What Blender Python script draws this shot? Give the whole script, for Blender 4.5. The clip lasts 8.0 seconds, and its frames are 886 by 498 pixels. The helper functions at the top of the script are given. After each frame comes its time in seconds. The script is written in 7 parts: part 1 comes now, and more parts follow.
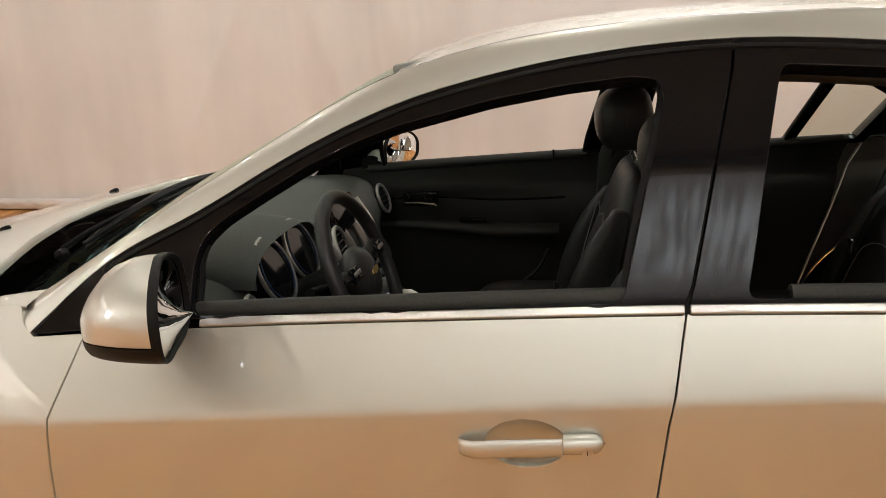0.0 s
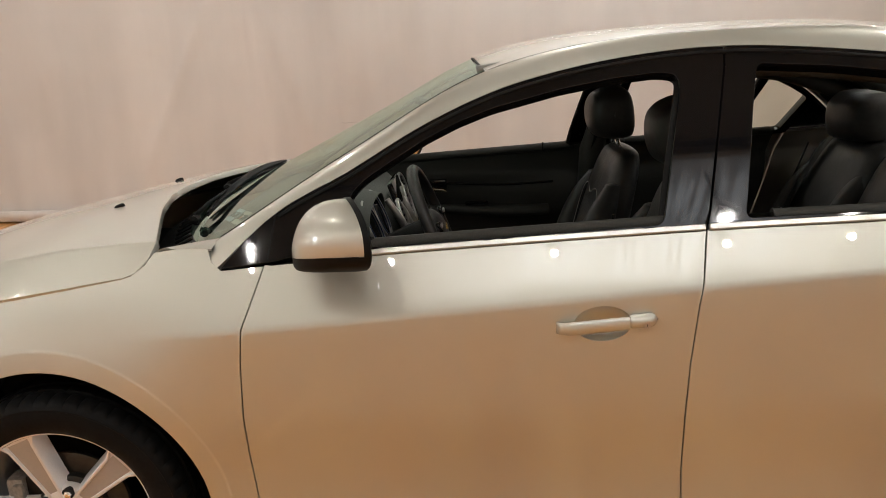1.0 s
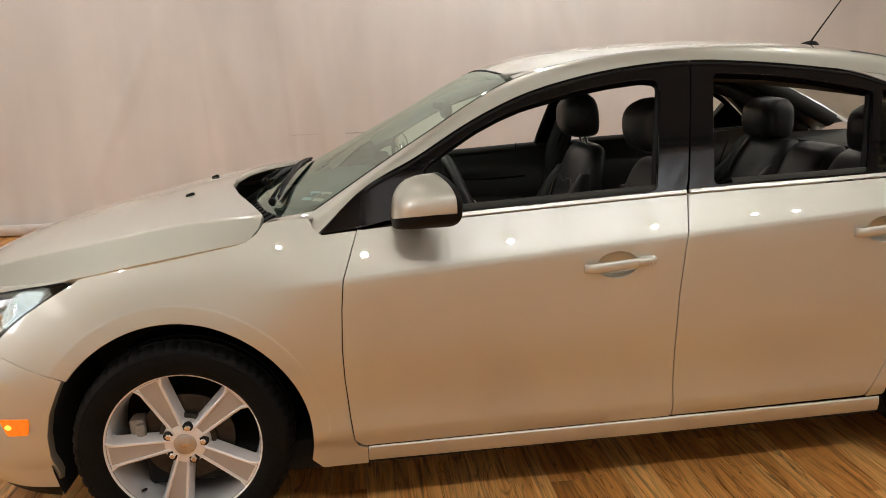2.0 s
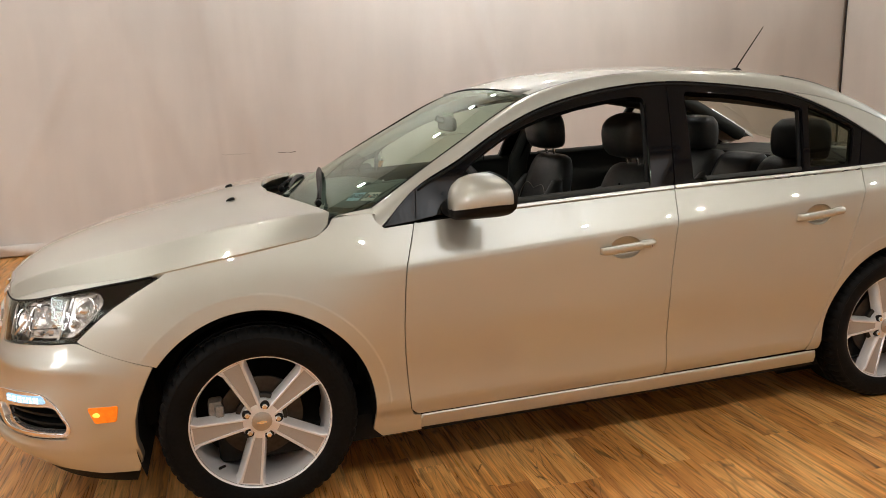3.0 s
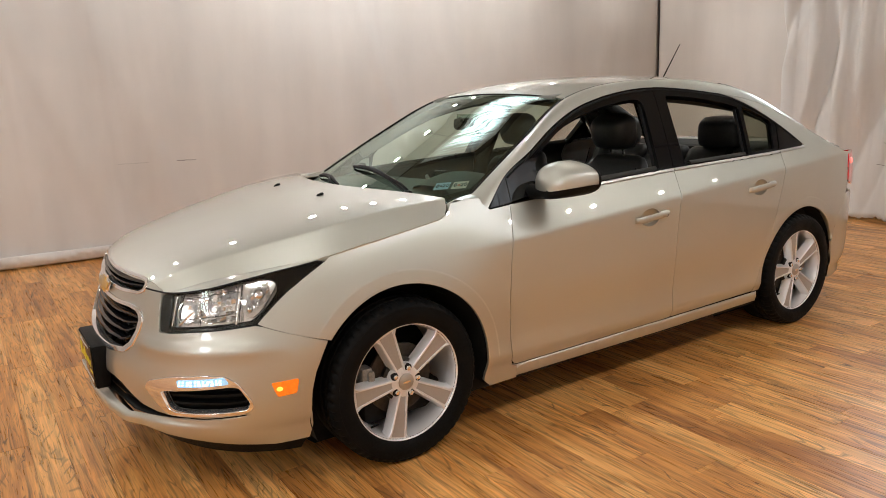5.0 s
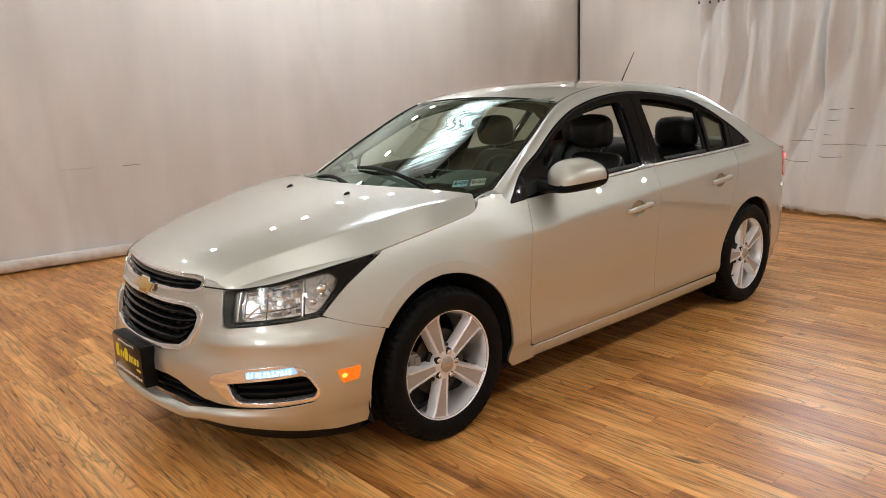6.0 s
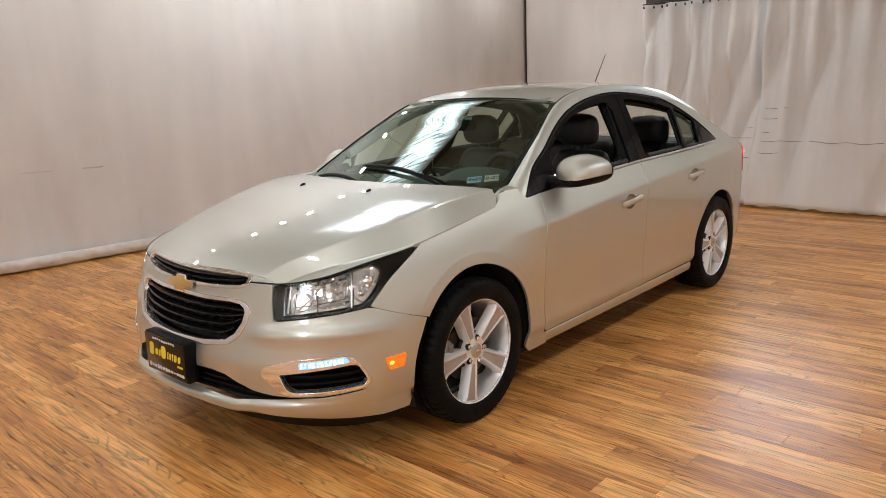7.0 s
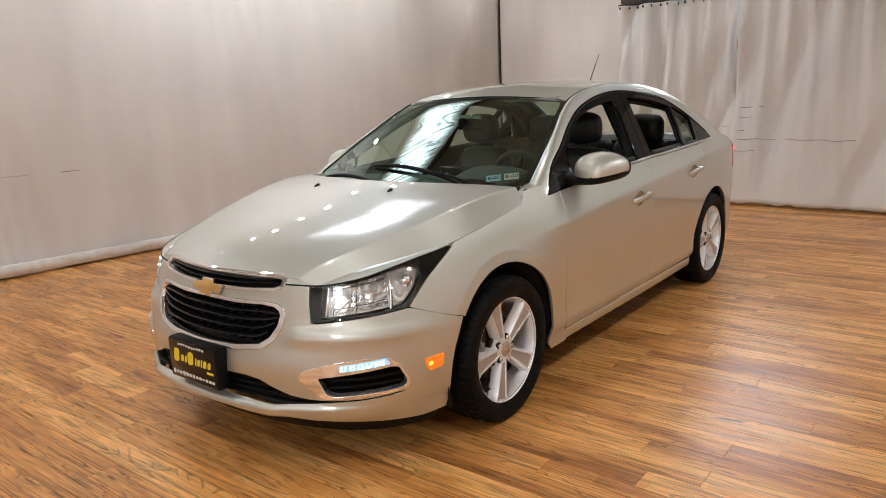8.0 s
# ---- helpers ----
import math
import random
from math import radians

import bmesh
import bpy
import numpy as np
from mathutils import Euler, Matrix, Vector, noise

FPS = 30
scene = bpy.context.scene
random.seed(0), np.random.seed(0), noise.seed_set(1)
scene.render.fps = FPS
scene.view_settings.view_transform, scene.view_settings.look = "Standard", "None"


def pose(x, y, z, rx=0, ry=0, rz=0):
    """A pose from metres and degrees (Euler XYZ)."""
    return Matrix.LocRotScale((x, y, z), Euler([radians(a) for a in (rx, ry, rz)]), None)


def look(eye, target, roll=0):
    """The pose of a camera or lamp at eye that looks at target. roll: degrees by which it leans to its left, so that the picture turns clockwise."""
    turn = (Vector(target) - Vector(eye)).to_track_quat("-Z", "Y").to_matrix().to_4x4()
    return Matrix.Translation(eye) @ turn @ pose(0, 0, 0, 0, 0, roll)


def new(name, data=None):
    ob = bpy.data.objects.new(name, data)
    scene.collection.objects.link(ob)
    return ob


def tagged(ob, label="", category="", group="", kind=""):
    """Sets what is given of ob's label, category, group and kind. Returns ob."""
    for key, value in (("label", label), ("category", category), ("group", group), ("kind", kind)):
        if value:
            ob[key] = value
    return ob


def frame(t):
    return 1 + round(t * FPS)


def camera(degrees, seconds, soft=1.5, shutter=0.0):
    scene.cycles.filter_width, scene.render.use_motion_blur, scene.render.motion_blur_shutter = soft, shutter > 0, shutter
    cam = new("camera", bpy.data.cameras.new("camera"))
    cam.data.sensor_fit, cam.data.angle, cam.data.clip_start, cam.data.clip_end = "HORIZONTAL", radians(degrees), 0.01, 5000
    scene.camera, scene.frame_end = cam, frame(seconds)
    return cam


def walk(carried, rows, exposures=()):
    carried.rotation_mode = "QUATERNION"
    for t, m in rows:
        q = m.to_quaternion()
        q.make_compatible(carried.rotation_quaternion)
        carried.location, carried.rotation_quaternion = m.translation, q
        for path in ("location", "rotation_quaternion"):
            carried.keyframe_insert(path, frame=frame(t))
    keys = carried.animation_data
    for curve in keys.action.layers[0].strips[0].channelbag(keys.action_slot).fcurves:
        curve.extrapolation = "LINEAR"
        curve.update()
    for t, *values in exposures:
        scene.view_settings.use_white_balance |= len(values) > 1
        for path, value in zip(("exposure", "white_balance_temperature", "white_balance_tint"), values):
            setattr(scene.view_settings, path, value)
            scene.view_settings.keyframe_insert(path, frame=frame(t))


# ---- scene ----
cam = camera(62.9, 8.0, soft=0.55)
PATH = [
    (0, (1.395, -1.916, 1.418), (1.096, -0.015, 0.875), -2.7),
    (0.5, (1.185, -2.167, 1.405), (1.015, -0.244, 0.883), -2.6),
    (1, (1.048, -2.454, 1.408), (0.983, -0.521, 0.898), -2.6),
    (1.5, (0.869, -2.742, 1.408), (0.913, -0.807, 0.906), -2.6),
    (2.8, (0.072, -3.185, 1.379), (0.574, -1.295, 0.958), -2.0),
    (3, (-0.045, -3.214, 1.384), (0.513, -1.339, 0.966), -1.9),
    (3.5, (-0.36, -3.208, 1.386), (0.36, -1.389, 0.972), -2.0),
    (4, (-0.69, -3.183, 1.384), (0.176, -1.428, 0.969), -1.9),
    (4.5, (-1.007, -3.188, 1.398), (-0.038, -1.489, 0.982), -2.0),
    (6, (-1.917, -2.988, 1.442), (-0.609, -1.535, 1.018), -2.2),
    (6.5, (-2.13, -2.926, 1.461), (-0.747, -1.545, 1.035), -2.2),
    (7, (-2.346, -2.786, 1.459), (-0.892, -1.482, 1.029), -2.2),
    (7.5, (-2.486, -2.669, 1.454), (-0.99, -1.412, 1.025), -2.3),
    (8, (-2.533, -2.534, 1.457), (-1.002, -1.321, 1.026), -2.4),
]
EXPOSURES = [(0, 0.18, 6560, 10), (1.0, -0.06, 6540, 10), (3.5, -0.06, 6460, 10), (8, -0.10, 6060, 10)]
walk(cam, [(t, look(eye, target, roll)) for t, eye, target, roll in PATH], EXPOSURES)

# ---- light ----
world = bpy.data.worlds.new("world")
scene.world = world
world.use_nodes = True
world.node_tree.nodes["Background"].inputs[0].default_value = (0.9, 0.75, 0.6, 1)
world.node_tree.nodes["Background"].inputs[1].default_value = 0.02


def lamp(name, kind, place, target, power, colour, size=0.2, size_y=None, spot=90, blend=0.6):
    data = bpy.data.lights.new(name, kind)
    data.energy, data.color = power, colour
    if kind == "AREA":
        data.shape, data.size, data.size_y = "RECTANGLE", size, size_y or size
    else:
        data.shadow_soft_size = size
    if kind == "SPOT":
        data.spot_size, data.spot_blend = radians(spot), blend
    ob = new(name, data)
    ob.matrix_world = look(place, target)
    return ob


CEIL = 3.6
WARM, COOL = (1.0, 0.965, 0.90), (0.88, 0.95, 1.0)
# spots in the ceiling over the car, and two tracks of small heads along its sides
# the spots at y -1.9 and 1.9 are added to light the front floor
OVERHEAD = [(x, -0.1, CEIL - 0.05) for x in (-2.6, -0.6, 1.4, 3.4, 5.2)] + [(-2.4, -1.9, CEIL - 0.05), (-2.2, 1.9, CEIL - 0.05)]
TRACK_NEAR = [(x, -2.7, 3.02) for x in (-2.9, -1.7, -0.5, 0.4, 1.4, 2.4, 3.1, 3.4, 4.3, 5.1)]
# far heads below x 0.5 or above 4 are added to brighten the cloth
TRACK_FAR = [(x, 3.25, 3.02) for x in (-4.6, -3.6, -2.7, -1.8, -0.9, 0.0, 0.95, 1.4, 1.85, 2.3, 2.75, 3.6, 4.4, 5.0, 6.0)]
# fill rows added out of view: they wash the unseen south and west walls
FILL_SOUTH = [(x, -4.75, 3.02) for x in (-4.4, -2.7, -1.0, 0.7, 2.4, 4.1, 5.6)]
FILL_WEST = [(-6.2, y, 3.02) for y in (-3.6, -1.7, 0.2, 2.1)]
for x, y, z in FILL_SOUTH:
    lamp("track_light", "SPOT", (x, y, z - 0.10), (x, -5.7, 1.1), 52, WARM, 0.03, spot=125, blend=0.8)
for x, y, z in FILL_WEST:
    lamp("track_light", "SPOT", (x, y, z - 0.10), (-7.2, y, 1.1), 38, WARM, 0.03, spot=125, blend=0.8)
for x, y, z in OVERHEAD:
    lamp("spot_light", "SPOT", (x, y, z), (x, y + 0.02, 0), 40 if x == 5.2 else 46 if abs(y) < 1 else 105, WARM, 0.05, spot=135, blend=0.7)
for x, y, z in TRACK_NEAR:
    lamp("track_light", "SPOT", (x, y, z - 0.10), (x, y + 0.3, 0.0), 19, WARM, 0.022, spot=165, blend=0.9)
for x, y, z in TRACK_FAR:
    if x == 5.0:
        lamp("track_light", "SPOT", (x, y, z - 0.10), (6.3, 0.2, 1.0), 98, WARM, 0.035, spot=110, blend=0.9)
        continue
    lamp("track_light", "POINT", (x, y, z - 0.10), (x, y - 0.1, 0.0), 14 if x < 0.5 or 3.5 < x < 4.5 else 9.3, WARM if x > 0.5 else (0.97, 0.97, 0.95), 0.035)
# covered roof light, and daylight from the high window over the end curtains
lamp("window_light", "AREA", (6.95, -0.25, 2.98), (2.0, -1.0, 0.6), 36, COOL, 1.7, 0.5)
# roof light under sheeting on the viewer's side, and a strip added to brighten the car's front
lamp("roof_light", "AREA", (1.9, -3.15, CEIL - 0.17), (1.9, -2.9, 0.0), 8, (0.90, 0.955, 1.0), 2.9, 1.2)
lamp("front_fill_light", "AREA", (-5.4, -2.2, CEIL - 0.17), (-4.2, -1.6, 0.4), 170, (0.90, 0.955, 1.0), 0.9, 7.0)

# lit head lamps of the car; the third is added to brighten the turn bowl
for lx, ly, lz, lw in ((-0.752, 0.592, 0.705, 0.05), (-0.690, 0.672, 0.715, 0.05), (-0.585, 0.752, 0.745, 0.04)):
    for sg in (-1, 1):
        lamp("head_lamp_light", "POINT", (lx, sg * ly, lz), (lx, sg * ly, 0), lw, (1.0, 0.97, 0.93), 0.008)

# ---- materials ----
def material(name, colour, rough=0.5, metal=0.0, coat=0.0, grain=0.0, grain_scale=200.0, blotch=0.0, blotch_scale=4.0, bump=0.0, bump_scale=300.0, spec=0.5, glow=0.0, coat_rough=0.03, rough_vary=0.0):
    """A painted or moulded surface: colour with a fine and a coarse variation, and a fine relief."""
    m = bpy.data.materials.new(name)
    m.use_nodes = True
    nt = m.node_tree
    b = nt.nodes["Principled BSDF"]
    b.inputs["Base Color"].default_value = (*colour, 1)
    b.inputs["Roughness"].default_value = rough
    b.inputs["Metallic"].default_value = metal
    b.inputs["Coat Weight"].default_value = coat
    b.inputs["Coat Roughness"].default_value = coat_rough
    b.inputs["Specular IOR Level"].default_value = spec
    if glow:
        b.inputs["Emission Color"].default_value = (*colour, 1)
        b.inputs["Emission Strength"].default_value = glow
    co = nt.nodes.new("ShaderNodeTexCoord")

    def noise_of(scale, detail=4.0):
        n = nt.nodes.new("ShaderNodeTexNoise")
        n.inputs["Scale"].default_value, n.inputs["Detail"].default_value = scale, detail
        nt.links.new(co.outputs["Object"], n.inputs["Vector"])
        return n

    last = None
    for amount, scale in ((grain, grain_scale), (blotch, blotch_scale)):
        if amount:
            n = noise_of(scale)
            r = nt.nodes.new("ShaderNodeMapRange")
            r.inputs["From Min"].default_value, r.inputs["From Max"].default_value = 0.3, 0.7
            r.inputs["To Min"].default_value, r.inputs["To Max"].default_value = 1 - amount, 1 + amount
            nt.links.new(n.outputs["Fac"], r.inputs["Value"])
            mix = nt.nodes.new("ShaderNodeMix")
            mix.data_type, mix.blend_type = "RGBA", "MULTIPLY"
            mix.inputs["Factor"].default_value = 1.0
            mix.inputs["A"].default_value = (*colour, 1)
            if last:
                nt.links.new(last, mix.inputs["A"])
            nt.links.new(r.outputs["Result"], mix.inputs["B"])
            last = mix.outputs["Result"]
    if last:
        nt.links.new(last, b.inputs["Base Color"])
    if rough_vary:
        n = noise_of(9.0, 6.0)
        r = nt.nodes.new("ShaderNodeMapRange")
        r.inputs["From Min"].default_value, r.inputs["From Max"].default_value = 0.3, 0.7
        r.inputs["To Min"].default_value, r.inputs["To Max"].default_value = rough - rough_vary, rough + rough_vary
        nt.links.new(n.outputs["Fac"], r.inputs["Value"])
        nt.links.new(r.outputs["Result"], b.inputs["Roughness"])
    if bump:
        n = noise_of(bump_scale, 2.0)
        bp = nt.nodes.new("ShaderNodeBump")
        bp.inputs["Strength"].default_value, bp.inputs["Distance"].default_value = bump, 0.002
        nt.links.new(n.outputs["Fac"], bp.inputs["Height"])
        nt.links.new(bp.outputs["Normal"], b.inputs["Normal"])
    return m


def glass(name, tint, base=0.07):
    """A thin pane: clear with a tint, with a mirror gloss that grows at a low angle."""
    m = bpy.data.materials.new(name)
    m.use_nodes = True
    nt = m.node_tree
    nt.nodes.remove(nt.nodes["Principled BSDF"])
    out = nt.nodes["Material Output"]
    clear, gloss = nt.nodes.new("ShaderNodeBsdfTransparent"), nt.nodes.new("ShaderNodeBsdfGlossy")
    clear.inputs["Color"].default_value = (*tint, 1)
    gloss.inputs["Roughness"].default_value = 0.005
    gloss.inputs["Color"].default_value = (0.86, 1.0, 0.93, 1)
    fr, mix = nt.nodes.new("ShaderNodeLayerWeight"), nt.nodes.new("ShaderNodeMixShader")
    fr.inputs["Blend"].default_value = 0.5
    power, scale = nt.nodes.new("ShaderNodeMath"), nt.nodes.new("ShaderNodeMath")
    power.operation, power.inputs[1].default_value = "POWER", 5.0
    scale.operation, scale.inputs[1].default_value, scale.inputs[2].default_value = "MULTIPLY_ADD", 1 - base, base
    nt.links.new(fr.outputs["Facing"], power.inputs[0])
    nt.links.new(power.outputs[0], scale.inputs[0])
    nt.links.new(scale.outputs[0], mix.inputs[0])
    nt.links.new(clear.outputs[0], mix.inputs[1])
    nt.links.new(gloss.outputs[0], mix.inputs[2])
    nt.links.new(mix.outputs[0], out.inputs["Surface"])
    return m


PAINT = material("champagne_paint", (0.600, 0.603, 0.545), rough=0.46, metal=0.86, coat=1.0, grain=0.05, grain_scale=900, blotch=0.02, blotch_scale=1.5, bump=0.0, coat_rough=0.006)
PAINT.node_tree.nodes["Principled BSDF"].inputs["Coat IOR"].default_value = 1.85
BLACK_GLOSS = material("gloss_black_film", (0.006, 0.006, 0.007), rough=0.05, spec=0.4, coat=0.0, grain=0.2, blotch=0.1, rough_vary=0.02)
BLACK_PLASTIC = material("black_plastic", (0.005, 0.005, 0.005), spec=0.15, rough=0.5, grain=0.25, grain_scale=400, bump=0.25, bump_scale=700)
RUBBER = material("rubber_seal", (0.006, 0.006, 0.006), spec=0.2, rough=0.65, grain=0.2)
CHROME = material("chrome", (0.90, 0.91, 0.92), rough=0.16, metal=1.0, rough_vary=0.05)
BRIGHT = material("bright_trim", (0.90, 0.90, 0.91), rough=0.09, metal=0.92, coat=0.0, rough_vary=0.05)
SATIN = material("satin_silver", (0.55, 0.54, 0.52), rough=0.32, metal=0.9, grain=0.05)
ALLOY_GREY = material("grey_wheel_inlay", (0.46, 0.455, 0.45), rough=0.40, metal=0.5, grain=0.05, grain_scale=300)
ALLOY = material("machined_alloy", (0.86, 0.87, 0.89), rough=0.30, metal=0.5, coat=0.3, grain=0.04, grain_scale=300, blotch=0.03)
TYRE = material("tyre_rubber", (0.005, 0.005, 0.005), rough=0.6, spec=0.12, grain=0.3, grain_scale=120, blotch=0.2, blotch_scale=12, bump=0.3, bump_scale=400, rough_vary=0.12)
DARK = material("underbody_black", (0.006, 0.006, 0.006), rough=0.9, grain=0.3, grain_scale=40)
STEEL = material("brake_steel", (0.05, 0.046, 0.042), rough=0.45, metal=0.9, grain=0.2, grain_scale=60, blotch=0.2)
CAST = material("cast_metal", (0.30, 0.29, 0.27), rough=0.5, metal=0.6, grain=0.2, grain_scale=120)
LEATHER = material("black_leather", (0.022, 0.021, 0.0195), spec=0.45, rough=0.42, grain=0.2, grain_scale=60, blotch=0.15, blotch_scale=8, bump=0.35, bump_scale=420, rough_vary=0.07)
SUEDE = material("perforated_leather", (0.026, 0.024, 0.021), rough=0.55, grain=0.3, grain_scale=350, blotch=0.1, bump=0.5, bump_scale=900)
STITCH = material("pale_thread", (0.32, 0.30, 0.27), rough=0.8, grain=0.2)
TRIM = material("dark_interior_trim", (0.034, 0.034, 0.030), spec=0.3, rough=0.6, grain=0.2, grain_scale=250, blotch=0.1, bump=0.3, bump_scale=600)
DASH = material("soft_dash_top", (0.045, 0.050, 0.042), rough=0.6, grain=0.2, grain_scale=300, blotch=0.08, bump=0.35, bump_scale=500)
LINER = material("grey_headliner", (0.29, 0.30, 0.28), rough=0.9, grain=0.1, grain_scale=400, blotch=0.05, bump=0.3, bump_scale=800)
CARPET = material("black_carpet", (0.012, 0.012, 0.012), rough=0.95, grain=0.4, grain_scale=300, bump=0.6, bump_scale=500)
AMBER = material("lit_amber_lens", (0.95, 0.22, 0.012), rough=0.15, coat=0.6, glow=0.45, blotch=0.3, blotch_scale=60)
AMBER_CORE = material("amber_bulb", (1.0, 0.46, 0.06), rough=0.5, glow=1.7)
RED = material("red_lamp_lens", (0.55, 0.012, 0.02), rough=0.12, coat=1.0, blotch=0.3, blotch_scale=40, glow=0.25)
RED_CORE = material("lit_red_bulb", (1.0, 0.10, 0.08), rough=0.2, glow=3.0)
LED = material("lit_white_led", (0.58, 0.82, 1.0), rough=0.2, glow=1.5)
LED_BASE = material("led_bezel", (0.34, 0.58, 0.82), rough=0.12, metal=0.3, glow=0.75, blotch=0.5, blotch_scale=120)
BULB = material("lit_head_lamp", (1.0, 0.98, 0.95), rough=0.2, glow=0.6)
REFLECTOR = material("lamp_reflector", (0.93, 0.93, 0.94), rough=0.13, metal=0.75, blotch=0.06, blotch_scale=25)
GOLD = material("gold_emblem", (0.75, 0.52, 0.17), rough=0.3, metal=0.7, coat=0.6, grain=0.15, grain_scale=500)
RED_PLASTIC = material("red_button", (0.5, 0.02, 0.02), rough=0.4)
BLUE_GLOW = material("blue_dial_ring", (0.008, 0.025, 0.07), rough=0.5, glow=0.0)
WHITE_INK = material("white_ink", (0.75, 0.75, 0.73), rough=0.6)
YELLOW_INK = material("yellow_ink", (0.80, 0.62, 0.02), rough=0.55)
STICKER_BLUE = material("blue_sticker", (0.30, 0.46, 0.56), rough=0.6, blotch=0.2, blotch_scale=60)
STICKER_PALE = material("pale_sticker", (0.52, 0.48, 0.42), rough=0.6, blotch=0.2, blotch_scale=60)
STICKER_RED = material("red_sticker", (0.40, 0.10, 0.06), rough=0.6)
STICKER_DARK = material("dark_sticker_ink", (0.02, 0.03, 0.04), rough=0.6)
WINDSHIELD = glass("windscreen_glass", (0.60, 0.80, 0.69), 0.14)
CLEAR = glass("clear_lens", (0.93, 0.93, 0.92), 0.05)
TINTED = glass("tinted_side_glass", (0.30, 0.31, 0.26), 0.05)
PALE_GLASS = glass("pale_side_glass", (0.80, 0.82, 0.74), 0.06)
MIRROR = material("mirror_glass", (0.8, 0.8, 0.8), rough=0.01, metal=1.0)


def cloth(name, colour, fold_scale):
    """Hung sheeting: weave, long soft stains and a faint unevenness."""
    m = material(name, colour, rough=0.9, grain=0.035, grain_scale=260, blotch=0.055, blotch_scale=0.9, bump=0.25, bump_scale=160)
    nt = m.node_tree
    b = nt.nodes["Principled BSDF"]
    co = nt.nodes.new("ShaderNodeTexCoord")
    mp = nt.nodes.new("ShaderNodeMapping")
    mp.inputs["Scale"].default_value = (3.0, 3.0, 0.5)
    n = nt.nodes.new("ShaderNodeTexNoise")
    n.inputs["Scale"].default_value, n.inputs["Detail"].default_value = fold_scale, 5
    r = nt.nodes.new("ShaderNodeMapRange")
    r.inputs["From Min"].default_value, r.inputs["From Max"].default_value = 0.35, 0.75
    r.inputs["To Min"].default_value, r.inputs["To Max"].default_value = 1.03, 0.91
    mix = nt.nodes.new("ShaderNodeMix")
    mix.data_type, mix.blend_type = "RGBA", "MULTIPLY"
    mix.inputs["Factor"].default_value = 1.0
    old = b.inputs["Base Color"].links[0].from_socket
    nt.links.new(co.outputs["Object"], mp.inputs["Vector"])
    nt.links.new(mp.outputs["Vector"], n.inputs["Vector"])
    nt.links.new(n.outputs["Fac"], r.inputs["Value"])
    nt.links.new(old, mix.inputs["A"])
    nt.links.new(r.outputs["Result"], mix.inputs["B"])
    nt.links.new(mix.outputs["Result"], b.inputs["Base Color"])
    b.inputs["Sheen Weight"].default_value = 0.1
    return m


SHEET = cloth("white_backdrop_cloth", (0.75, 0.715, 0.685), 0.8)
CURTAIN = cloth("white_curtain_cloth", (0.77, 0.768, 0.765), 1.6)
PLASTER = material("plain_hall_wall", (0.74, 0.715, 0.68), rough=0.9, grain=0.05, blotch=0.06, blotch_scale=0.7, bump=0.2)
CEILING = material("ceiling_boards", (0.30, 0.31, 0.275), rough=0.9, grain=0.08, blotch=0.1, blotch_scale=0.8)
BEAM = material("dark_steel_beam", (0.05, 0.035, 0.028), rough=0.6, grain=0.2, grain_scale=30)
LAMP_GLOW = material("lit_spot_glass", (1.0, 0.84, 0.62), rough=0.4, glow=12.0)
STRIP_GLOW = material("lit_diffuser", (1.0, 0.97, 0.92), rough=0.5, glow=1.5)
PANEL_GLOW = material("lit_plastic_sheeting", (0.85, 0.93, 1.0), rough=0.4, glow=2.0, blotch=0.4, blotch_scale=5)


def sheeting_material(name, bright, size):
    """Lit plastic film with long creases, brightest under its lamp; size: half its width and depth."""
    m = material(name, (0.86, 0.94, 1.0), rough=0.4)
    nt = m.node_tree
    b = nt.nodes["Principled BSDF"]
    co, mp, n, r = (nt.nodes.new(k) for k in ("ShaderNodeTexCoord", "ShaderNodeMapping", "ShaderNodeTexNoise", "ShaderNodeMapRange"))
    mp.inputs["Scale"].default_value = (24.0, 1.6, 1.0)
    mp.inputs["Rotation"].default_value = (0, 0, 0.35)
    n.inputs["Scale"].default_value, n.inputs["Detail"].default_value = 1.0, 5.0
    r.inputs["From Min"].default_value, r.inputs["From Max"].default_value = 0.42, 0.60
    r.inputs["To Min"].default_value, r.inputs["To Max"].default_value = 0.05 * bright, bright
    nt.links.new(co.outputs["Object"], mp.inputs["Vector"])
    nt.links.new(mp.outputs["Vector"], n.inputs["Vector"])
    nt.links.new(n.outputs["Fac"], r.inputs["Value"])
    split, edge = nt.nodes.new("ShaderNodeSeparateXYZ"), None
    nt.links.new(co.outputs["Object"], split.inputs[0])
    for k, half in enumerate(size):
        a, f = nt.nodes.new("ShaderNodeMath"), nt.nodes.new("ShaderNodeMapRange")
        a.operation, f.interpolation_type = "ABSOLUTE", "SMOOTHSTEP"
        f.inputs["From Min"].default_value, f.inputs["From Max"].default_value = half, half * 0.35
        nt.links.new(split.outputs[k], a.inputs[0])
        nt.links.new(a.outputs[0], f.inputs["Value"])
        m_ = nt.nodes.new("ShaderNodeMath")
        m_.operation = "MULTIPLY"
        nt.links.new(edge or r.outputs["Result"], m_.inputs[0])
        nt.links.new(f.outputs["Result"], m_.inputs[1])
        edge = m_.outputs[0]
    nt.links.new(edge, b.inputs["Emission Strength"])
    b.inputs["Emission Color"].default_value = (0.86, 0.94, 1.0, 1)
    return m


FILM, FILM_DIM = sheeting_material("lit_plastic_film", 13.0, (0.90, 0.55)), sheeting_material("dim_lit_plastic_film", 2.6, (1.5, 0.65))


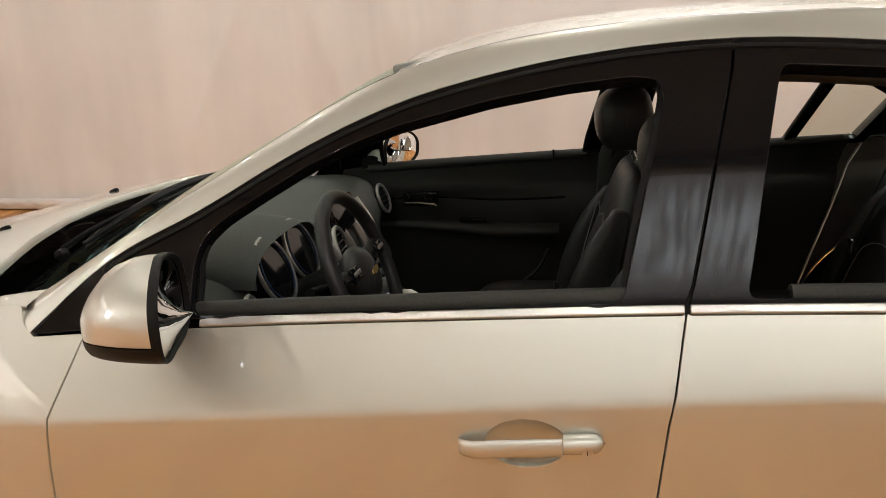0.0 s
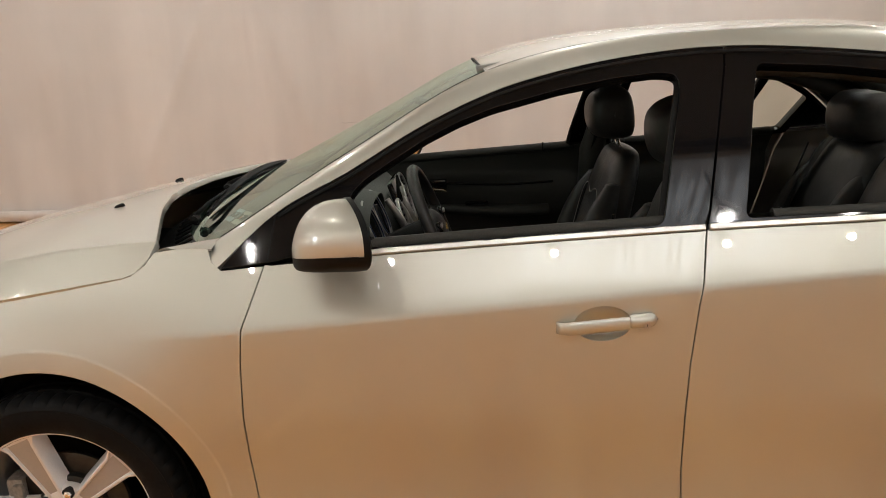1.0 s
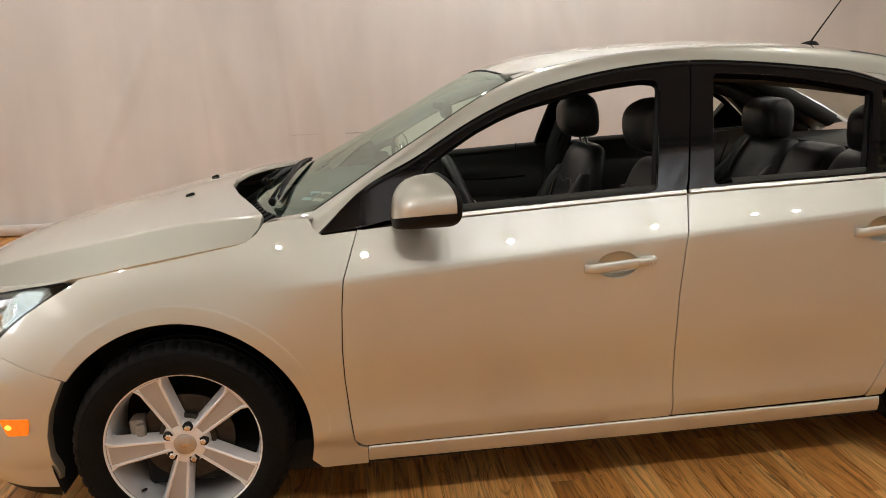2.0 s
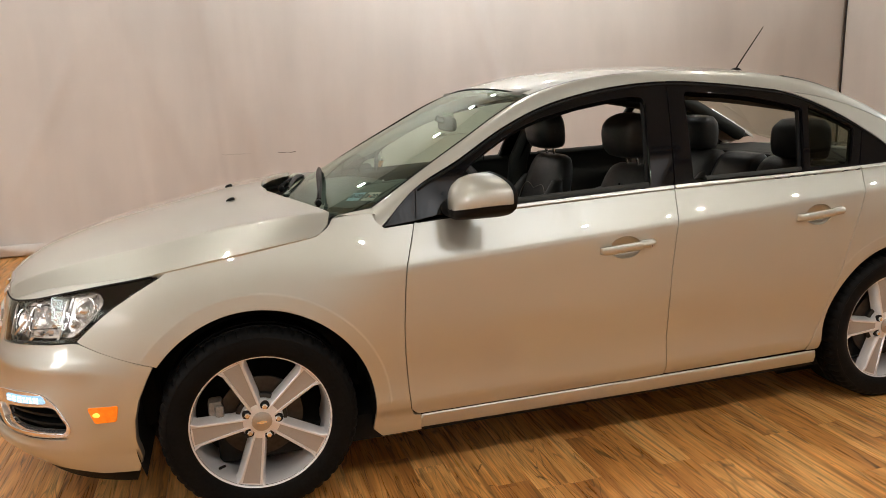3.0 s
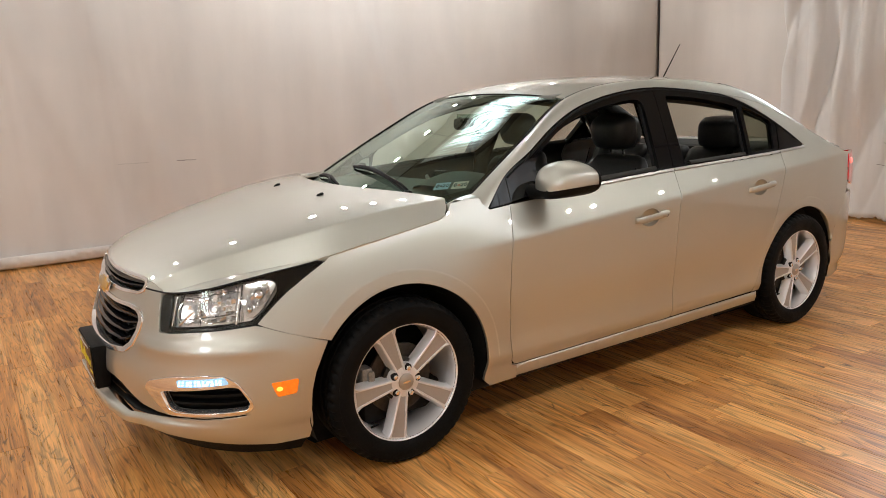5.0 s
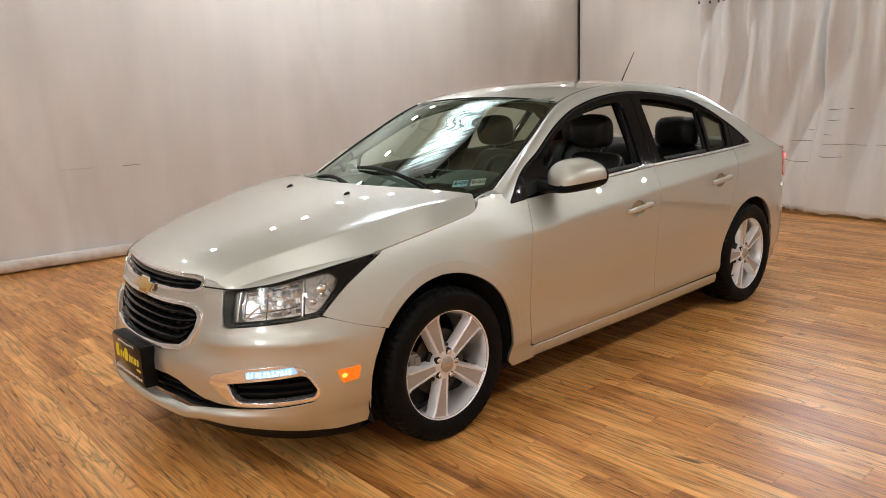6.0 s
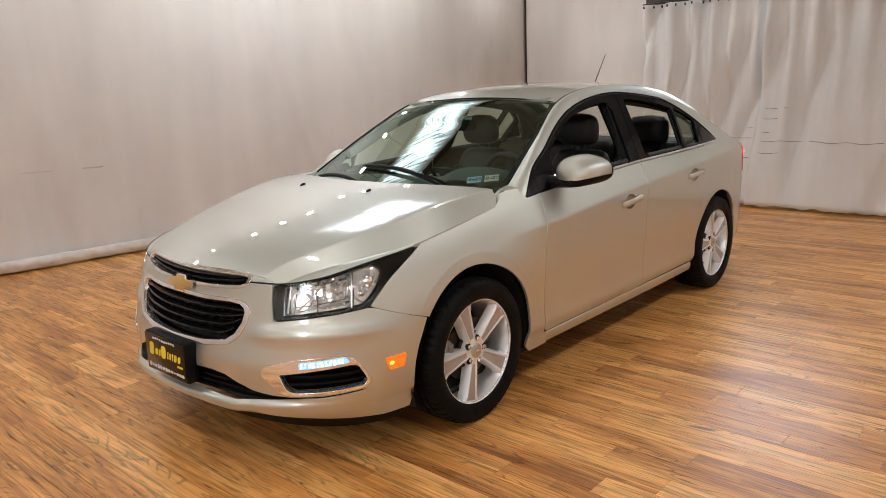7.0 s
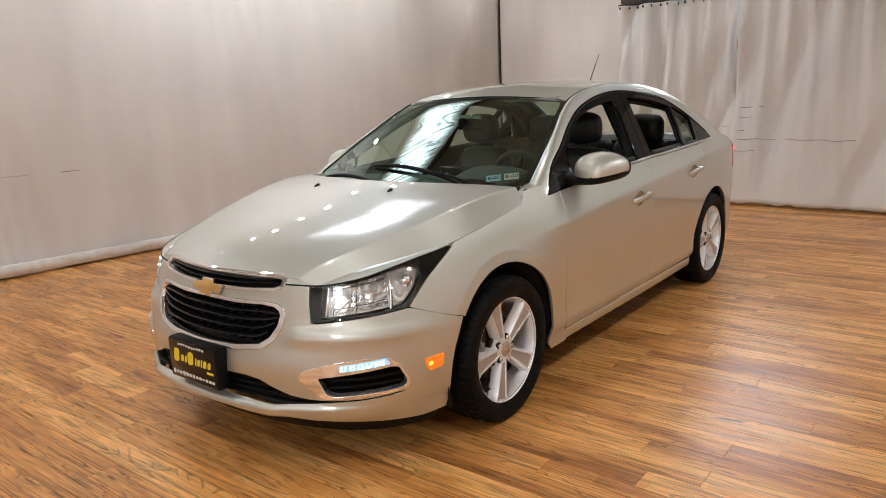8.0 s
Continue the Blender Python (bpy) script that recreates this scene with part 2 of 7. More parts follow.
def wood_material():
    """Laminate boards: each board its own tone and figure, with fine grain, dark wavy veins, streaks and knots."""
    m = bpy.data.materials.new("oak_laminate")
    m.use_nodes = True
    nt = m.node_tree
    N, K = nt.nodes.new, nt.links.new
    b = nt.nodes["Principled BSDF"]
    co, info, geo = N("ShaderNodeTexCoord"), N("ShaderNodeObjectInfo"), N("ShaderNodeNewGeometry")

    def math_node(op, a, c=None, d=None):
        q = N("ShaderNodeMath")
        q.operation = op
        for k, v in enumerate((a, c, d)):
            if v is None:
                continue
            if isinstance(v, (int, float)):
                q.inputs[k].default_value = v
            else:
                K(v, q.inputs[k])
        return q.outputs[0]

    seed = math_node("ADD", info.outputs["Random"], geo.outputs["Random Per Island"])
    shift = N("ShaderNodeVectorMath")
    shift.operation = "SCALE"
    shift.inputs[0].default_value = (37.0, 61.0, 13.0)
    K(seed, shift.inputs["Scale"])
    add = N("ShaderNodeVectorMath")
    add.operation = "ADD"
    K(co.outputs["Object"], add.inputs[0])
    K(shift.outputs[0], add.inputs[1])

    def grain(sx, sy, detail, distort):
        mp, n = N("ShaderNodeMapping"), N("ShaderNodeTexNoise")
        mp.inputs["Scale"].default_value = (sx, sy, 1)
        n.inputs["Scale"].default_value, n.inputs["Detail"].default_value, n.inputs["Distortion"].default_value = 1.0, detail, distort
        K(add.outputs[0], mp.inputs["Vector"])
        K(mp.outputs["Vector"], n.inputs["Vector"])
        return n.outputs["Fac"]

    def ranged(v, a, c, d, e):
        r = N("ShaderNodeMapRange")
        for k, q in zip(("From Min", "From Max", "To Min", "To Max"), (a, c, d, e)):
            r.inputs[k].default_value = q
        K(v, r.inputs["Value"])
        return r.outputs["Result"]

    broad, fine, figure, knots, streak = grain(9, 1.1, 4, 1.2), grain(150, 5.0, 4, 0.2), grain(5.0, 0.62, 2, 1.0), grain(15, 2.6, 2, 0.7), grain(62, 2.4, 4, 0.6)
    # each board in narrow strips of staggered length, each with its own tone
    split = N("ShaderNodeSeparateXYZ")
    K(co.outputs["Object"], split.inputs[0])
    lane = math_node("FLOOR", math_node("MULTIPLY", split.outputs[0], 15.75))
    cell = math_node("FLOOR", math_node("MULTIPLY_ADD", split.outputs[1], 1.7, math_node("MULTIPLY", math_node("SINE", math_node("MULTIPLY", lane, 12.9)), 7.0)))
    hashed = N("ShaderNodeTexWhiteNoise")
    hashed.noise_dimensions = "1D"
    K(math_node("ADD", math_node("MULTIPLY_ADD", lane, 17.3, math_node("MULTIPLY", cell, 3.71)), math_node("MULTIPLY", seed, 57.0)), hashed.inputs["W"])
    tone = math_node("ADD", ranged(math_node("FRACT", math_node("MULTIPLY", seed, 7.31)), 0, 1, -0.15, 0.15), ranged(hashed.outputs["Value"], 0, 1, -0.09, 0.09))
    ramp = N("ShaderNodeValToRGB")
    e = ramp.color_ramp.elements
    e[0].position, e[0].color = 0.22, (0.37, 0.140, 0.033, 1)
    e[1].position, e[1].color = 0.78, (0.860, 0.465, 0.155, 1)
    e.new(0.5).color = (0.640, 0.285, 0.074, 1)
    K(math_node("ADD", broad, tone), ramp.inputs["Fac"])
    # growth rings: contour lines of the figure, in bundles that fade in and out
    ring = math_node("FRACT", math_node("MULTIPLY", figure, 20.0))
    ring = math_node("MAXIMUM", ranged(math_node("ABSOLUTE", math_node("SUBTRACT", ring, 0.5)), 0.02, 0.16, 0.56, 1.03), ranged(knots, 0.50, 0.62, 1.0, 0.0))
    # a few long cracks, short dark flecks and knots
    line = math_node("ABSOLUTE", math_node("SUBTRACT", grain(15, 1.0, 3, 1.1), 0.5))
    crack = math_node("MAXIMUM", ranged(line, 0.002, 0.010, 0.36, 1.0), ranged(grain(9, 1.6, 2, 0.5), 0.52, 0.60, 1.0, 0.0))
    fleck = math_node("MAXIMUM", ranged(grain(120, 9.0, 1, 0.3), 0.74, 0.79, 1.0, 0.30), ranged(broad, 0.42, 0.56, 0.0, 1.0))
    last = ramp.outputs["Color"]
    for v in (ranged(fine, 0.3, 0.7, 0.76, 1.20), ranged(streak, 0.53, 0.66, 1.04, 0.60), ring, crack, fleck, ranged(knots, 0.71, 0.76, 1.0, 0.30), ranged(grain(34, 0.55, 4, 0.5), 0.56, 0.74, 0.97, 1.24)):
        mix = N("ShaderNodeMix")
        mix.data_type, mix.blend_type = "RGBA", "MULTIPLY"
        mix.inputs["Factor"].default_value = 1.0
        K(last, mix.inputs["A"])
        K(v, mix.inputs["B"])
        last = mix.outputs["Result"]
    K(last, b.inputs["Base Color"])
    K(ranged(fine, 0.2, 0.8, 0.22, 0.42), b.inputs["Roughness"])
    bp = N("ShaderNodeBump")
    bp.inputs["Strength"].default_value, bp.inputs["Distance"].default_value = 0.35, 0.001
    K(fine, bp.inputs["Height"])
    K(bp.outputs["Normal"], b.inputs["Normal"])
    return m


WOOD = wood_material()


# ---- shaping tools ----
from mathutils.geometry import delaunay_2d_cdt


def curve1(*pts):
    """A smooth function through (x, value) pairs, straight beyond its ends."""
    xs, ys = np.array([p[0] for p in pts], float), np.array([p[1] for p in pts], float)
    h, d = np.diff(xs), np.diff(ys) / np.diff(xs)
    m = np.empty(len(xs))
    m[0], m[-1] = d[0], d[-1]
    m[1:-1] = (d[:-1] * h[1:] + d[1:] * h[:-1]) / (h[1:] + h[:-1])

    def f(x):
        x = np.asarray(x, float)
        i = np.clip(np.searchsorted(xs, x) - 1, 0, len(xs) - 2)
        w = h[i]
        t = (x - xs[i]) / w
        tc = np.clip(t, 0, 1)
        v = (2 * tc**3 - 3 * tc**2 + 1) * ys[i] + (tc**3 - 2 * tc**2 + tc) * w * m[i] + (3 * tc**2 - 2 * tc**3) * ys[i + 1] + (tc**3 - tc**2) * w * m[i + 1]
        return v + np.where(t < 0, t * w * m[0], 0) + np.where(t > 1, (t - 1) * w * m[-1], 0)

    return f


def smoothstep(a, b, x):
    t = np.clip((np.asarray(x, float) - a) / (b - a), 0, 1)
    return t * t * (3 - 2 * t)


def softplus(x, k):
    x = np.asarray(x, float)
    return 0.5 * (x + np.sqrt(x * x + 4 * k * k))


def rounded(pts, n=6, closed=True):
    """A smooth closed or open line through a few points (Catmull-Rom)."""
    p = [np.array(q, float) for q in pts]
    out, count = [], len(p)
    for i in range(count if closed else count - 1):
        a, b, c, d = (p[(i + k) % count] if closed else p[min(max(i + k, 0), count - 1)] for k in (-1, 0, 1, 2))
        for t in np.arange(n) / n:
            out.append(0.5 * (2 * b + (c - a) * t + (2 * a - 5 * b + 4 * c - d) * t**2 + (3 * b - a - 3 * c + d) * t**3))
    if not closed:
        out.append(p[-1])
    return [tuple(q) for q in out]


def soften(pts, r=0.02, n=4):
    """A polygon with its corners rounded off by about r."""
    p = [np.array(q, float) for q in pts]
    out = []
    for i, b in enumerate(p):
        a, c = p[i - 1], p[(i + 1) % len(p)]
        la, lc = np.linalg.norm(a - b), np.linalg.norm(c - b)
        k = min(r, la * 0.45, lc * 0.45)
        s, e = b + (a - b) * k / la, b + (c - b) * k / lc
        out += [tuple((1 - t) ** 2 * s + 2 * t * (1 - t) * b + t * t * e) for t in np.linspace(0, 1, n + 1)]
    return out


def arc(cx, cz, r, a0, a1, n=24):
    return [(cx + r * math.cos(radians(a)), cz + r * math.sin(radians(a))) for a in np.linspace(a0, a1, n)]


def dense(pts, step, closed=True):
    out = []
    p = [np.array(q, float) for q in pts]
    for i in range(len(p) if closed else len(p) - 1):
        a, b = p[i], p[(i + 1) % len(p)]
        n = max(1, int(np.ceil(np.linalg.norm(b - a) / step)))
        out += [a + (b - a) * k / n for k in range(n)]
    if not closed:
        out.append(p[-1])
    return np.array(out)


def inside(poly, pts):
    x, y = pts[:, 0][:, None], pts[:, 1][:, None]
    a, b = poly, np.roll(poly, -1, axis=0)
    dy = np.where(np.abs(b[:, 1] - a[:, 1]) < 1e-12, 1e-12, b[:, 1] - a[:, 1])
    cross = ((a[:, 1] > y) != (b[:, 1] > y)) & (x < (b[:, 0] - a[:, 0]) * (y - a[:, 1]) / dy + a[:, 0])
    return cross.sum(1) % 2 == 1


def mesh_object(name, verts, faces, mat, parent, label="", normals=None, kind=""):
    me = bpy.data.meshes.new(name)
    me.from_pydata([tuple(map(float, v)) for v in verts], [], [tuple(map(int, f)) for f in faces], shade_flat=False)
    me.update()
    if normals is not None:
        me.normals_split_custom_set_from_vertices([tuple(map(float, n)) for n in normals])
    me.materials.append(mat)
    ob = new(name, me)
    if parent is not None:
        ob.parent = parent
    return tagged(ob, label, kind=kind)


def panel(name, outline, surf, step, mat, parent, label="", holes=(), lines=(), thick=0.014, flip=1, lift=0.0, edge=0.0014, both=False):
    """A sheet cut to a 2D outline and laid on the surface surf(u, v) -> (x, y, z); its rim is rolled in.
    flip: -1 turns the outside round. both: also mirrored in y, as a second object."""
    rims = [dense(outline, step)] + [dense(h, step) for h in holes]
    lo, hi = rims[0].min(0), rims[0].max(0)
    gx, gy = np.meshgrid(np.arange(lo[0] + step / 2, hi[0], step), np.arange(lo[1] + step / 2, hi[1], step * 0.87))
    gx = gx + (np.arange(gx.shape[0]) % 2)[:, None] * step / 2
    grid = np.stack([gx.ravel(), gy.ravel()], 1)
    keep = inside(rims[0], grid)
    for h in rims[1:]:
        keep &= ~inside(h, grid)
    grid = grid[keep]
    inner = [dense(ln, step, False) for ln in lines]
    inner = [ln[inside(rims[0], ln) & np.all([~inside(h, ln) for h in rims[1:]] or [np.ones(len(ln), bool)], axis=0)] for ln in inner]
    fixed = np.concatenate(rims + [ln for ln in inner if len(ln)])
    if len(grid):
        near = np.min(((grid[:, None, :] - fixed[None]) ** 2).sum(2), axis=1)
        grid = grid[near > (0.55 * step) ** 2]
    pts, edges, at = [], [], 0
    for r in rims:
        n = len(r)
        edges += [(at + i, at + (i + 1) % n) for i in range(n)]
        at += n
    for ln in inner:
        edges += [(at + i, at + i + 1) for i in range(len(ln) - 1) if np.linalg.norm(ln[i + 1] - ln[i]) < step * 1.6]
        at += len(ln)
    pts = np.concatenate([fixed, grid])
    vs, _, fs, _, _, _ = delaunay_2d_cdt([Vector(p) for p in pts], edges, [], 0, 1e-6)
    vs = np.array([tuple(v) for v in vs])
    fs = np.array([tuple(f) for f in fs])
    mid = vs[fs].mean(1)
    ok = inside(rims[0], mid)
    for h in rims[1:]:
        ok &= ~inside(h, mid)
    a, b, c = vs[fs[:, 0]], vs[fs[:, 1]], vs[fs[:, 2]]
    area = (b[:, 0] - a[:, 0]) * (c[:, 1] - a[:, 1]) - (b[:, 1] - a[:, 1]) * (c[:, 0] - a[:, 0])
    fs = fs[ok & (np.abs(area) > 1e-10)]
    used = np.unique(fs)
    remap = -np.ones(len(vs), int)
    remap[used] = np.arange(len(used))
    vs, fs = vs[used], remap[fs]

    def lay(u, v):
        return np.stack(np.broadcast_arrays(*surf(u, v)), 1).astype(float)

    e = 0.0015
    P = lay(vs[:, 0], vs[:, 1])
    du = lay(vs[:, 0] + e, vs[:, 1]) - lay(vs[:, 0] - e, vs[:, 1])
    dv = lay(vs[:, 0], vs[:, 1] + e) - lay(vs[:, 0], vs[:, 1] - e)
    N = np.cross(du, dv) * flip
    N /= np.maximum(np.linalg.norm(N, axis=1), 1e-12)[:, None]
    P = P + N * lift
    a, b, c = P[fs[:, 0]], P[fs[:, 1]], P[fs[:, 2]]
    wrong = np.einsum("ij,ij->i", np.cross(b - a, c - a), N[fs].sum(1)) < 0
    fs[wrong] = fs[wrong][:, ::-1]
    # rolled rim
    seen = {}
    for f in fs:
        for i in range(3):
            seen[(f[i], f[(i + 1) % 3])] = 1
    border = [k for k in seen if (k[1], k[0]) not in seen]
    out = np.zeros_like(P)
    for i, j in border:
        t = P[j] - P[i]
        o = np.cross(t, N[i])
        out[i] += o
        out[j] += o
    ids = sorted({i for k in border for i in k})
    row = {v: n for n, v in enumerate(ids)}
    o = out[ids]
    o /= np.maximum(np.linalg.norm(o, axis=1), 1e-12)[:, None]
    n0, base, m = N[ids], P[ids], len(ids)
    r1, r2 = base + (o - n0) * edge, base + o * edge - n0 * thick
    V = np.concatenate([P, r1, r2])
    NN = np.concatenate([N, o * 0.9 + n0 * 0.3, o])
    faces = [tuple(f) for f in fs]
    k1, k2 = len(P), len(P) + m
    for i, j in border:
        faces.append((j, i, k1 + row[i], k1 + row[j]))
        faces.append((k1 + row[j], k1 + row[i], k2 + row[i], k2 + row[j]))
    ob = mesh_object(name, V, faces, mat, parent, label, NN)
    if both:
        flipy = np.array([1, -1, 1])
        mesh_object(name, V * flipy, [f[::-1] for f in faces], mat, both if both is not True else parent, label, NN * flipy)
    return ob


def grid_mesh(name, P, mat, parent, label="", close_u=False, close_v=False, caps=False, flip=False, kind="", sharp=40):
    """A mesh over an array of points P[u][v]."""
    nu, nv = len(P), len(P[0])
    verts = [tuple(p) for row in P for p in row]
    faces = []
    for i in range(nu if close_u else nu - 1):
        for j in range(nv if close_v else nv - 1):
            a, b, c, d = i * nv + j, i * nv + (j + 1) % nv, ((i + 1) % nu) * nv + (j + 1) % nv, ((i + 1) % nu) * nv + j
            faces.append((d, c, b, a) if flip else (a, b, c, d))
    if caps and close_v:
        for i in (0, nu - 1):
            ring = [i * nv + j for j in range(nv)]
            faces.append(ring if (i == 0) == flip else ring[::-1])
    ob = mesh_object(name, verts, faces, mat, parent, label, kind=kind)
    ob.data.set_sharp_from_angle(angle=radians(sharp))
    return ob


def tube(name, pts, r, mat, parent, label="", seg=8, closed=False, n=0, flat=1.0):
    """A round bar along a line of points; r one radius or one a point."""
    if n:
        pts = rounded(pts, n, closed)
    p = np.array(pts, float)
    k = len(p)
    rr = np.full(k, r) if np.isscalar(r) else np.interp(np.linspace(0, 1, k), np.linspace(0, 1, len(r)), r)
    rows, up = [], None
    for i in range(k):
        t = p[(i + 1) % k] - p[i - 1] if closed else p[min(i + 1, k - 1)] - p[max(i - 1, 0)]
        t = t / max(np.linalg.norm(t), 1e-9)
        if up is None:
            up = np.array([0, 0, 1.0]) if abs(t[2]) < 0.9 else np.array([1.0, 0, 0])
        s = np.cross(t, up)
        s /= max(np.linalg.norm(s), 1e-9)
        up = np.cross(s, t)
        rows.append([p[i] + rr[i] * (math.cos(a) * s + flat * math.sin(a) * up) for a in np.linspace(0, 2 * math.pi, seg, endpoint=False)])
    return grid_mesh(name, rows, mat, parent, label, close_u=closed, close_v=True, caps=not closed, flip=True, sharp=60)


def lathe(name, profile, mat, parent, label="", seg=64, centre=(0, 0, 0), side=-1, sharp=35, a0=0.0, a1=360.0):
    """A body turned about the y axis: profile of (radius, depth), depth outward on the given side."""
    whole = abs(a1 - a0) > 359
    angles = np.linspace(radians(a0), radians(a1), seg, endpoint=not whole)
    rows = [[(centre[0] + r * math.cos(a), centre[1] + side * d, centre[2] + r * math.sin(a)) for r, d in profile] for a in angles]
    return grid_mesh(name, rows, mat, parent, label, close_u=whole, sharp=sharp, flip=side > 0)


def box(name, size, place, mat, parent, label="", r=0.006, turn=(0, 0, 0), seg=2, kind=""):
    """A block with rounded edges, its centre at place."""
    bm = bmesh.new()
    bmesh.ops.create_cube(bm, size=1, matrix=Matrix.Diagonal((*size, 1)))
    if r:
        bmesh.ops.bevel(bm, geom=bm.edges[:], offset=min(r, min(size) * 0.48), segments=seg, affect="EDGES", profile=0.5)
    bm.transform(pose(*place, *turn))
    return part(name, bm, mat, parent, label, kind)


def part(name, bm, mat, parent, label="", kind="", sharp=35):
    bmesh.ops.recalc_face_normals(bm, faces=bm.faces)
    me = bpy.data.meshes.new(name)
    bm.to_mesh(me)
    bm.free()
    me.polygons.foreach_set("use_smooth", [True] * len(me.polygons))
    me.set_sharp_from_angle(angle=radians(sharp))
    me.materials.append(mat)
    ob = new(name, me)
    if parent is not None:
        ob.parent = parent
    return tagged(ob, label, kind=kind)


def prism(name, outline, depth, m, mat, parent, label="", r=0.0, holes=()):
    """A plate: a 2D outline in the xy plane of m, thickened along its z."""
    o = dense(outline, 10)
    bm = bmesh.new()
    top = [bm.verts.new((p[0], p[1], depth)) for p in o]
    f = bm.faces.new(top)
    ext = bmesh.ops.extrude_face_region(bm, geom=[f])
    bmesh.ops.translate(bm, vec=(0, 0, -depth), verts=[v for v in ext["geom"] if isinstance(v, bmesh.types.BMVert)])
    if r:
        rim = [e for e in bm.edges if all(abs(v.co.z - depth) < 1e-9 for v in e.verts)]
        bmesh.ops.bevel(bm, geom=rim, offset=r, segments=2, affect="EDGES", profile=0.5)
    bm.transform(m)
    return part(name, bm, mat, parent, label)


def cushion(name, sections, mat, parent, label="", power=3.2, seg=28, axis="z"):
    """A padded form: rings (centre x, y, z, half length, half width) stacked along an axis, with domed ends."""
    rows = []
    first, last = np.array(sections[0], float), np.array(sections[-1], float)
    run = np.zeros(5)
    run["xyz".index(axis)] = min(last[3], last[4]) * 0.22 * (1 if last["xyz".index(axis)] > first["xyz".index(axis)] else -1)
    curves = [curve1(*enumerate(q)) for q in zip(*sections)]
    fine = [np.array([float(f(t)) for f in curves]) for t in np.linspace(0, len(sections) - 1, 4 * (len(sections) - 1) + 1)]
    dome = lambda s, k, way: np.concatenate([(s + run * (1 - k * k) * way)[:3], s[3:] * k])
    for cx, cy, cz, a, b in [dome(first, k, -1) for k in (0.3, 0.7, 0.92)] + fine + [dome(last, k, 1) for k in (0.92, 0.7, 0.3)]:
        ring = []
        for t in np.linspace(0, 2 * math.pi, seg, endpoint=False):
            c, s = math.cos(t), math.sin(t)
            k = (abs(c) ** power + abs(s) ** power) ** (-1 / power)
            u, v = a * k * c, b * k * s
            ring.append((cx + u, cy + v, cz) if axis == "z" else (cx, cy + v, cz + u) if axis == "x" else (cx + v, cy, cz + u))
        rows.append(ring)
    return grid_mesh(name, rows, mat, parent, label, close_v=True, caps=True, flip=(axis != "z"), sharp=70)


def words(name, text, size, m, mat, parent, label="", depth=0.0008, align="CENTER"):
    """Raised lettering in the built-in font, as a mesh."""
    data = bpy.data.curves.new(name, "FONT")
    data.body, data.size, data.extrude, data.align_x, data.align_y = text, size, depth, align, "CENTER"
    tmp = bpy.data.objects.new(name, data)
    me = bpy.data.meshes.new_from_object(tmp)
    bpy.data.objects.remove(tmp)
    me.transform(m)
    me.materials.append(mat)
    ob = new(name, me)
    if parent is not None:
        ob.parent = parent
    return tagged(ob, label)


def thing(name, label, category, place=(0, 0, 0), group="", kind=""):
    ob = new(name)
    ob.empty_display_size = 0.2
    ob.location = place
    return tagged(ob, label, category, group, kind)


# ---- the hall ----
def wall_y(x):
    return 4.27 - 0.084 * x


def sheet(name, a, b, z0, z1, mat, label, folds, category="", kind="structure", steps=(160, 40), hem=0.0, seed=0.0, slit=0.0, lean=0.0):
    """Cloth hung from a to b (plan points): folds(u, h) gives its swell towards the room in metres."""
    a, b = np.array(a, float), np.array(b, float)
    along = (b - a) / np.linalg.norm(b - a)
    out = np.array([along[1], -along[0]])
    rows = []
    for i in range(steps[0] + 1):
        u = i / steps[0]
        p = a + (b - a) * u
        row = []
        for j in range(steps[1] + 1):
            h = j / steps[1]
            w = folds(u * np.linalg.norm(b - a), h)
            pull = lean * (1 - h) * (1 - u) ** 6 + slit * u**8 * math.sin(math.pi * min(1, max(0, (h - 0.5) / 0.47)))
            z = z0 + (z1 - z0) * h + (hem * noise.noise((u * 30, seed, 0)) if j == 0 else 0)
            row.append((*(p - along * pull + out * w), z))
        rows.append(row)
    ob = grid_mesh(name, rows, mat, None, label, kind=kind, sharp=80)
    if category:
        tagged(ob, category=category)
    mod = ob.modifiers.new("thickness", "SOLIDIFY")
    mod.thickness = 0.003
    return ob


def backdrop_folds(u, h):
    low = (1 - h) ** 6
    ridge = lambda a, seed: max(0.0, 1 - 9 * abs(noise.noise((a, seed, 0.5)))) * max(0.0, noise.noise((u * 0.6, h * 1.2, seed)) + 0.12)
    crease = 0.045 * (ridge(u * 0.9 + 1.1 * h, 14) + ridge(u * 0.8 - 1.5 * h, 23) + 0.6 * ridge(u * 2.4 + 0.5 * h, 35))
    return crease + 0.02 * noise.noise((u * 0.9, h * 0.8, 3)) + 0.04 * low * noise.noise((u * 5, h * 3, 1)) + 0.016 * noise.noise((u * 2.6 + 1.4 * h, h * 1.1, 8)) + 0.012 * (1 - h) ** 3 * math.sin(u * 6 + 2 * noise.noise((u, 0, 5))) + 0.035 * (1 - h) ** 14


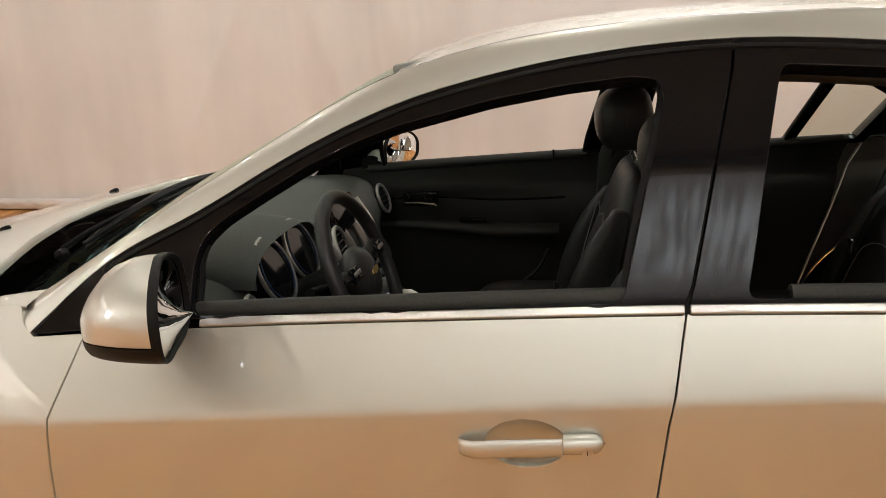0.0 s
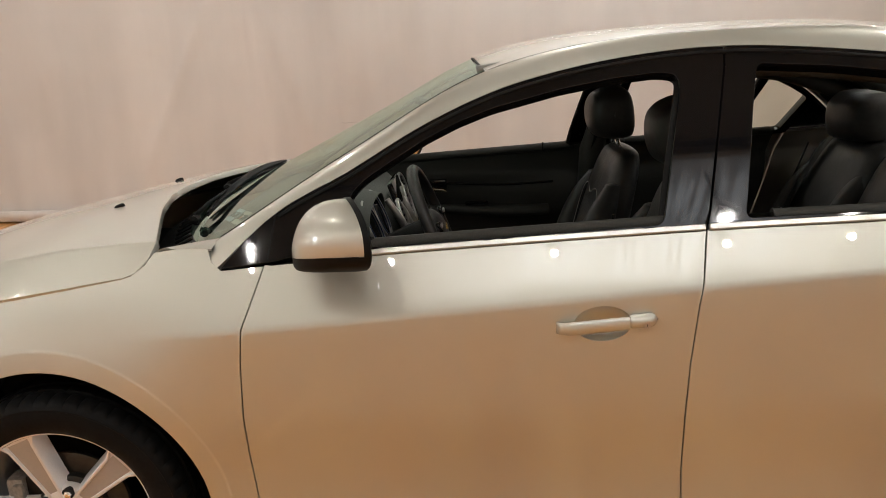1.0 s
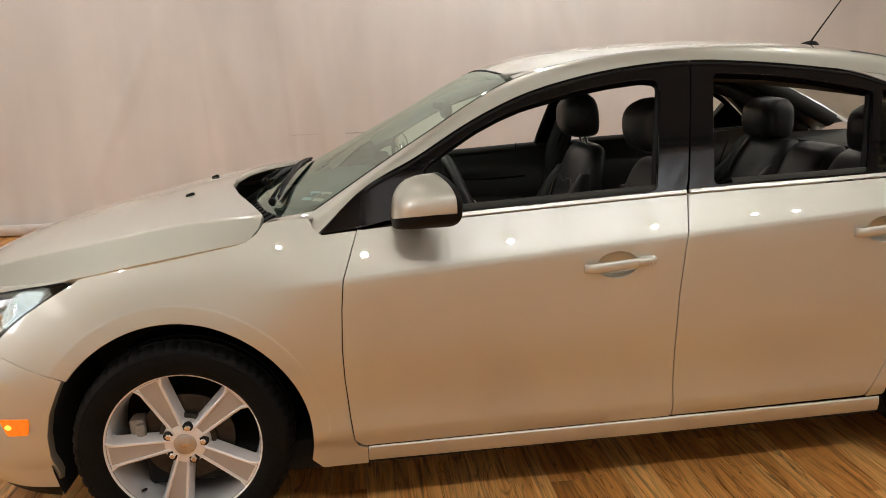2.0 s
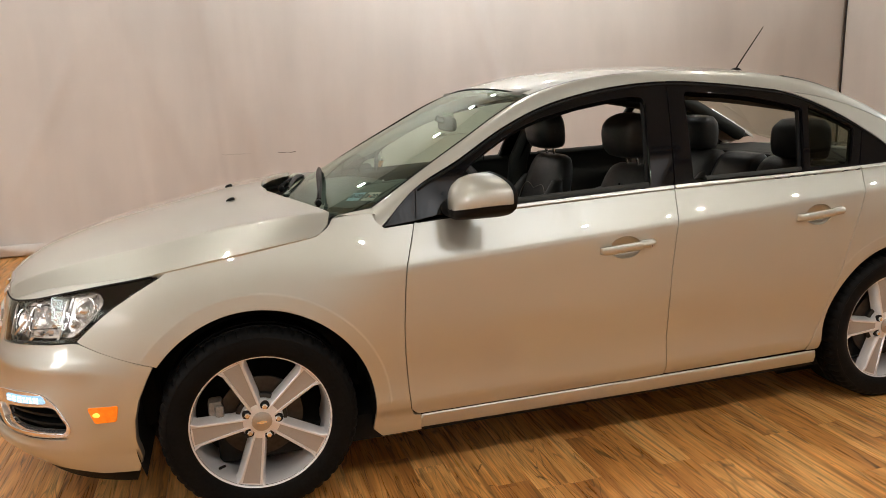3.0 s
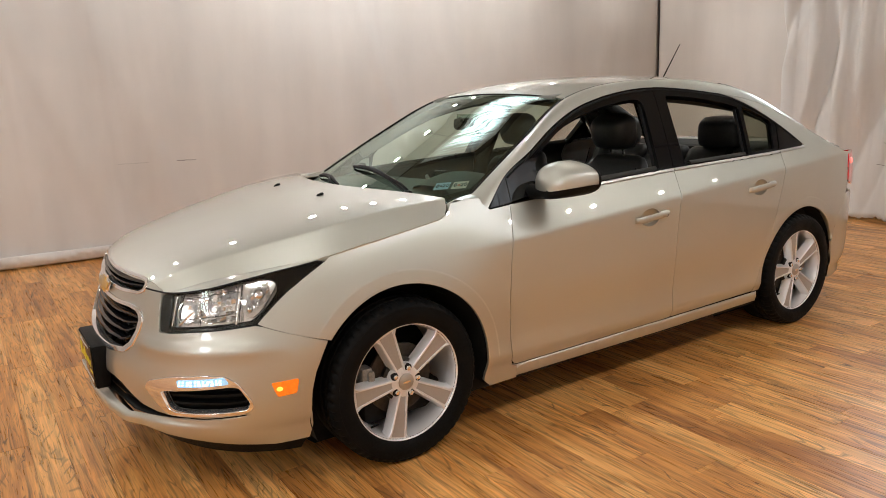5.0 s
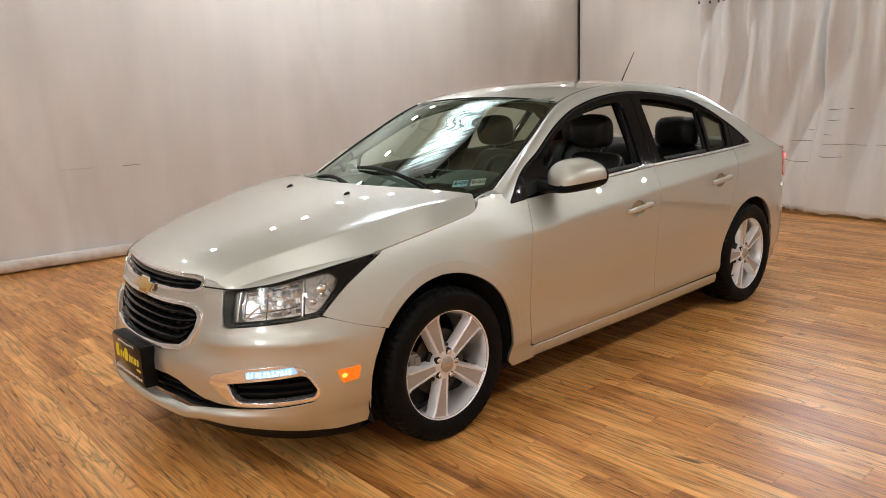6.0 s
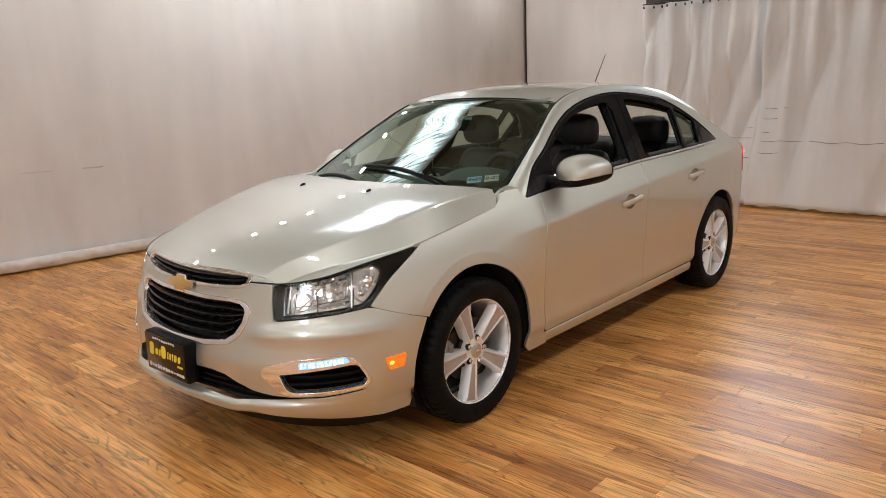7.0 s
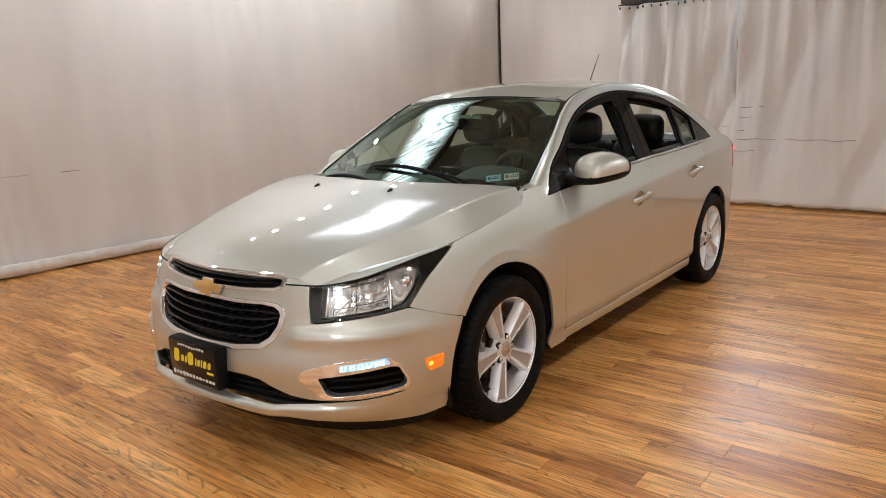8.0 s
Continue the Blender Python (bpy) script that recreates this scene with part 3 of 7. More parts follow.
def curtain_folds(u, h):
    """Gathered at the rod, loosening downwards into a few broad hollows."""
    wander = noise.noise((u * 0.8, 0.35 * h, 7))
    hang = 0.35 + 0.9 * max(0.0, noise.noise((u * 1.1, 0.0, 31)) + 0.35)
    wave = math.sin((u + 0.16 * wander) * 24.0)
    pleat = 0.075 * h**0.8 * hang * (abs(wave) ** 0.7) * (1 if wave > 0 else -0.6)
    slope = u * 0.9 + 0.7 * (1 - h)
    hollow = max(0.0, 1 - 5.5 * abs(noise.noise((slope * 1.3, 0.5 * h, 12)))) * (0.3 + 0.7 * math.sin(math.pi * min(1.0, h * 1.1)))
    broad = 0.10 * noise.noise((u * 0.9 + 0.4 * h, 0.5 * h, 19))
    low = 0.05 * (1 - h) ** 2 * noise.noise((u * 2.2 + 1.5 * h, h * 2.6, 9)) + 0.03 * (1 - h) ** 5 * noise.noise((u * 7, h * 3, 4))
    return 0.17 + pleat - 0.15 * hollow + broad + low + 0.010 * noise.noise((u * 6, h * 5, 2))


def plain_folds(u, h):
    return 0.014 * noise.noise((u * 1.3, h * 0.7, 11)) + 0.008 * noise.noise((u * 5.0, h, 4))


EAST = lambda y: 6.3 + 0.06 * y


def hem_folds(u, h):
    crumple = noise.noise((u * 9, h * 1.5, 41)) + 0.6 * noise.noise((u * 23, h * 2.0, 17))
    return 0.012 + 0.030 * math.sin(math.pi * min(1.0, 0.15 + 0.85 * (1 - h))) + 0.014 * crumple


sheet("wall_north", (-8.0, wall_y(-8.0)), (6.885, wall_y(6.885)), 0.02, CEIL, SHEET, "white canvas backdrop sheet hung along the hall", backdrop_folds, steps=(420, 70), hem=0.02)
sheet("hem", (-7.0, wall_y(-7.0) - 0.045), (6.8, wall_y(6.8) - 0.045), 0.015, 0.125, SHEET, "crumpled pale hem along the foot of the backdrop", hem_folds, steps=(700, 8), hem=0.01)
# thin dark tube in place of the shaded gap between the sheets
tube("trim", [(6.872, wall_y(6.87) - 0.02, 0.0), (6.872, wall_y(6.87) - 0.02, CEIL)], 0.008, BEAM, None, "dark tube standing for the shaded gap between two backdrop sheets").update_tag()
tagged(bpy.data.objects["trim"], kind="structure")
sheet("wall_east", (6.868, wall_y(6.87) - 0.05), (6.62, 0.9), 0.02, CEIL, SHEET, "white backdrop sheet across the hall's end", plain_folds, steps=(80, 30))


def side_curtain(name, y0, y1, seed, slit=0.0, lean=0.0):
    return sheet(name, (EAST(y0), y0), (EAST(y1), y1), 0.03, 2.36, CURTAIN, "white hanging curtain with soft folds and stains, on a rod", lambda u, h: curtain_folds(u + seed, h) - (0.05 if seed == 0 else 0.0), category="curtain", kind="", steps=(150, 44), hem=0.03, seed=seed, slit=slit, lean=lean)


PINE = material("pale_pine", (0.52, 0.38, 0.25), rough=0.6, grain=0.15, grain_scale=30, blotch=0.1)
side_curtain("curtain", 1.46, -0.05, 0.0, 0.10)
side_curtain("curtain", -0.03, -3.6, 4.0, lean=0.15)
side_curtain("curtain", -3.55, -7.2, 9.0)
rod = thing("curtain_rod", "thin grey steel curtain rod with rings along the hall's end", "rod", (EAST(0) - 0.06, 0, 2.37))
tube("rod", [(EAST(y) - 6.36, y, 0.0) for y in (1.5, -7.2)], 0.012, STEEL, rod)
for k in range(84):
    y = 1.42 - k * 0.10
    lathe("ring", [(0.006, -0.004), (0.017, -0.004), (0.017, 0.004), (0.006, 0.004), (0.006, -0.004)], BEAM, rod, seg=10, centre=(EAST(y) - EAST(0) + 0.052 - curtain_folds(3.97 - y if y < 0.05 else 1.46 - y, 0.985), y, -0.045))
box("beam", (0.14, 0.55, 0.30), (6.56, 1.30, 2.56), BEAM, None, "dark steel beam end over the curtains", kind="structure")
box("lintel", (0.10, 8.2, 0.10), (6.62, -3.1, 2.47), PINE, None, "pale wooden lintel over the curtains", kind="structure")
box("lintel_upper", (0.06, 8.2, 0.06), (6.66, -3.1, 2.60), PINE, None, "pale wooden rail over the curtains", kind="structure")
box("wall_east_upper", (0.05, 9.2, 1.2), (7.1, -2.9, 3.1), PLASTER, None, "pale upper hall wall behind the beam", kind="structure")
# marks and small tears in the cloth
def tear(x0, x1, z, dz=0.0, w=0.003):
    pts = [(x, wall_y(x) - 0.03 + 0.004 * math.sin(x * 40), z + dz * (x - x0) + 0.004 * math.sin(x * 90)) for x in np.linspace(x0, x1, 9)]
    tagged(tube("trim", pts, w, BEAM, None, "short dark scuff line on the backdrop", seg=5), kind="structure")


tear(0.48, 0.66, 0.868, w=0.0022)
tear(-0.05, 0.22, 0.872, w=0.0008)
for y0, y1, z in ((0.02, -1.25, 0.76), (-0.02, -0.30, 1.118), (-0.01, -0.17, 1.007), (0.34, 0.08, 0.79), (0.03, -0.22, 0.63), (0.40, 0.10, 0.57), (0.16, 0.07, 0.90), (0.0, -0.10, 0.86)):
    tagged(tube("trim", [(EAST(y) - 0.026 - curtain_folds(3.97 - y if y < 0.05 else 1.46 - y, (z - 0.03) / 2.33), y, z + 0.006 * math.sin(y * 19)) for y in np.linspace(y0, y1, 40)], 0.0022, BEAM, None, "dark stitched seam line on the curtain", seg=5), kind="structure")
# plain shell; the unseen west and south walls bounce light at the car
box("ceiling", (17.0, 14.0, 0.2), (-0.5, -1.5, CEIL + 0.1), CEILING, None, "plain hall ceiling", r=0, kind="structure")
box("wall_west", (0.2, 14.0, CEIL), (-7.3, -1.5, CEIL / 2), PLASTER, None, "unseen plain pale wall that bounces light", r=0, kind="structure")
box("wall_south", (16.0, 0.2, CEIL), (-0.5, -5.7, CEIL / 2), PLASTER, None, "unseen plain pale wall that bounces light", r=0, kind="structure")


def round_spot(place):
    sp = thing("ceiling_spot", "small lit round ceiling spot", "lamp", place, group="ceiling spots")
    bm = bmesh.new()
    bmesh.ops.create_cone(bm, cap_ends=True, segments=20, radius1=0.07, radius2=0.075, depth=0.03, matrix=pose(0, 0, -0.016))
    part("housing", bm, SATIN, sp)
    bm = bmesh.new()
    bmesh.ops.create_cone(bm, cap_ends=True, segments=20, radius1=0.05, radius2=0.05, depth=0.008, matrix=pose(0, 0, -0.034))
    part("glass", bm, LAMP_GLOW, sp, "glowing warm glass")


def track_head(place):
    x, y, z = place
    sp = thing("track_lamp", "small lit track lamp head hung from the ceiling", "lamp", (x, y, CEIL), group="track lamps")
    tube("stem", [(0, 0, 0), (0, 0, z - CEIL)], 0.008, BEAM, sp, seg=6)
    bm = bmesh.new()
    bmesh.ops.create_cone(bm, cap_ends=True, segments=16, radius1=0.045, radius2=0.03, depth=0.10, matrix=pose(0, 0, z - CEIL - 0.03))
    part("can", bm, BEAM, sp, "dark lamp can")
    bm = bmesh.new()
    bmesh.ops.create_cone(bm, cap_ends=True, segments=16, radius1=0.024, radius2=0.024, depth=0.006, matrix=pose(0, 0, z - CEIL - 0.084))
    part("glass", bm, LAMP_GLOW, sp, "glowing warm glass")


for x, y, z in OVERHEAD:
    round_spot((x, y, CEIL))
# the south and west heads only carry the added fill rows
for q in TRACK_NEAR + TRACK_FAR + FILL_SOUTH + FILL_WEST:
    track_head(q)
def film_light(place, w, d, film):
    """A roof light under loosely hung, wrinkled plastic sheeting."""
    top_lamp = thing("roof_light_panel", "large lit ceiling light under wrinkled clear sheeting", "lamp", place, group="roof lights")
    box("frame", (w + 0.10, d + 0.10, 0.10), (0, 0, -0.05), BEAM, top_lamp, r=0.01)
    rows = [[(-w / 2 + w * i / 40, -d / 2 + d * j / 24, -0.118 + 0.016 * noise.noise((i * 0.55, j * 0.16, 2))) for j in range(25)] for i in range(41)]
    grid_mesh("sheeting", rows, film, top_lamp, "glowing plastic sheeting", flip=True)


film_light((2.2, 2.45, CEIL), 1.80, 1.10, FILM)
film_light((1.9, -3.15, CEIL), 3.0, 1.3, FILM_DIM)
high = thing("high_window", "long high window over the curtains, full of daylight", "window", (7.06, -0.25, 2.98))
box("frame", (0.06, 1.9, 0.62), (0.02, 0, 0), BEAM, high, r=0.01)
box("pane", (0.012, 1.7, 0.5), (-0.02, 0, 0), PANEL_GLOW, high, "bright pane", r=0.002)

# long ceiling light, added out of view as fill for the car's front
def strip_light(place, turn):
    strip = thing("front_fill_panel", "long lit white ceiling light added out of view to brighten the car's front", "lamp", place)
    strip.rotation_euler = (0, 0, turn)
    box("frame", (7.2, 1.5, 0.10), (0, 0, -0.05), SATIN, strip, r=0.01)
    for k in range(5):
        box("diffuser", (1.36, 1.34, 0.02), (-2.8 + 1.4 * k, 0, -0.11), STRIP_GLOW, strip, "glowing white diffuser", r=0.004)


strip_light((-5.4, -2.2, CEIL), math.pi / 2)


def lamp_track(x0, x1, y, z):
    """A thin dark rail that carries a row of lamps."""
    rail = box("lamp_track", (x1 - x0, 0.035, 0.03), ((x0 + x1) / 2, y, z), BEAM, None, "thin dark lamp track under the ceiling", r=0.004)
    tagged(rail, category="lamp track", group="lamp tracks")


lamp_track(-3.0, 5.6, -0.1, CEIL - 0.016)
lamp_track(-3.2, 5.4, TRACK_NEAR[0][1], CEIL - 0.016)
lamp_track(-4.9, 6.3, TRACK_FAR[0][1], CEIL - 0.016)
# rail of the added south fill row
lamp_track(-4.8, 6.0, FILL_SOUTH[0][1], CEIL - 0.016)


# ---- the car: body surfaces ----
# x runs from nose to tail with the front axle at 0; the driver's side is at negative y
car = thing("sedan_car", "champagne-coloured four-door sedan parked on a wooden floor", "car", (0, 0, 0))

PLAN = [(-0.950, -0.15), (-0.957, 0.0), (-0.950, 0.15), (-0.930, 0.30), (-0.872, 0.50), (-0.785, 0.65), (-0.68, 0.755), (-0.535, 0.832), (-0.40, 0.866), (-0.2, 0.886), (0.0, 0.891), (0.5, 0.892),
        (1.5, 0.893), (2.3, 0.893), (2.7, 0.890), (3.0, 0.876), (3.25, 0.838), (3.42, 0.765), (3.54, 0.62), (3.61, 0.40), (3.64, 0.15), (3.645, 0.0), (3.64, -0.15)]
_p = np.array(PLAN)
_s = np.concatenate([[0], np.cumsum(np.linalg.norm(np.diff(_p, axis=0), axis=1))])
_s = _s - _s[10]
PX, PY = curve1(*zip(_s, _p[:, 0])), curve1(*zip(_s, _p[:, 1]))
S_NOSE, S_TAIL = _s[1], _s[-2]
_t = np.linspace(S_NOSE, S_TAIL, 4000)
_tx, _ty = PX(_t), PY(_t)


def s_at_x(x):
    """Place along the side for an x between the bumper corners."""
    k = (_t > -1.0) & (_t < 3.55)
    return np.interp(x, _tx[k], _t[k])


def s_at_y(y):
    """Place along the nose for a half width y."""
    k = _t < -0.3
    return np.interp(y, _ty[k], _t[k])


SHUT = curve1((-0.8, 0.70), (-0.54, 0.77), (-0.274, 0.851), (-0.12, 0.878), (0.03, 0.900), (0.22, 0.926), (0.5, 0.960))
LOW = curve1((0.12, -0.075), (0.19, -0.043), (0.25, -0.0345), (0.262, -0.033), (0.30, -0.017), (0.36, -0.008), (0.46, -0.003), (0.6, 0.0), (0.75, 0.001), (1.2, 0.001))
NOSE = curve1((0.12, -0.12), (0.17, -0.075), (0.22, -0.028), (0.27, -0.005), (0.33, -0.002), (0.45, 0.0), (0.52, -0.018), (0.60, -0.045), (0.70, -0.072), (0.76, -0.094), (0.82, -0.15))
CORNER = curve1((0.12, -0.10), (0.19, -0.06), (0.25, -0.02), (0.33, -0.002), (0.45, 0.0), (0.55, -0.012), (0.62, -0.034), (0.70, -0.055), (0.78, -0.085), (0.86, -0.13))
CREASE = lambda x: 0.816 + 0.064 * (np.asarray(x, float) - 0.518)
BELT = curve1((0.40, 0.948), (0.56, 0.960), (0.817, 0.976), (1.25, 0.996), (1.606, 1.010), (2.145, 1.024), (2.549, 1.038), (2.80, 1.050), (3.3, 1.075))
WHEELS = ((0.0, 0.325, 0.392), (2.685, 0.325, 0.380))


def flank_depth(x, z):
    door = LOW(z) - 0.60 * softplus(z - CREASE(x), 0.004) + 0.0024 - 0.010 * smoothstep(0.62, 0.42, z) * smoothstep(0.30, 0.40, z)
    h = SHUT(x)
    f = np.clip((z - h + 0.36) / 0.36, 0, 1.5)
    fend = LOW(z) - 0.095 * f**2.2
    k = smoothstep(0.12, 0.55, x)
    d = fend * (1 - k) + door * k
    return d


def skin_depth(s, z):
    x = PX(s)
    d = flank_depth(x, z)
    # flat lips round the wheel arches, with a crisp upper edge
    for cx, cz, r in WHEELS:
        q = np.maximum(np.hypot(x - cx, z - cz), 0.05)
        lip = r + 0.052
        g = lip / q
        flat = flank_depth(cx + (x - cx) * g, cz + (z - cz) * g) - 0.05 * (lip - q)
        k = smoothstep(0.20, 0.34, z) * (q < lip) * (q > r - 0.08)
        d = d + 0.40 * k * (np.minimum(flat + 0.001, d + 0.03) - d)
    back = smoothstep(2.95, 3.35, x)
    d = d * (1 - back) + (LOW(z) - 0.25 * softplus(z - 0.92, 0.02)) * back
    wc, wn = smoothstep(-0.36, -0.80, s), smoothstep(-0.80, -1.15, s)
    d = d * (1 - wc) + CORNER(z) * wc
    d = d * (1 - wn) + NOSE(z) * wn
    shelf = smoothstep(-1.16, -1.02, s) * smoothstep(-0.42, -0.62, s)
    # splitter lip under the intake: a lit ledge with a kink where the centre piece ends
    dn = s - S_NOSE
    wide = 0.036 * (1 - 0.5 * smoothstep(0.38, 0.46, dn)) * (1 - smoothstep(0.50, 0.92, dn))
    chin = wide * smoothstep(0.316, 0.287, z) * smoothstep(0.240, 0.262, z)
    return d + shelf * 0.012 * np.exp(-(((z - 0.572) / 0.032) ** 2)) + chin


def wrap(s, z):
    """The lower body on the driver's side: s along the plan from nose to tail, z height; past the nose it is mirrored."""
    s, z = np.broadcast_arrays(np.asarray(s, float), np.asarray(z, float))
    sign = np.where(s < S_NOSE, 1.0, -1.0)
    q = np.where(s < S_NOSE, 2 * S_NOSE - s, s)
    e = 1e-3
    tx, ty = PX(q + e) - PX(q - e), PY(q + e) - PY(q - e)
    n = np.hypot(tx, ty)
    d = skin_depth(q, z)
    return PX(q) - ty / n * d, sign * (PY(q) + tx / n * d), z


def side(s, z):
    """Doors, pillars and quarter: the lower body up to the belt, the leaning glasshouse above it."""
    s, z = np.broadcast_arrays(np.asarray(s, float), np.asarray(z, float))
    b = BELT(PX(s))
    x, y, _ = wrap(s, np.minimum(z, b))
    up = np.maximum(z - b, 0)
    return x, y + up * 0.60 - 0.10 * up * np.clip(0.40 - up, 0, 1), z


def sd(pts):
    """(x, z) outline points to (s, z)."""
    return [(float(s_at_x(x)), z) for x, z in pts]


def fr(pts):
    """(y, z) outline points of the nose to (s, z); the passenger's side has negative y."""
    return [(float(s_at_y(abs(y))) if y >= 0 else float(2 * S_NOSE - s_at_y(abs(y))), z) for y, z in pts]


# top edges of the glasshouse
ROOF_Y = curve1((0.42, 0.724), (0.77, 0.652), (1.11, 0.568), (1.4, 0.548), (1.8, 0.540), (2.2, 0.540), (2.5, 0.545), (2.8, 0.565), (3.0, 0.585), (3.2, 0.61))
ROOF_Z = curve1((0.42, 0.990), (0.77, 1.195), (1.11, 1.370), (1.3, 1.417), (1.5, 1.439), (1.8, 1.447), (2.2, 1.426), (2.45, 1.382), (2.7, 1.290), (3.0, 1.148), (3.2, 1.036))
ROOF_C = curve1((0.17, 0.962), (0.38, 1.060), (0.8, 1.264), (1.08, 1.402), (1.25, 1.447), (1.5, 1.474), (1.75, 1.483), (2.2, 1.470), (2.5, 1.430), (2.62, 1.390), (2.9, 1.238), (3.15, 1.068), (3.22, 1.024))
FRAME_TOP = curve1((0.458, 0.950), (0.574, 1.050), (0.768, 1.150), (0.959, 1.252), (1.126, 1.320), (1.295, 1.363), (1.463, 1.390), (1.70, 1.405), (1.96, 1.388), (2.24, 1.350), (2.40, 1.322), (2.6, 1.256), (2.8, 1.150), (2.95, 1.064), (3.15, 0.985))
DLO_TOP = curve1((1.96, 1.388), (2.24, 1.348), (2.356, 1.306), (2.5, 1.228), (2.61, 1.150), (2.715, 1.062))


def top(x, y):
    """Windscreen, roof and rear window as one arched height field."""
    x, y = np.broadcast_arrays(np.asarray(x, float), np.asarray(y, float))
    c = ROOF_C(x)
    return x, y, c + (ROOF_Z(x) - c) * (np.abs(y) / ROOF_Y(x)) ** 2.0


# bonnet
HOOD_Y = curve1((-0.9, 0.45), (-0.80, 0.500), (-0.777, 0.517), (-0.6, 0.632), (-0.45, 0.712), (-0.274, 0.786), (-0.12, 0.803), (0.03, 0.806), (0.2, 0.806), (0.4, 0.80))
HOOD_Z = curve1((-0.9, 0.735), (-0.80, 0.752), (-0.777, 0.757), (-0.6, 0.800), (-0.45, 0.825), (-0.274, 0.852), (-0.12, 0.879), (0.03, 0.901), (0.22, 0.928), (0.4, 0.945))
HOOD_C = curve1((-0.90, 0.765), (-0.8, 0.815), (-0.7, 0.852), (-0.5, 0.905), (-0.25, 0.957), (-0.03, 1.0), (0.14, 1.022), (0.4, 1.04))
RIDGE = curve1((-0.86, 0.42), (-0.668, 0.505), (-0.297, 0.636), (0.01, 0.700), (0.179, 0.733), (0.3, 0.745))
HOOD_FRONT = curve1((0.0, -0.848), (0.2, -0.838), (0.4, -0.798), (0.517, -0.772), (0.6, -0.73))


def hood(x, y):
    x, y = np.broadcast_arrays(np.asarray(x, float), np.asarray(y, float))
    a = np.abs(y)
    r, c, ye = RIDGE(x), HOOD_C(x), HOOD_Y(x)
    flat = c + 0.006 - 0.036 * (a / r) ** 2
    slope = (c - 0.030) + (HOOD_Z(x) - c + 0.030) * (a - r) / (ye - r)
    z = flat - softplus(flat - slope, 0.0012)
    q = np.clip((HOOD_FRONT(a) + 0.09 - x) / 0.09, 0, 1)
    return x, y, z - 0.012 * q * q


# ---- the car: painted panels ----
STEP = 0.030
lip_lines = lambda cx, r, a0, a1: [sd(arc(cx, 0.325, r + 0.052 + d, a0, a1, 60)) for d in (-0.006, 0.0, 0.006)]
crease_line = lambda a, b, dz: sd([(x, float(CREASE(x)) + dz) for x in np.linspace(a, b, 60)])
seam_b = [(1.599, 1.001), (1.583, 0.92), (1.569, 0.845), (1.554, 0.70), (1.548, 0.57), (1.548, 0.42), (1.553, 0.272)]
door_front = [(0.567, 0.952), (0.545, 0.89), (0.518, 0.818), (0.508, 0.73), (0.5, 0.60), (0.501, 0.50), (0.508, 0.382), (0.516, 0.29), (0.535, 0.270)]
rear_edge = [(2.478, 1.024), (2.470, 0.99), (2.458, 0.94), (2.440, 0.86), (2.410, 0.755), (2.372, 0.63), (2.328, 0.495), (2.285, 0.385), (2.245, 0.305), (2.236, 0.278)]
G = 0.0028
shift = lambda pts, dx: [(x + dx, z) for x, z in pts]
belt_line = lambda a, b, dz, n=12: [(x, float(BELT(x)) + dz) for x in np.linspace(a, b, n)]

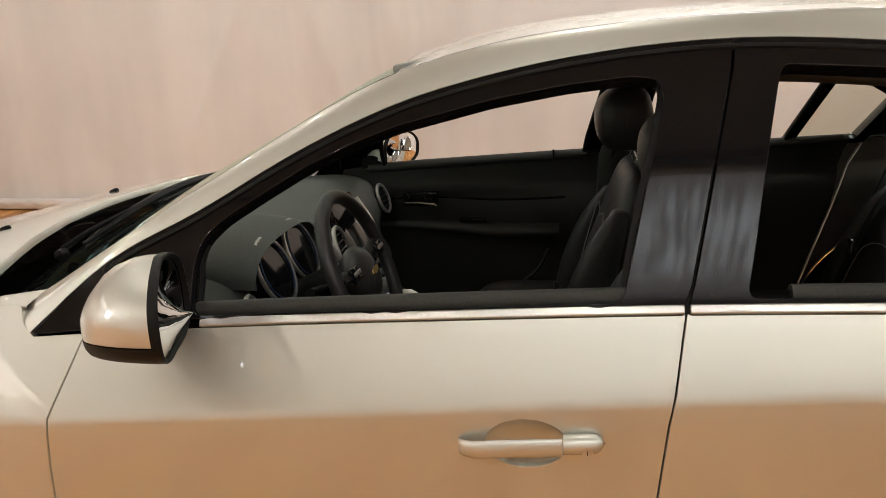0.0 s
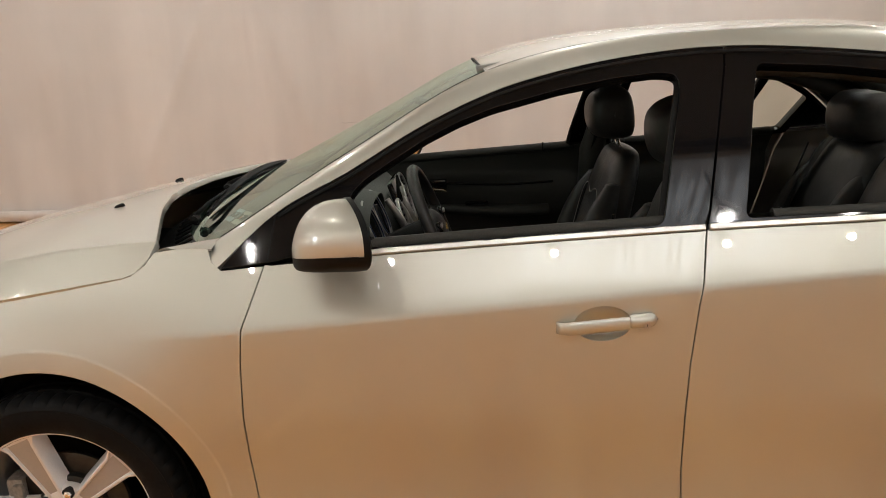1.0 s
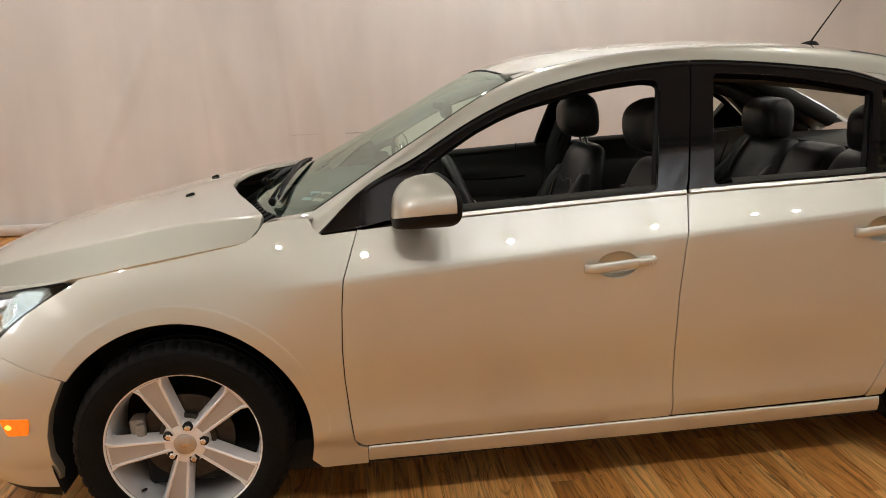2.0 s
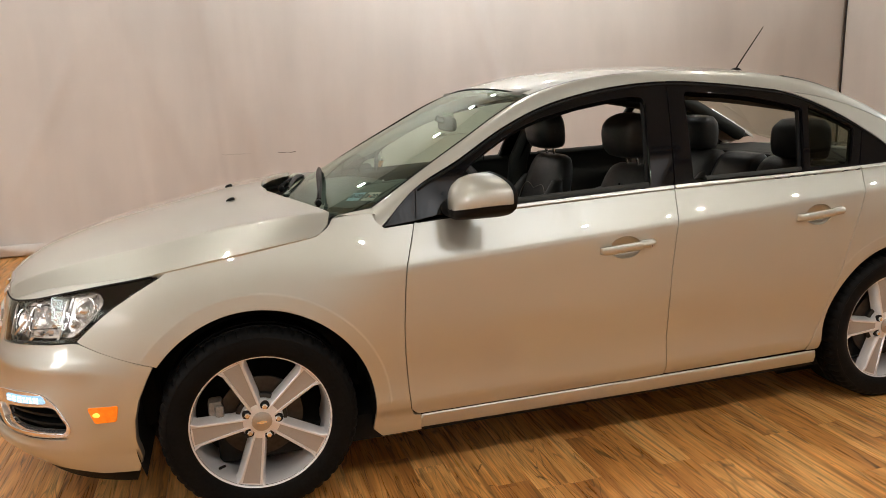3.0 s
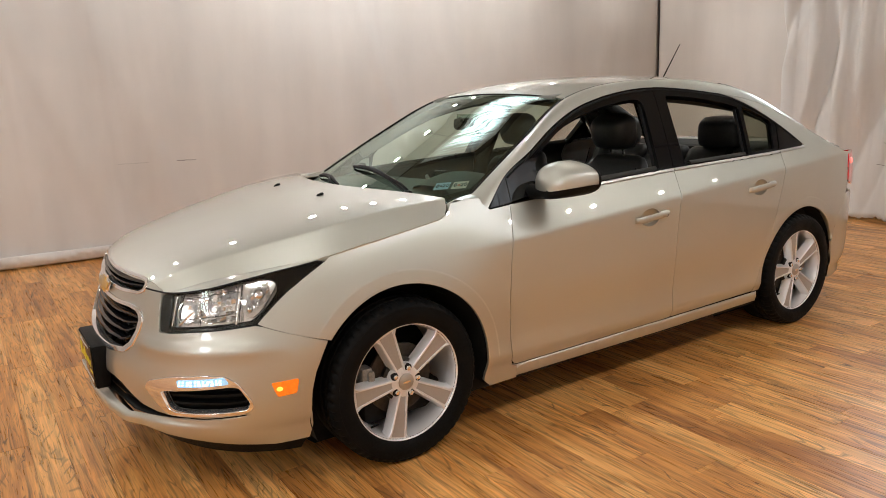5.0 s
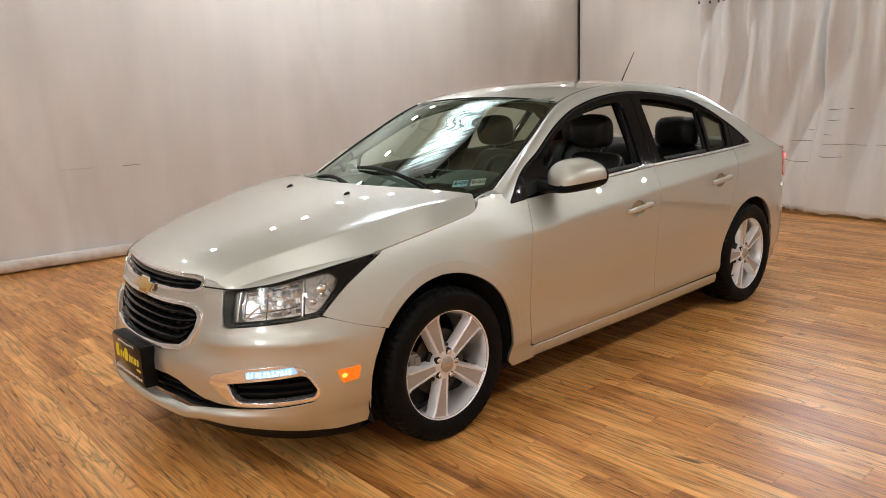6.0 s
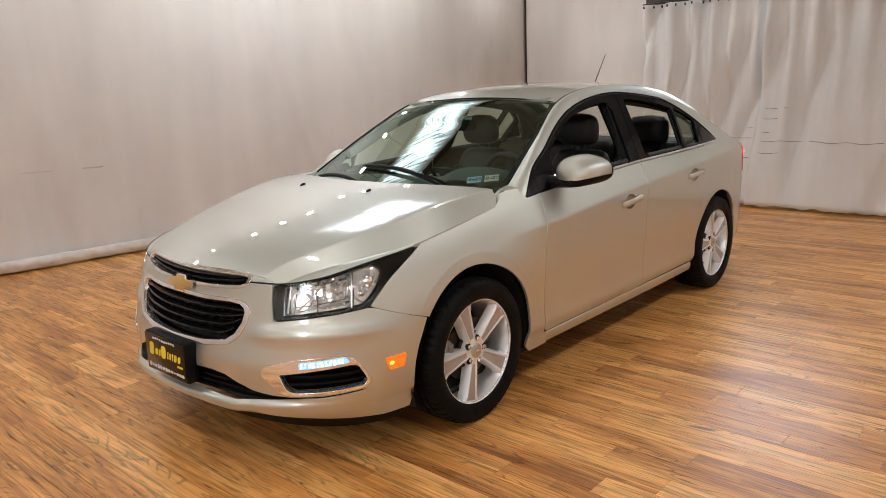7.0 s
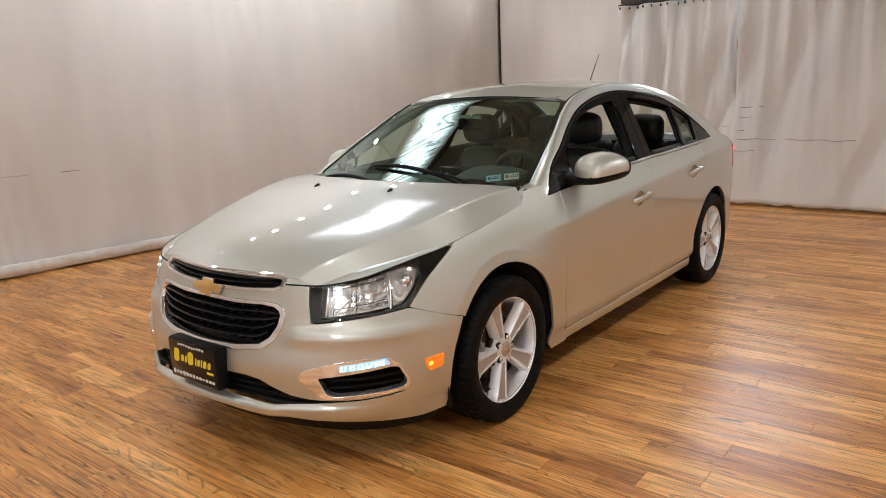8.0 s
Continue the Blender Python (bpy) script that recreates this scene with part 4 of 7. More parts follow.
for flank, both in (("near", True),):
    fender = sd([(-0.262, 0.8495), (-0.12, 0.8755), (0.03, 0.8975), (0.17, 0.917), (0.235, 0.930), (0.272, 0.955), (0.292, 0.982), (0.36, 0.990), (0.425, 0.990), (0.436, 0.962), (0.462, 0.941)]
                + shift([(0.567, 0.949)] + door_front[1:-1], -G) + [(0.528, 0.262), (0.553, 0.257), (0.553, 0.200), (0.412, 0.198)]
                + arc(0.0, 0.325, 0.392, -18, 142, 40)[1:] + [(-0.318, 0.571), (-0.43, 0.607), (-0.535, 0.645), (-0.556, 0.655), (-0.521, 0.687), (-0.477, 0.723), (-0.432, 0.755), (-0.375, 0.789), (-0.325, 0.815), (-0.280, 0.838)])
    panel("fender", fender, side, STEP, PAINT, car, lines=[crease_line(0.25, 0.52, d) for d in (-0.01, 0, 0.01)] + lip_lines(0.0, 0.392, 2, 146), both=True)
    CUPS = {"front": (1.352, 0.807), "rear": (2.228, 0.862)}
    cup_hole = lambda c: sd([(c[0] + 0.066 * math.cos(a), c[1] + 0.043 * math.sin(a)) for a in np.linspace(0, 2 * math.pi, 28, endpoint=False)])
    fdoor = sd(belt_line(0.585, 1.593, -0.012) + shift(seam_b, -G) + [(1.543, 0.268), (0.55, 0.2655)] + shift(door_front[::-1], G))
    front_door = panel("front_door", fdoor, side, STEP, PAINT, car, holes=[cup_hole(CUPS["front"])], lines=[crease_line(0.4, 1.7, d) for d in (-0.01, 0, 0.01)])
    rdoor = sd(belt_line(1.605, 2.470, -0.012) + shift(rear_edge, -G) + [(1.58, 0.270)] + shift(seam_b[::-1], G))
    rear_door = panel("rear_door", rdoor, side, STEP, PAINT, car, holes=[cup_hole(CUPS["rear"])], lines=[crease_line(1.4, 2.7, d) for d in (-0.01, 0, 0.01)])
    panel("passenger_door", fdoor, lambda s, z: [k * v for k, v in zip((1, -1, 1), side(s, z))], 0.06, PAINT, car, flip=-1)
    panel("rear_passenger_door", rdoor, lambda s, z: [k * v for k, v in zip((1, -1, 1), side(s, z))], 0.06, PAINT, car, flip=-1)
    c_top = [(x, float(FRAME_TOP(x))) for x in np.linspace(2.24, 3.15, 20)]
    quarter = sd(shift(rear_edge, G)[::-1][1:] + [(2.486, 1.030), (2.715, 1.042), (2.730, 1.052)] + [(x, float(DLO_TOP(x)) + 0.006) for x in (2.69, 2.65, 2.6, 2.5, 2.42, 2.356, 2.30, 2.24)]
                 + c_top[1:] + [(3.24, 0.978), (3.34, 0.974), (3.42, 0.970), (3.30, 0.962), (3.215, 0.956), (3.195, 0.90), (3.215, 0.80), (3.20, 0.72), (3.10, 0.60), (3.055, 0.50)]
                 + arc(2.685, 0.325, 0.380, 20, 186, 40) + [(2.303, 0.275), (2.245, 0.273)])
    panel("quarter_panel", quarter, side, STEP, PAINT, car, lines=[crease_line(2.4, 3.3, d) for d in (-0.01, 0, 0.01)] + lip_lines(2.685, 0.380, 20, 168), both=True)
    top_z = lambda x: 0.2610 + 0.0024 * (x - 0.557)
    rocker = sd([(x, top_z(x)) for x in np.linspace(0.557, 2.30, 12)] + [(2.306, 0.206), (1.5, 0.199), (0.557, 0.204)])

    def sill(s, z):
        """The sill stands a little proud under the doors, with a rolled upper and lower edge."""
        x, y, z = wrap(s, z)
        base = -0.8645 + 1.1 * softplus(z - top_z(PX(s)) + 0.0050, 0.0008) + 0.22 * np.maximum(0.256 - z, 0) + 0.25 * softplus(0.218 - z, 0.006)
        return x, base + 0 * y, z

    panel("rocker_panel", rocker, sill, STEP, PAINT, car, both=True, lift=-0.002, lines=[sd([(x, top_z(x) - d) for x in np.linspace(0.57, 2.29, 50)]) for d in (0.0022, 0.0044, 0.0066)])

# painted corner between fender, bonnet and screen
for sgn in (1, -1):
    rows = []
    for t in np.linspace(0, 1, 20):
        x = 0.2745 + 0.1625 * t
        zf = float(curve1((0.272, 0.954), (0.292, 0.980), (0.36, 0.989), (0.44, 0.989))(x))
        a = np.array([float(v) for v in side(s_at_x(x), zf)])
        b = np.array([np.interp(t, (0, 0.04, 0.10, 0.4, 1), q) for q in ((0.2765, 0.2835, 0.2905, 0.345, 0.437), (-0.780, -0.766, -0.748, -0.735, -0.716), (0.957, 0.965, 0.976, 0.991, 0.999))])
        mid = (a + b) / 2 + np.array((0, 0, 0.004))
        row = [a + np.array((0, 0.002, -0.004)), a] + [(1 - k) ** 2 * a + 2 * k * (1 - k) * mid + k * k * b for k in np.linspace(0.15, 0.85, 5)] + [b, b + np.array((0, 0.004, -0.02))]
        rows.append([(q[0], q[1] * sgn, q[2]) for q in row])
    grid_mesh("fender_corner", rows, PAINT, car, flip=sgn > 0, sharp=60)

# pillars and cant rail, roof, screens
def rail_point(x, k):
    s = s_at_x(x)
    ax, ay, az = (float(v) for v in side(s, FRAME_TOP(x) + 0.002))
    bx, by, bz = x, -float(ROOF_Y(x)) - 0.004, float(ROOF_Z(x))
    mz = bz + 0.004 if bz > az else az
    my = min(ay + 0.60 * max(mz - az, 0), by - 0.012)
    flat = 0.8 * float(smoothstep(2.4, 2.9, x))
    my, mz = my + ((ay + by) / 2 - 0.01 - my) * flat, mz + ((az + bz) / 2 + 0.012 - mz) * flat
    return tuple((1 - k) ** 2 * np.array((ax, ay, az)) + 2 * k * (1 - k) * np.array(((ax + bx) / 2, my, mz)) + k * k * np.array((bx, by, bz)))


for sgn in (1, -1):
    rows = []
    for x in np.linspace(0.43, 3.14, 110):
        row = [rail_point(x, k) for k in np.linspace(0, 1, 12)]
        p0, p1 = np.array(row[0]), np.array(row[-1])
        row = [tuple(p0 + (0, 0.02, -0.012)), tuple(p0 + (0, 0.003, -0.002))] + row + [tuple(p1 + (0, 0.003, -0.004)), tuple(p1 + (0, 0.004, -0.02))]
        rows.append([(q[0], q[1] * sgn, q[2]) for q in row])
    grid_mesh("roof_rail", rows, PAINT, car, flip=sgn > 0, sharp=50)

mirror_pts = lambda pts: pts + [(x, -y) for x, y in pts[::-1]]
half = [(1.092, 0.0), (1.096, -0.3), (1.112, -0.562)] + [(x, -float(ROOF_Y(x)) + 0.006) for x in np.linspace(1.2, 2.49, 16)] + [(2.56, -0.35), (2.585, 0.0)]
roof_outline = half + [(x, -y) for x, y in half[-2:0:-1]]
panel("roof", roof_outline, top, 0.05, PAINT, car, thick=0.02)
half = [(0.178, 0.0), (0.195, -0.2), (0.255, -0.45), (0.345, -0.64), (0.425, -0.712)] + [(x, -float(ROOF_Y(x)) + 0.010) for x in np.linspace(0.5, 1.09, 10)] + [(1.107, -0.555), (1.087, -0.3), (1.081, 0.0)]
ws_outline = half + [(x, -y) for x, y in half[-2:0:-1]]
windscreen = panel("windshield", ws_outline, top, 0.05, WINDSHIELD, car, "clear windscreen", thick=0.004, lift=-0.004, edge=0.0)
windscreen.visible_shadow = False
inset = [(x + (0.035 if x < 0.5 else -0.02 if x > 1.05 else 0.012), y * (0.965 if x > 0.44 else 0.95)) for x, y in ws_outline]
panel("screen_border", ws_outline, top, 0.04, BLACK_GLOSS, windscreen, "black ceramic edge band of the windscreen", holes=[inset], thick=0.002, lift=-0.009, edge=0.0)
half = [(2.60, 0.0), (2.575, -0.35), (2.52, -0.525)] + [(x, -float(ROOF_Y(x)) + 0.012) for x in np.linspace(2.6, 3.1, 8)] + [(3.17, -0.45), (3.19, 0.0)]
panel("rear_window", half + [(x, -y) for x, y in half[-2:0:-1]], top, 0.06, PALE_GLASS, car, "sloping rear window glass", thick=0.004, lift=-0.003, edge=0.0).visible_shadow = False
# trunk lid
deck = lambda x, y: (x, y, curve1((3.12, 1.048), (3.25, 1.028), (3.45, 1.022), (3.56, 1.024), (3.66, 0.99))(x) - 0.03 * (np.abs(y) / 0.75) ** 3)
half = [(3.20, 0.0), (3.185, -0.40), (3.14, -0.60), (3.28, -0.695), (3.42, -0.66), (3.52, -0.52), (3.575, -0.3), (3.59, 0.0)]
panel("trunk_lid", half + [(x, -y) for x, y in half[-2:0:-1]], deck, 0.05, PAINT, car)
tail_s = lambda pts: [(float(S_TAIL - d), z) for d, z in pts]
panel("trunk_face", tail_s([(0.0, 0.998), (0.35, 0.992), (0.52, 0.980), (0.56, 0.94), (0.52, 0.72), (0.0, 0.72)]), wrap, 0.05, PAINT, car, both=True)
rear_b = sd([(3.06, 0.495), (3.10, 0.595), (3.20, 0.715), (3.25, 0.72)]) + tail_s([(0.5, 0.715), (0.0, 0.715), (0.0, 0.22), (0.55, 0.22)]) + sd([(3.12, 0.20), (3.085, 0.235), (3.07, 0.36)])
panel("rear_bumper", rear_b, wrap, 0.05, PAINT, car, both=True)
tl = sd([(3.222, 0.962), (3.30, 0.962), (3.42, 0.974)]) + tail_s([(0.57, 0.94), (0.53, 0.76)]) + sd([(3.32, 0.77), (3.222, 0.80), (3.203, 0.90)])
for sg in (1, -1):
    lampm = panel("tail_lamp", tl, (lambda s, z, sg=sg: [k * v for k, v in zip((1, sg, 1), wrap(s, z))]), 0.03, RED, car, "glossy red tail lamp", lift=0.004, flip=sg)
    if sg == 1:
        bx, by, bz = (float(v) for v in wrap(s_at_x(3.27), 0.92))
        bm = bmesh.new()
        bmesh.ops.create_uvsphere(bm, u_segments=12, v_segments=8, radius=0.013, matrix=Matrix.Translation((bx, by - 0.006, bz)) @ Matrix.Diagonal((1, 0.35, 1.3, 1)))
        part("bulb", bm, RED_CORE, lampm, "glowing red lamp")

# bonnet
half = [(float(HOOD_FRONT(y)), -y) for y in np.linspace(0, 0.515, 16)] + [(x, -float(HOOD_Y(x)) + 0.002) for x in np.linspace(-0.76, 0.215, 30)] + [(0.245, -0.798), (0.272, -0.775), (0.285, -0.745), (0.235, -0.60), (0.165, -0.40), (0.115, -0.2), (0.10, 0.0)]
hood_outline = half + [(x, -y) for x, y in half[-2:0:-1]]
ridge = [(x, -float(RIDGE(x))) for x in np.linspace(-0.84, 0.28, 40)]
bonnet = panel("hood", hood_outline, hood, 0.034, PAINT, car, lines=[[(x, y + d) for x, y in ridge] for d in (-0.008, 0.0, 0.008)] + [[(x, -y + d) for x, y in ridge] for d in (-0.008, 0.0, 0.008)], thick=0.02)
for sg in (-1, 1):
    hx, hy, hz = (float(v) for v in hood(-0.03, sg * 0.25))
    cushion("washer_nozzle", [(hx - 0.004, hy, hz - 0.004, 0.016, 0.008), (hx, hy, hz + 0.004, 0.015, 0.008), (hx + 0.006, hy, hz + 0.010, 0.006, 0.006)], BLACK_PLASTIC, bonnet, "small black washer nozzle", power=2.5, seg=12)


# ---- the car: nose ----
def nz(pts):
    """(distance from the nose's centre line, height) to (s, z)."""
    return [(S_NOSE + d, z) for d, z in pts]


def sym(pts):
    """A half outline from the centre line round to the centre line, closed with its mirror image."""
    return nz(pts + [(-d, z) for d, z in pts[::-1] if abs(d) > 1e-6])


mirrored = lambda pts: [(-d, z) for d, z in pts[::-1]]
both_sides = lambda f, sg: (lambda s, z: [k * v for k, v in zip((1, sg, 1), f(s, z))])

up_out = [(0.0, 0.783), (0.2, 0.785), (0.36, 0.786), (0.412, 0.782), (0.432, 0.765), (0.424, 0.744), (0.385, 0.730), (0.22, 0.718), (0.0, 0.714)]
up_in = [(0.0, 0.777), (0.2, 0.779), (0.36, 0.780), (0.402, 0.776), (0.416, 0.764), (0.410, 0.749), (0.38, 0.738), (0.22, 0.728), (0.0, 0.725)]
lo_out = [(d * (1.006 if d > 0.3 else 1), z - (0.002 if z < 0.56 else 0)) for d, z in [(0.0, 0.684), (0.18, 0.682), (0.33, 0.686), (0.395, 0.682), (0.428, 0.668), (0.440, 0.645), (0.430, 0.600), (0.398, 0.550), (0.345, 0.516), (0.21, 0.498), (0.0, 0.492)]]
lo_in = [(0.0, 0.674), (0.18, 0.671), (0.33, 0.676), (0.388, 0.671), (0.413, 0.658), (0.421, 0.641), (0.411, 0.600), (0.379, 0.556), (0.333, 0.528), (0.2, 0.511), (0.0, 0.506)]
fog_out = [(0.505, 0.420), (0.528, 0.446), (0.638, 0.474), (0.783, 0.488), (0.850, 0.484), (0.890, 0.458), (0.930, 0.395), (0.936, 0.366), (0.913, 0.349), (0.718, 0.336), (0.605, 0.334), (0.562, 0.366)]
fog_in = [(0.582, 0.420), (0.74, 0.437), (0.868, 0.450), (0.895, 0.443), (0.930, 0.384), (0.915, 0.357), (0.72, 0.345), (0.640, 0.343), (0.610, 0.356)]
intake = [(0.0, 0.402), (0.15, 0.402), (0.26, 0.404), (0.33, 0.394), (0.40, 0.366), (0.47, 0.343), (0.55, 0.331), (0.62, 0.327), (0.75, 0.329), (0.90, 0.342), (0.925, 0.341), (0.905, 0.333), (0.75, 0.319), (0.6, 0.314), (0.5, 0.310), (0.40, 0.303), (0.14, 0.312), (0.0, 0.313)]
head_out = [(0.553, 0.748), (0.745, 0.770), (0.895, 0.793), (1.07, 0.818), (1.248, 0.843), (1.198, 0.814), (1.148, 0.788), (1.090, 0.753), (1.044, 0.721), (1.000, 0.685), (0.966, 0.654), (0.857, 0.645), (0.737, 0.637), (0.575, 0.622), (0.560, 0.626), (0.553, 0.685)]
arch_edge = [(float(s_at_x(x)) - S_NOSE, z) for x, z in [(-0.322, 0.567)] + [(0.398 * math.cos(radians(a)), 0.325 + 0.398 * math.sin(radians(a))) for a in (150, 160, 170, 180, 190)] + [(-0.408, 0.205)]]
low_edge = [(1.0, 0.200), (0.85, 0.212), (0.70, 0.226), (0.55, 0.236), (0.46, 0.246), (0.36, 0.262), (0.2, 0.272), (0.0, 0.275)]
bump_half = [(0.0, 0.782), (0.2, 0.784), (0.36, 0.785), (0.405, 0.783), (0.424, 0.769), (0.43, 0.7535), (0.545, 0.7515), (0.547, 0.685), (0.556, 0.620), (0.575, 0.616), (0.737, 0.631), (0.857, 0.639), (0.962, 0.648), (0.99, 0.6425), (1.10, 0.605)] + arch_edge + low_edge
front_bumper = panel("front_bumper", sym(bump_half), wrap, 0.026, PAINT, car, holes=[sym([(d, z - 0.004 if z > 0.775 else z) for d, z in up_in]), sym(lo_in), nz(soften(fog_in, 0.015)), nz(soften(mirrored(fog_in), 0.015)), sym(intake)], thick=0.03,
                     lines=[nz([(d, z) for d in np.linspace(-0.93, 0.93, 90)]) for z in (0.300, 0.2885, 0.2845, 0.268)])

# rolled front corner of the hood between grille and lamp, its outer edge over the lamp, and a dark tube standing for
# the shaded gap below both
lamp_top = curve1((0.52, 0.7555), (0.56, 0.7555), (0.745, 0.7735), (0.895, 0.7965), (1.07, 0.8215), (1.248, 0.8465))
for sg in (1, -1):
    surf = both_sides(wrap, sg)
    panel("hood_corner", nz([(0.434, 0.7575), (0.50, 0.7570), (0.556, 0.7575), (0.548, 0.762), (0.53, 0.7665), (0.50, 0.7725), (0.46, 0.7795), (0.434, 0.782)]), surf, 0.012, PAINT, bonnet, thick=0.012, flip=sg, edge=0.002)
    rows = []
    for d in np.linspace(0.553, 1.235, 34):
        b = np.array([float(v) for v in wrap(S_NOSE + d, lamp_top(d))])
        x = b[0] + 0.010
        a = np.array([x, -float(HOOD_Y(x)) + 0.003, float(hood(x, -float(HOOD_Y(x)) + 0.003)[2]) + 0.0005])
        mid = (a + b) / 2 + (0, -0.004, 0.006)
        row = [(1 - k) ** 2 * a + 2 * k * (1 - k) * mid + k * k * b for k in np.linspace(0, 1, 6)] + [b + (0, 0.003, -0.004), b + (0, 0.012, -0.008)]
        rows.append([(q[0], q[1] * sg, q[2]) for q in row])
    grid_mesh("hood_edge", rows, PAINT, bonnet, flip=sg > 0, sharp=60)
    tube("hood_gap_shade", [tuple(float(v) for v in both_sides(wrap, sg)(S_NOSE + d, 0.7547 if d < 0.55 else float(lamp_top(d)) - 0.0015)) for d in np.concatenate([np.linspace(0.428, 0.545, 8), np.linspace(0.57, 1.23, 30)])], 0.0032, DARK, front_bumper, seg=6)


def inner(dep):
    """The wrap pushed inwards by dep."""
    def f(s, z):
        s, z = np.broadcast_arrays(np.asarray(s, float), np.asarray(z, float))
        sign = np.where(s < S_NOSE, 1.0, -1.0)
        q = np.where(s < S_NOSE, 2 * S_NOSE - s, s)
        tx, ty = PX(q + 1e-3) - PX(q - 1e-3), PY(q + 1e-3) - PY(q - 1e-3)
        n = np.hypot(tx, ty)
        d = skin_depth(q, z) - dep
        return PX(q) - ty / n * d, sign * (PY(q) + tx / n * d), z
    return f


def bar_on(name, zs, d0, d1, dep, h, deep, mat, parent, label="", n=40):
    """A slat along the nose: zs(d) its height, h half height, deep its depth inwards."""
    rows = []
    for d in np.linspace(d0, d1, n):
        z = zs(abs(d))
        ring = []
        for dz, k in ((-h, 0.25), (-h * 0.5, 0.0), (h * 0.5, 0.0), (h, 0.25), (h, 1.0), (-h, 1.0)):
            x, y, zz = (float(v) for v in inner(dep + deep * k)(S_NOSE + d, z + dz))
            ring.append((x, y, zz))
        rows.append(ring)
    return grid_mesh(name, rows, mat, parent, label, close_v=True, caps=True, sharp=30)


grille = panel("grille", sym([(d * 1.03, z + (0.01 if z > 0.6 else -0.012)) for d, z in lo_in]), inner(0.065), 0.05, DARK, car, "black grille with chrome surrounds", thick=0.002)
panel("upper_backing", sym([(d * 1.02, z) for d, z in up_out]), inner(0.055), 0.05, DARK, grille, thick=0.002)
panel("lower_surround", sym(lo_out), wrap, 0.02, BRIGHT, grille, "chrome grille surround", holes=[sym(lo_in)], lift=0.007, thick=0.03, edge=0.003)
panel("upper_surround", sym(up_out), wrap, 0.02, BRIGHT, grille, "chrome grille surround", holes=[sym(up_in)], lift=0.005, thick=0.03, edge=0.002)
for k in range(4):
    f = 0.2 + 0.2 * k
    zt, zb = curve1((0.0, 0.674), (0.18, 0.671), (0.33, 0.674), (0.42, 0.655)), curve1((0.0, 0.512), (0.2, 0.517), (0.33, 0.532), (0.42, 0.60))
    zz = lambda d, f=f: float(zt(d) * (1 - f) + zb(d) * f)
    w = [0.405, 0.405, 0.392, 0.36][k]
    bar_on("slat", zz, -w, w, 0.004, 0.0062, 0.03, BLACK_GLOSS, grille)
for k in range(2):
    f = 0.34 + 0.32 * k
    zz = lambda d, f=f: 0.778 * (1 - f) + (0.725 + 0.06 * max(d - 0.1, 0) ** 1.5 / 0.4) * f
    bar_on("slat", zz, -0.40, 0.40, 0.004, 0.0042, 0.025, BLACK_GLOSS, grille)
# wavy mesh between the slats
for k in range(5):
    f = 0.1 + 0.2 * k
    w = [0.38, 0.40, 0.395, 0.37, 0.31][k]
    zz = lambda d, f=f: float(zt(d) * (1 - f) + zb(d) * f)
    rows = []
    for d in np.linspace(-w, w, 150):
        z = zz(abs(d)) + 0.006 * math.copysign(min(1, abs(math.sin(d * 95)) * 2.2), math.sin(d * 95))
        rows.append([tuple(float(v) for v in inner(0.035 + e)(S_NOSE + d, z + dz)) for dz, e in ((-0.0035, 0), (0.0035, 0), (0.0035, 0.02), (-0.0035, 0.02))])
    grid_mesh("mesh_strip", rows, BLACK_PLASTIC, grille, close_v=True, caps=True)

# emblem: plain gold cross bar with a bright rim
ex, ey, ez = (float(v) for v in wrap(S_NOSE, 0.712))
cross = [(x + 0.30 * z, z) for x, z in [(-0.088, -0.016), (-0.032, -0.016), (-0.028, -0.030), (0.036, -0.030), (0.034, -0.016), (0.082, -0.016), (0.088, 0.016), (0.032, 0.016), (0.028, 0.030), (-0.036, 0.030), (-0.034, 0.016), (-0.084, 0.016)]]
em = Matrix.Translation((ex - 0.007, ey, ez)) @ Euler((radians(90), 0, radians(-90))).to_matrix().to_4x4() @ pose(0, 0, 0, -14)
emblem = prism("emblem", [(x * 1.09, y * 1.2) for x, y in cross], 0.008, em, CHROME, car, "bright-rimmed gold cross-shaped emblem", r=0.002)
prism("emblem_face", cross, 0.0125, em, GOLD, emblem, "gold emblem face", r=0.002)

# lower intake and chin
panel("intake_back", sym([(d * 1.02, z) for d, z in intake]), inner(0.045), 0.05, DARK, front_bumper, "dark lower air intake", thick=0.002)
for zc in (0.338, 0.365):
    bar_on("intake_slat", lambda d, zc=zc: zc, -0.40, 0.40, 0.02, 0.005, 0.03, BLACK_PLASTIC, front_bumper)
bar_on("intake_lip", lambda d: 0.320 - 0.010 * float(smoothstep(0.25, 0.42, d)) + 0.004 * float(smoothstep(0.45, 0.62, d)) + 0.022 * float(smoothstep(0.65, 0.92, d)), -0.91, 0.91, 0.006, 0.005, 0.02, BLACK_PLASTIC, front_bumper, "black strip under the intake")
valance = [(0.0, 0.262), (0.2, 0.26), (0.36, 0.252), (0.55, 0.228), (0.8, 0.205), (1.12, 0.190), (1.10, 0.150), (0.8, 0.155), (0.45, 0.175), (0.0, 0.190)]
panel("chin_spoiler", sym(valance), inner(0.020), 0.05, BLACK_PLASTIC, front_bumper, "black rubber chin spoiler", thick=0.006)

